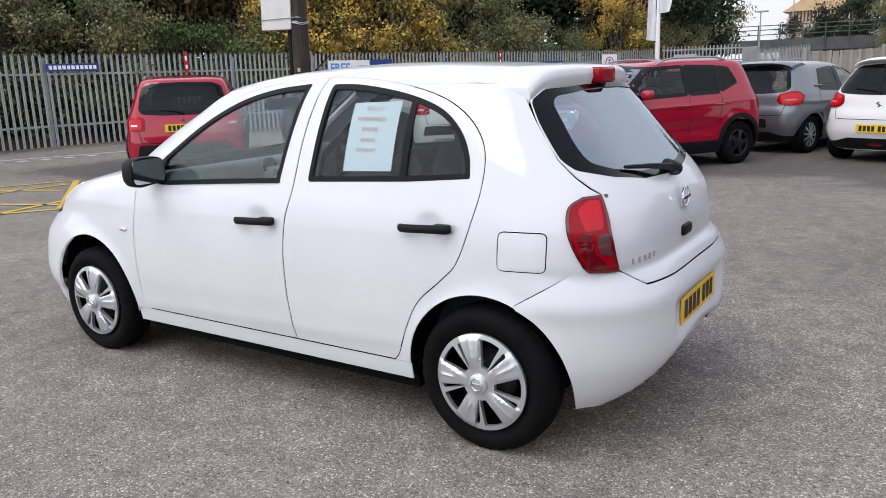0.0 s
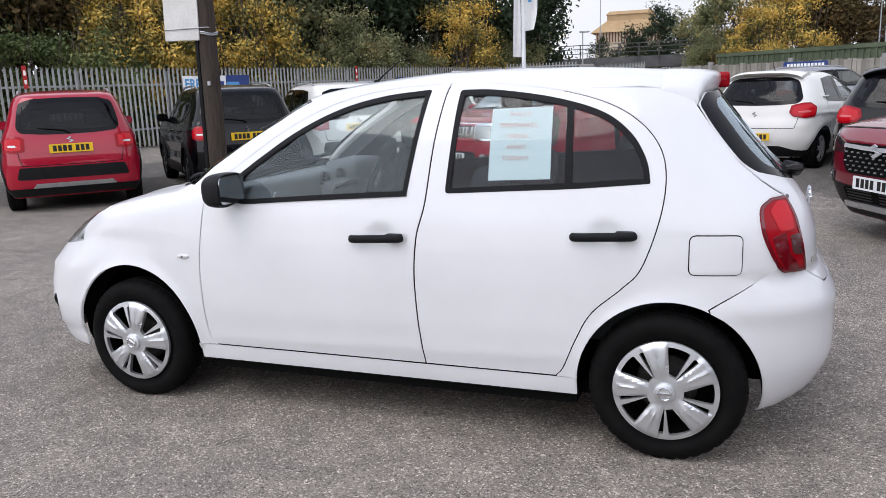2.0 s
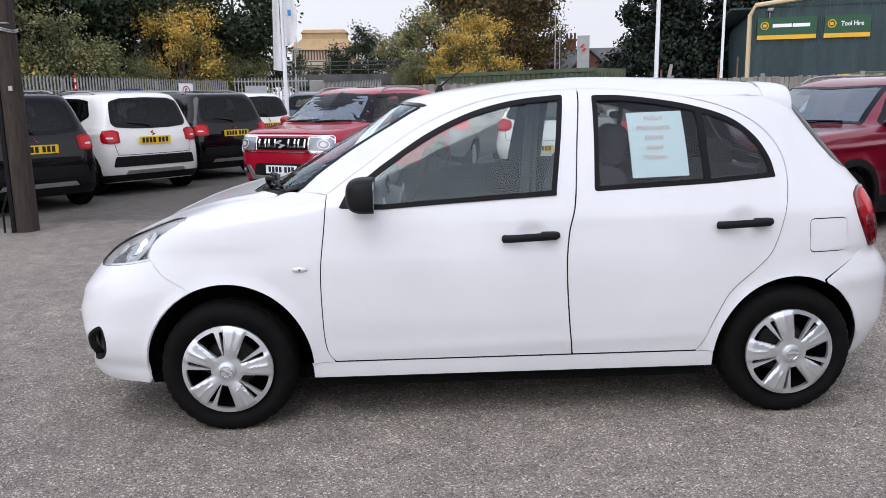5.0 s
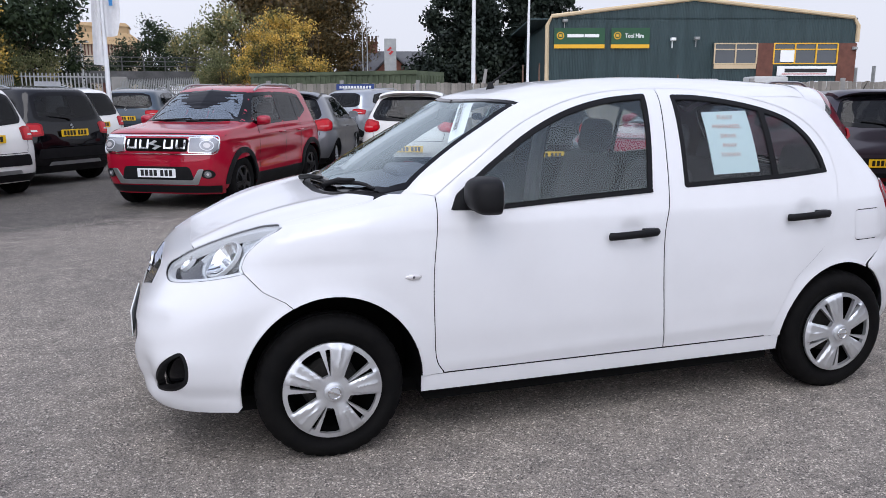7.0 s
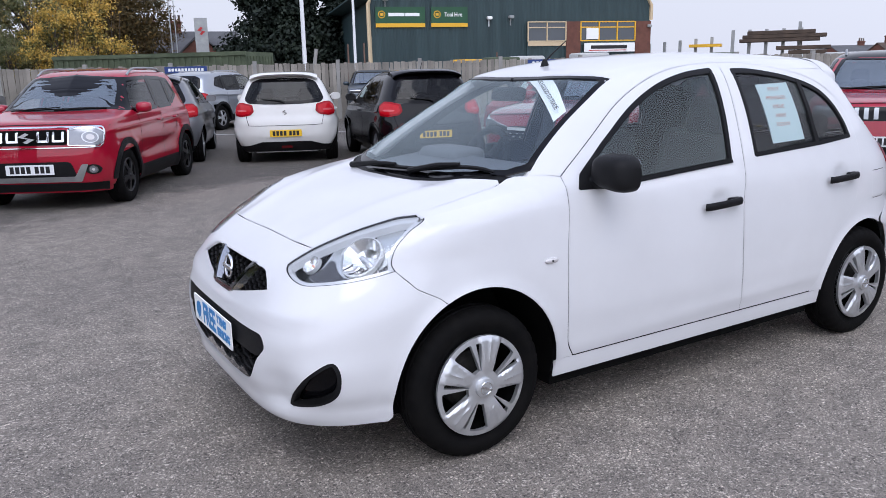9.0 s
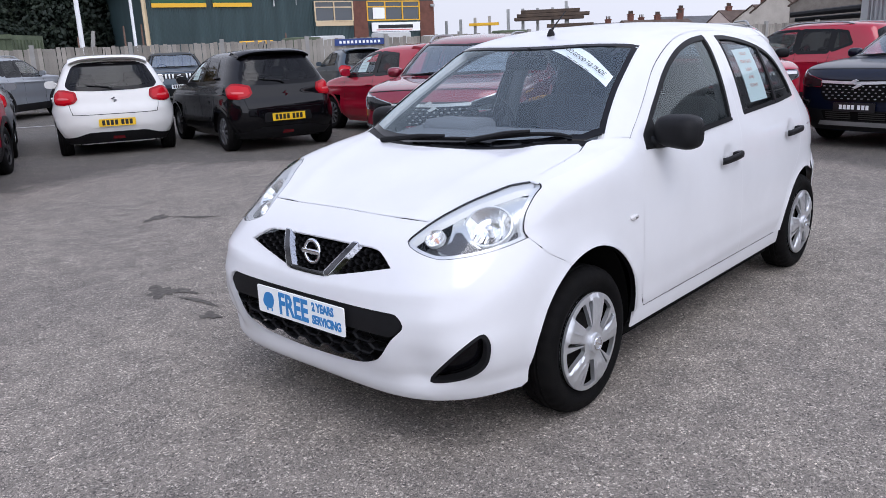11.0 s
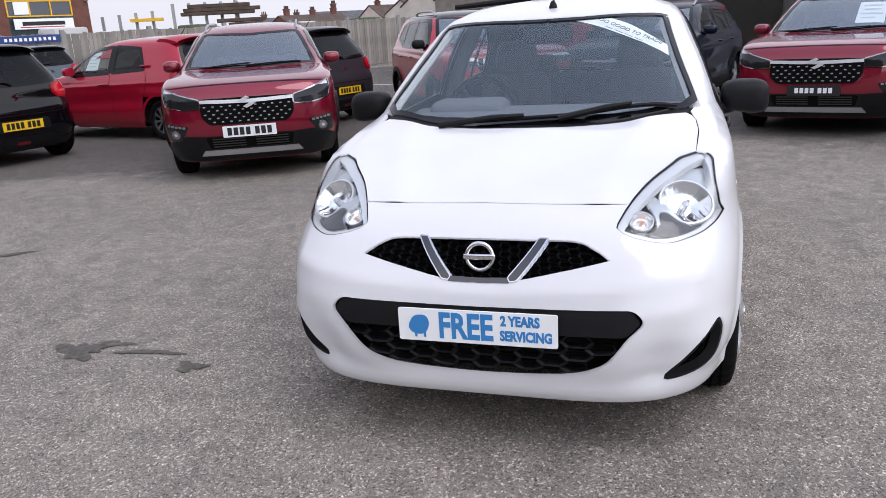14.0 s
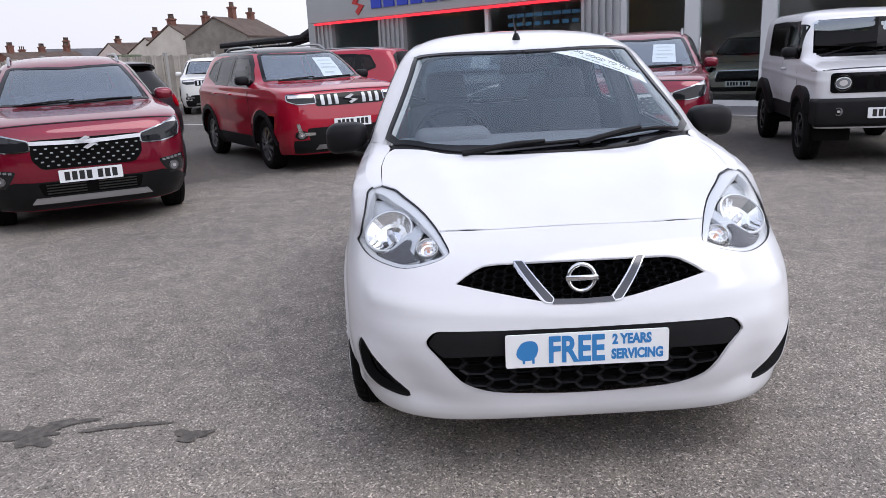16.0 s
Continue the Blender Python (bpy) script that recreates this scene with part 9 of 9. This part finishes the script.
# more parked cars further off
parked_car("city", mid_rear(11.6, 1.3, 75, 1.2175), RED, "red compact crossover beside the showroom", "five", DARKALLOY)
parked_car("suv", mid_of(19.1, 6.9, 196, 1.25), CREAM, "white crossover facing the yard near a timber fence", "twin", ALLOY)
parked_car("suv", mid_of(8.6, 19.3, 245, 1.25), TEAL, "dark slate crossover facing out from a timber fence", "five", ALLOY)
parked_car("suv", mid_rear(2.9, 19.2, 40, 1.25), SILVER, "silver grey crossover near a timber fence", "five", ALLOY)
parked_car("hatch", mid_rear(12.6, 15.5, 65, 1.225), TEAL, "dark blue hatchback near a timber fence", "five", ALLOY)
parked_car("suv", mid_rear(-3.2, 19.5, 75, 1.25), TEAL, "dark slate crossover behind a red car", "five", ALLOY)

# ---- trees and scrub ----
def leaf_mat(name, stops, trans=0.25):
    m = mat_base(name, stops[0][1], 0.65, 0, 0.25)
    g = m.node_tree.nodes.new("ShaderNodeNewGeometry")
    drift = m.node_tree.nodes.new("ShaderNodeMapRange")
    drift.inputs["From Min"].default_value, drift.inputs["From Max"].default_value = 0.36, 0.64
    join_(m, noisy(m, 0.75, 2, coords(m)), drift.inputs["Value"])
    join_(m, ramp(m, mixed(m, 0.5, g.outputs["Random Per Island"], drift.outputs[0]), stops), bsdf(m).inputs["Base Color"])
    return m


LEAFGREEN = leaf_mat("green_leaves", [(0, (.028, .045, .016)), (.4, (.075, .105, .034)), (.75, (.15, .17, .06)), (1, (.27, .24, .08))])
LEAFGOLD = leaf_mat("golden_leaves", [(0, (.035, .045, .014)), (.30, (.13, .125, .04)), (.55, (.44, .31, .065)), (1, (.74, .44, .085))])
LEAFDARK = leaf_mat("dark_leaves", [(0, (.008, .016, .008)), (.5, (.018, .032, .012)), (1, (.035, .05, .02))])
LEAFBROWN = leaf_mat("russet_leaves", [(0, (.03, .028, .012)), (.4, (.075, .055, .02)), (.8, (.12, .075, .025)), (1, (.17, .10, .03))])
LEAFMIX = leaf_mat("mixed_hedge_leaves", [(0, (.035, .045, .018)), (.30, (.10, .115, .045)), (.58, (.18, .185, .09)), (.82, (.27, .24, .10)), (1, (.50, .36, .10))])
BARK = cloudy("bark", (0.05, 0.04, 0.03), (0.12, 0.10, 0.08), 5, 0.95, 0.5, 40)


def leaves(rng, centres, radii, count, size):
    """Small bent leaves scattered over clumps, as one soup of quads."""
    c = np.array(centres, float)
    r = np.array(radii, float)
    pick = rng.choice(len(c), count, p=r ** 2 / np.sum(r ** 2))
    d = rng.normal(size=(count, 3))
    d /= np.linalg.norm(d, axis=1)[:, None]
    rad = r[pick] * (.2 + 1.25 * rng.random(count) ** 1.25)
    p = c[pick] + d * rad[:, None] * np.array([1, 1, .8])
    u = rng.normal(size=(count, 3)) + np.array([0, 0, -.3])
    u /= np.linalg.norm(u, axis=1)[:, None]
    v = np.cross(u, d + rng.normal(size=(count, 3)) * .6)
    v /= np.maximum(1e-6, np.linalg.norm(v, axis=1))[:, None]
    s = size * rng.uniform(.55, 1.25, count)
    a, b, e, f = p - u * s[:, None] * .5, p + v * s[:, None] * .32, p + u * s[:, None] * .6, p - v * s[:, None] * .32
    verts = np.stack([a, b, e, f], 1).reshape(-1, 3)
    faces = np.arange(count * 4).reshape(-1, 4)
    return verts, faces


def soup(name, verts, faces, material, parent=None, label=""):
    me = bpy.data.meshes.new(name)
    me.vertices.add(len(verts))
    me.vertices.foreach_set("co", np.ascontiguousarray(verts, dtype=np.float32).ravel())
    me.loops.add(faces.size)
    me.loops.foreach_set("vertex_index", faces.astype(np.int32).ravel())
    me.polygons.add(len(faces))
    me.polygons.foreach_set("loop_start", np.arange(0, faces.size, 4, dtype=np.int32))
    me.materials.append(material)
    me.update(calc_edges=True)
    ob = new(name, me)
    if parent is not None:
        ob.parent = parent
    if label:
        tagged(ob, label)
    return ob


def tree(seed, h, spread, trunk_h, material, count, size, label, clumps=40, name="tree", conifer=False, category="tree"):
    rng = np.random.default_rng(seed)
    t = empty(name, pose(0, 0, 0), label, category)
    bm = bmesh.new()
    r0 = .05 + h * .018
    tube(bm, [(0, 0, -.1), (.03 * h * .2, 0, trunk_h), (.05, .08, h * .6), (.0, .05, h * .92)], [r0, r0 * .8, r0 * .5, r0 * .12], 10)
    cs, rs = [], []
    for k in range(clumps):
        if conifer:
            f = rng.uniform(.04, .98)
            rad = spread * (1 - f) ** .7 * (.75 + .3 * rng.random())
            a = rng.uniform(0, math.tau)
            q = (rad * math.cos(a), rad * math.sin(a), trunk_h * .4 + (h - trunk_h * .4) * f - rad * .12)
            cs.append(q)
            rs.append(max(.35, spread * .26 * (1.15 - f)))
        else:
            d = rng.normal(size=3)
            d /= np.linalg.norm(d)
            k_ = rng.uniform(.45, 1.0)
            q = (d[0] * spread * k_, d[1] * spread * k_, (h + trunk_h) / 2 + d[2] * (h - trunk_h) / 2 * k_ * .95)
            cs.append(q)
            rs.append(spread * rng.uniform(.16, .34))
            if k % 3 == 0:
                z0 = min(h * .7, max(trunk_h * .8, q[2] - spread * .7))
                tube(bm, [(0.03, .03, z0), (q[0] * .5, q[1] * .5, (z0 + q[2]) / 2 + .1), q], [r0 * .35, r0 * .2, r0 * .05], 6)
    if name == "shrub":
        for k in range(34):
            a, o = rng.uniform(0, math.tau), rng.uniform(.1, spread * .8)
            x, y = o * math.cos(a), o * math.sin(a)
            top = h * rng.uniform(.6, 1.12)
            lean = rng.uniform(-.5, .5, 2)
            tube(bm, [(x * .4, y * .4, 0), (x, y, top * .5), (x + lean[0], y + lean[1], top)], [.03, .018, .005], 5)
    part("trunk", bm, BARK, t, "", True)
    v, f = leaves(rng, cs, rs, count, size)
    soup("crown", v, f, material, t)
    return t


def planted(proto, x, y, turn, scale, label=""):
    c = copy_thing(proto, pose(x, y, 0, 0, 0, turn) @ Matrix.Scale(scale, 4))
    if label:
        c["label"] = label
    return c


# shrubs right behind the fence, taller trees on the bank beyond
HEDGE = [
    tree(11, 4.6, 1.9, .5, LEAFMIX, 17500, .105, "tangled shrub with green and gold autumn leaves", 46, "shrub", category="shrub"),
    tree(12, 5.2, 2.0, .6, LEAFGOLD, 15500, .115, "golden autumn shrub behind the fence", 44, "shrub", category="shrub"),
    tree(13, 4.2, 2.0, .4, LEAFGREEN, 17500, .10, "green shrub behind the fence", 46, "shrub", category="shrub"),
]
TALL = [
    tree(21, 10.0, 3.6, 1.6, LEAFDARK, 11500, .25, "tall dark leafy tree on the bank", 60),
    tree(22, 9.0, 3.2, 1.6, LEAFBROWN, 11500, .23, "tall russet autumn tree on the bank", 56),
    tree(23, 9.5, 3.4, 1.4, LEAFMIX, 12500, .22, "tall tree with mixed green and gold leaves", 60),
]
rng_ = random.Random(8)
line_pts = [(-17.6, -4.0), (-16.4, 3.0), (-15.5, 7.5), (-14.5, 12.5), (-13.2, 18.0), (-11.0, 25.0), (-8.6, 32.4)]


def beside(s, off):
    """A point s metres along the steel fence and off metres behind it."""
    for (x0, y0), (x1, y1) in zip(line_pts, line_pts[1:]):
        ln = math.hypot(x1 - x0, y1 - y0)
        if s <= ln or (x1, y1) == line_pts[-1]:
            ux, uy = (x1 - x0) / ln, (y1 - y0) / ln
            return x0 + ux * s - uy * off, y0 + uy * s + ux * off
        s -= ln


order = [2, 0, 0, 2, 0, 0, 0, 2, 2, 1, 1, 1, 2, 0, 0, 2, 0, 1]
used = set()
for k, kind in enumerate(order):
    x, y = beside(1.2 + k * 2.12, 2.3 + rng_.uniform(-.3, .9))
    if kind in used:
        planted(HEDGE[kind], x, y, rng_.uniform(0, 360), rng_.uniform(.85, 1.15) * (.72 if k in (12, 13, 15, 16) else 1))
    else:
        HEDGE[kind].matrix_basis = pose(x, y, 0, 0, 0, rng_.uniform(0, 360))
        used.add(kind)
used = set()
for k, kind in enumerate([0, 1, 0, 2, 0, 1, 2, 0, 2, 0, 0]):
    x, y = beside(1.0 + k * 3.5, 6.8 + rng_.uniform(-.8, 1.4))
    if kind in used:
        planted(TALL[kind], x, y, rng_.uniform(0, 360), rng_.uniform(.85, 1.15))
    else:
        TALL[kind].matrix_basis = pose(x, y, 0, 0, 0, rng_.uniform(0, 360))
        used.add(kind)
for k in range(9):
    x, y = beside(1.0 + k * 4.6, 12.5 + rng_.uniform(-.8, 2.4))
    planted(TALL[0], x, y, rng_.uniform(0, 360), rng_.uniform(1.0, 1.2))

# low scrub and ivy at the foot of the fence
rngs = np.random.default_rng(4)
cs, rs = [], []
for k in range(230):
    x, y = beside(rngs.uniform(.5, 38), rngs.uniform(.45, 3.2))
    cs.append((x, y, rngs.uniform(.1, 1.9)))
    rs.append(rngs.uniform(.35, .75))
v, f = leaves(rngs, cs, rs, 42000, .11)
tagged(soup("undergrowth", v, f, LEAFGREEN), "low ivy and brambles behind the fence", "undergrowth", "", "stuff")
# the bank
vs, fs = [], []
cols = [.8, 3, 6, 10, 16, 26]
for i in range(41):
    for j, off in enumerate(cols):
        x, y = beside(i * 39 / 40, off)
        vs.append((x, y, [0.0, .35, .9, 1.6, 2.4, 3.0][j] + (.15 * noise.noise(Vector((x * .5, y * .5, 0))) if j else -.02)))
n_ = len(cols)
for i in range(40):
    for j in range(n_ - 1):
        a = i * n_ + j
        fs.append((a, a + n_, a + n_ + 1, a + 1))
tagged(mesh_part("bank", vs, fs, cloudy("leaf_litter", (.03, .025, .015), (.08, .06, .03), 2, .95, .5, 20)), "earth bank with leaf litter behind the fence", "bank", "", "structure")

BIGDARK = TALL[0]
planted(BIGDARK, -12.0, 36.5, 30, .95, "tall dark leafy tree beside the gate")
planted(BIGDARK, -9.3, 38.0, 130, .88, "tall dark leafy tree beside the gate")
planted(TALL[2], -13.5, 36.5, 200, .9, "tall tree with mixed leaves beside the gate")
russet = tree(31, 11.5, 4.3, 1.5, LEAFBROWN, 26000, .26, "broad russet autumn tree beyond the yard", 80)
russet.matrix_basis = pose(7.9, 75.6, 0) @ Matrix.Scale(1.5, 4)
planted(russet, 11.3, 73.5, 80, .62, "broad russet autumn tree beyond the yard")
planted(TALL[2], 2.2, 58.5, 40, .95, "yellow-green tree beyond the yard")
planted(HEDGE[1], 3.4, 55.5, 10, 1.2, "golden autumn shrub beyond the yard")
planted(HEDGE[1], 5.4, 57.0, 80, 1.45, "golden autumn shrub beyond the yard")
planted(HEDGE[0], .6, 56.0, 80, 1.05, "mixed shrub beyond the yard")
planted(TALL[0], -5.4, 78.8, 10, .85, "dark green tree beyond the bridge")
planted(TALL[2], -1.2, 86.5, 100, 1.05, "leafy tree beyond the bridge")
planted(TALL[0], -13.6, 140, 60, .85, "dark tree before a distant pavilion")
planted(TALL[0], -19.5, 140, 160, .9, "dark tree before a distant pavilion")
planted(HEDGE[2], -10.5, 35.6, 20, 1.0, "green shrub beside the gate")
planted(HEDGE[0], -9.0, 36.0, 120, .9, "mixed shrub beside the gate")
NEEDLE = leaf_mat("needle_foliage", [(0, (.006, .011, .008)), (.5, (.013, .021, .014)), (1, (.026, .036, .022))])
fir = tree(41, 13.5, 4.6, 1.0, NEEDLE, 30000, .36, "large dark conifer behind the fence", 150, "conifer", True)
fir.matrix_basis = pose(19.8, 58.2, 0)
planted(fir, 22.2, 57.6, 70, 1.05, "large dark conifer behind the fence")
planted(fir, 26.6, 57.0, 150, 1.0, "large dark conifer behind the fence")
for k, (x, y, s_) in enumerate(((30, 66, .9), (40, 80, .9), (-30, 125, 1.7))):
    planted(TALL[k % 3], x, y, k * 50, s_, "distant leafy tree on the skyline")


# ---- pieces: fence pales and boards ----
near = [e for e in PALE_LATER if 2.0 < e[2].translation.y < 44][:300]
mesh_for = {h: pale_mesh(h) for h in {e[1] for e in PALE_LATER}}
for fence, h, m in near:
    ob = new("pale", mesh_for[h])
    ob.parent, ob.matrix_basis = fence, m
rest = [e for e in PALE_LATER if all(e is not q for q in near)]
if rest:
    vs, fs = [], []
    for fence, h, m in rest:
        me, k = mesh_for[h], len(vs)
        vs += [m @ v.co for v in me.vertices]
        fs += [tuple(i + k for i in p.vertices) for p in me.polygons]
    tagged(mesh_part("pale_run", vs, fs, GALV, rest[0][0], "", False), "", "", "", "stuff")
bd = []
for k in range(3):
    me = bpy.data.meshes.new("board")
    h = 1.80 + .015 * k
    vs = [(x, y, z) for z in (.05, h - .01 * (k == 1)) for x, y in ((-.058, 0), (.058, .006 * (k - 1)), (.058, -.018), (-.058, -.018))]
    me.from_pydata(vs, [], [(0, 1, 5, 4), (1, 2, 6, 5), (2, 3, 7, 6), (3, 0, 4, 7), (4, 5, 6, 7)])
    me.materials.append(WEATHERED)
    bd.append(me)
rb_ = random.Random(3)
n_b = int(tl_ / .125)
for k in range(n_b):
    p = TIMBER_A + td.normalized() * (.06 + k * .125)
    ob = new("board", bd[rb_.randrange(3)])
    ob.parent = timber
    ob.matrix_basis = pose(p.x, p.y, rb_.uniform(-.012, .012), 0, rb_.uniform(-.5, .5), ta)
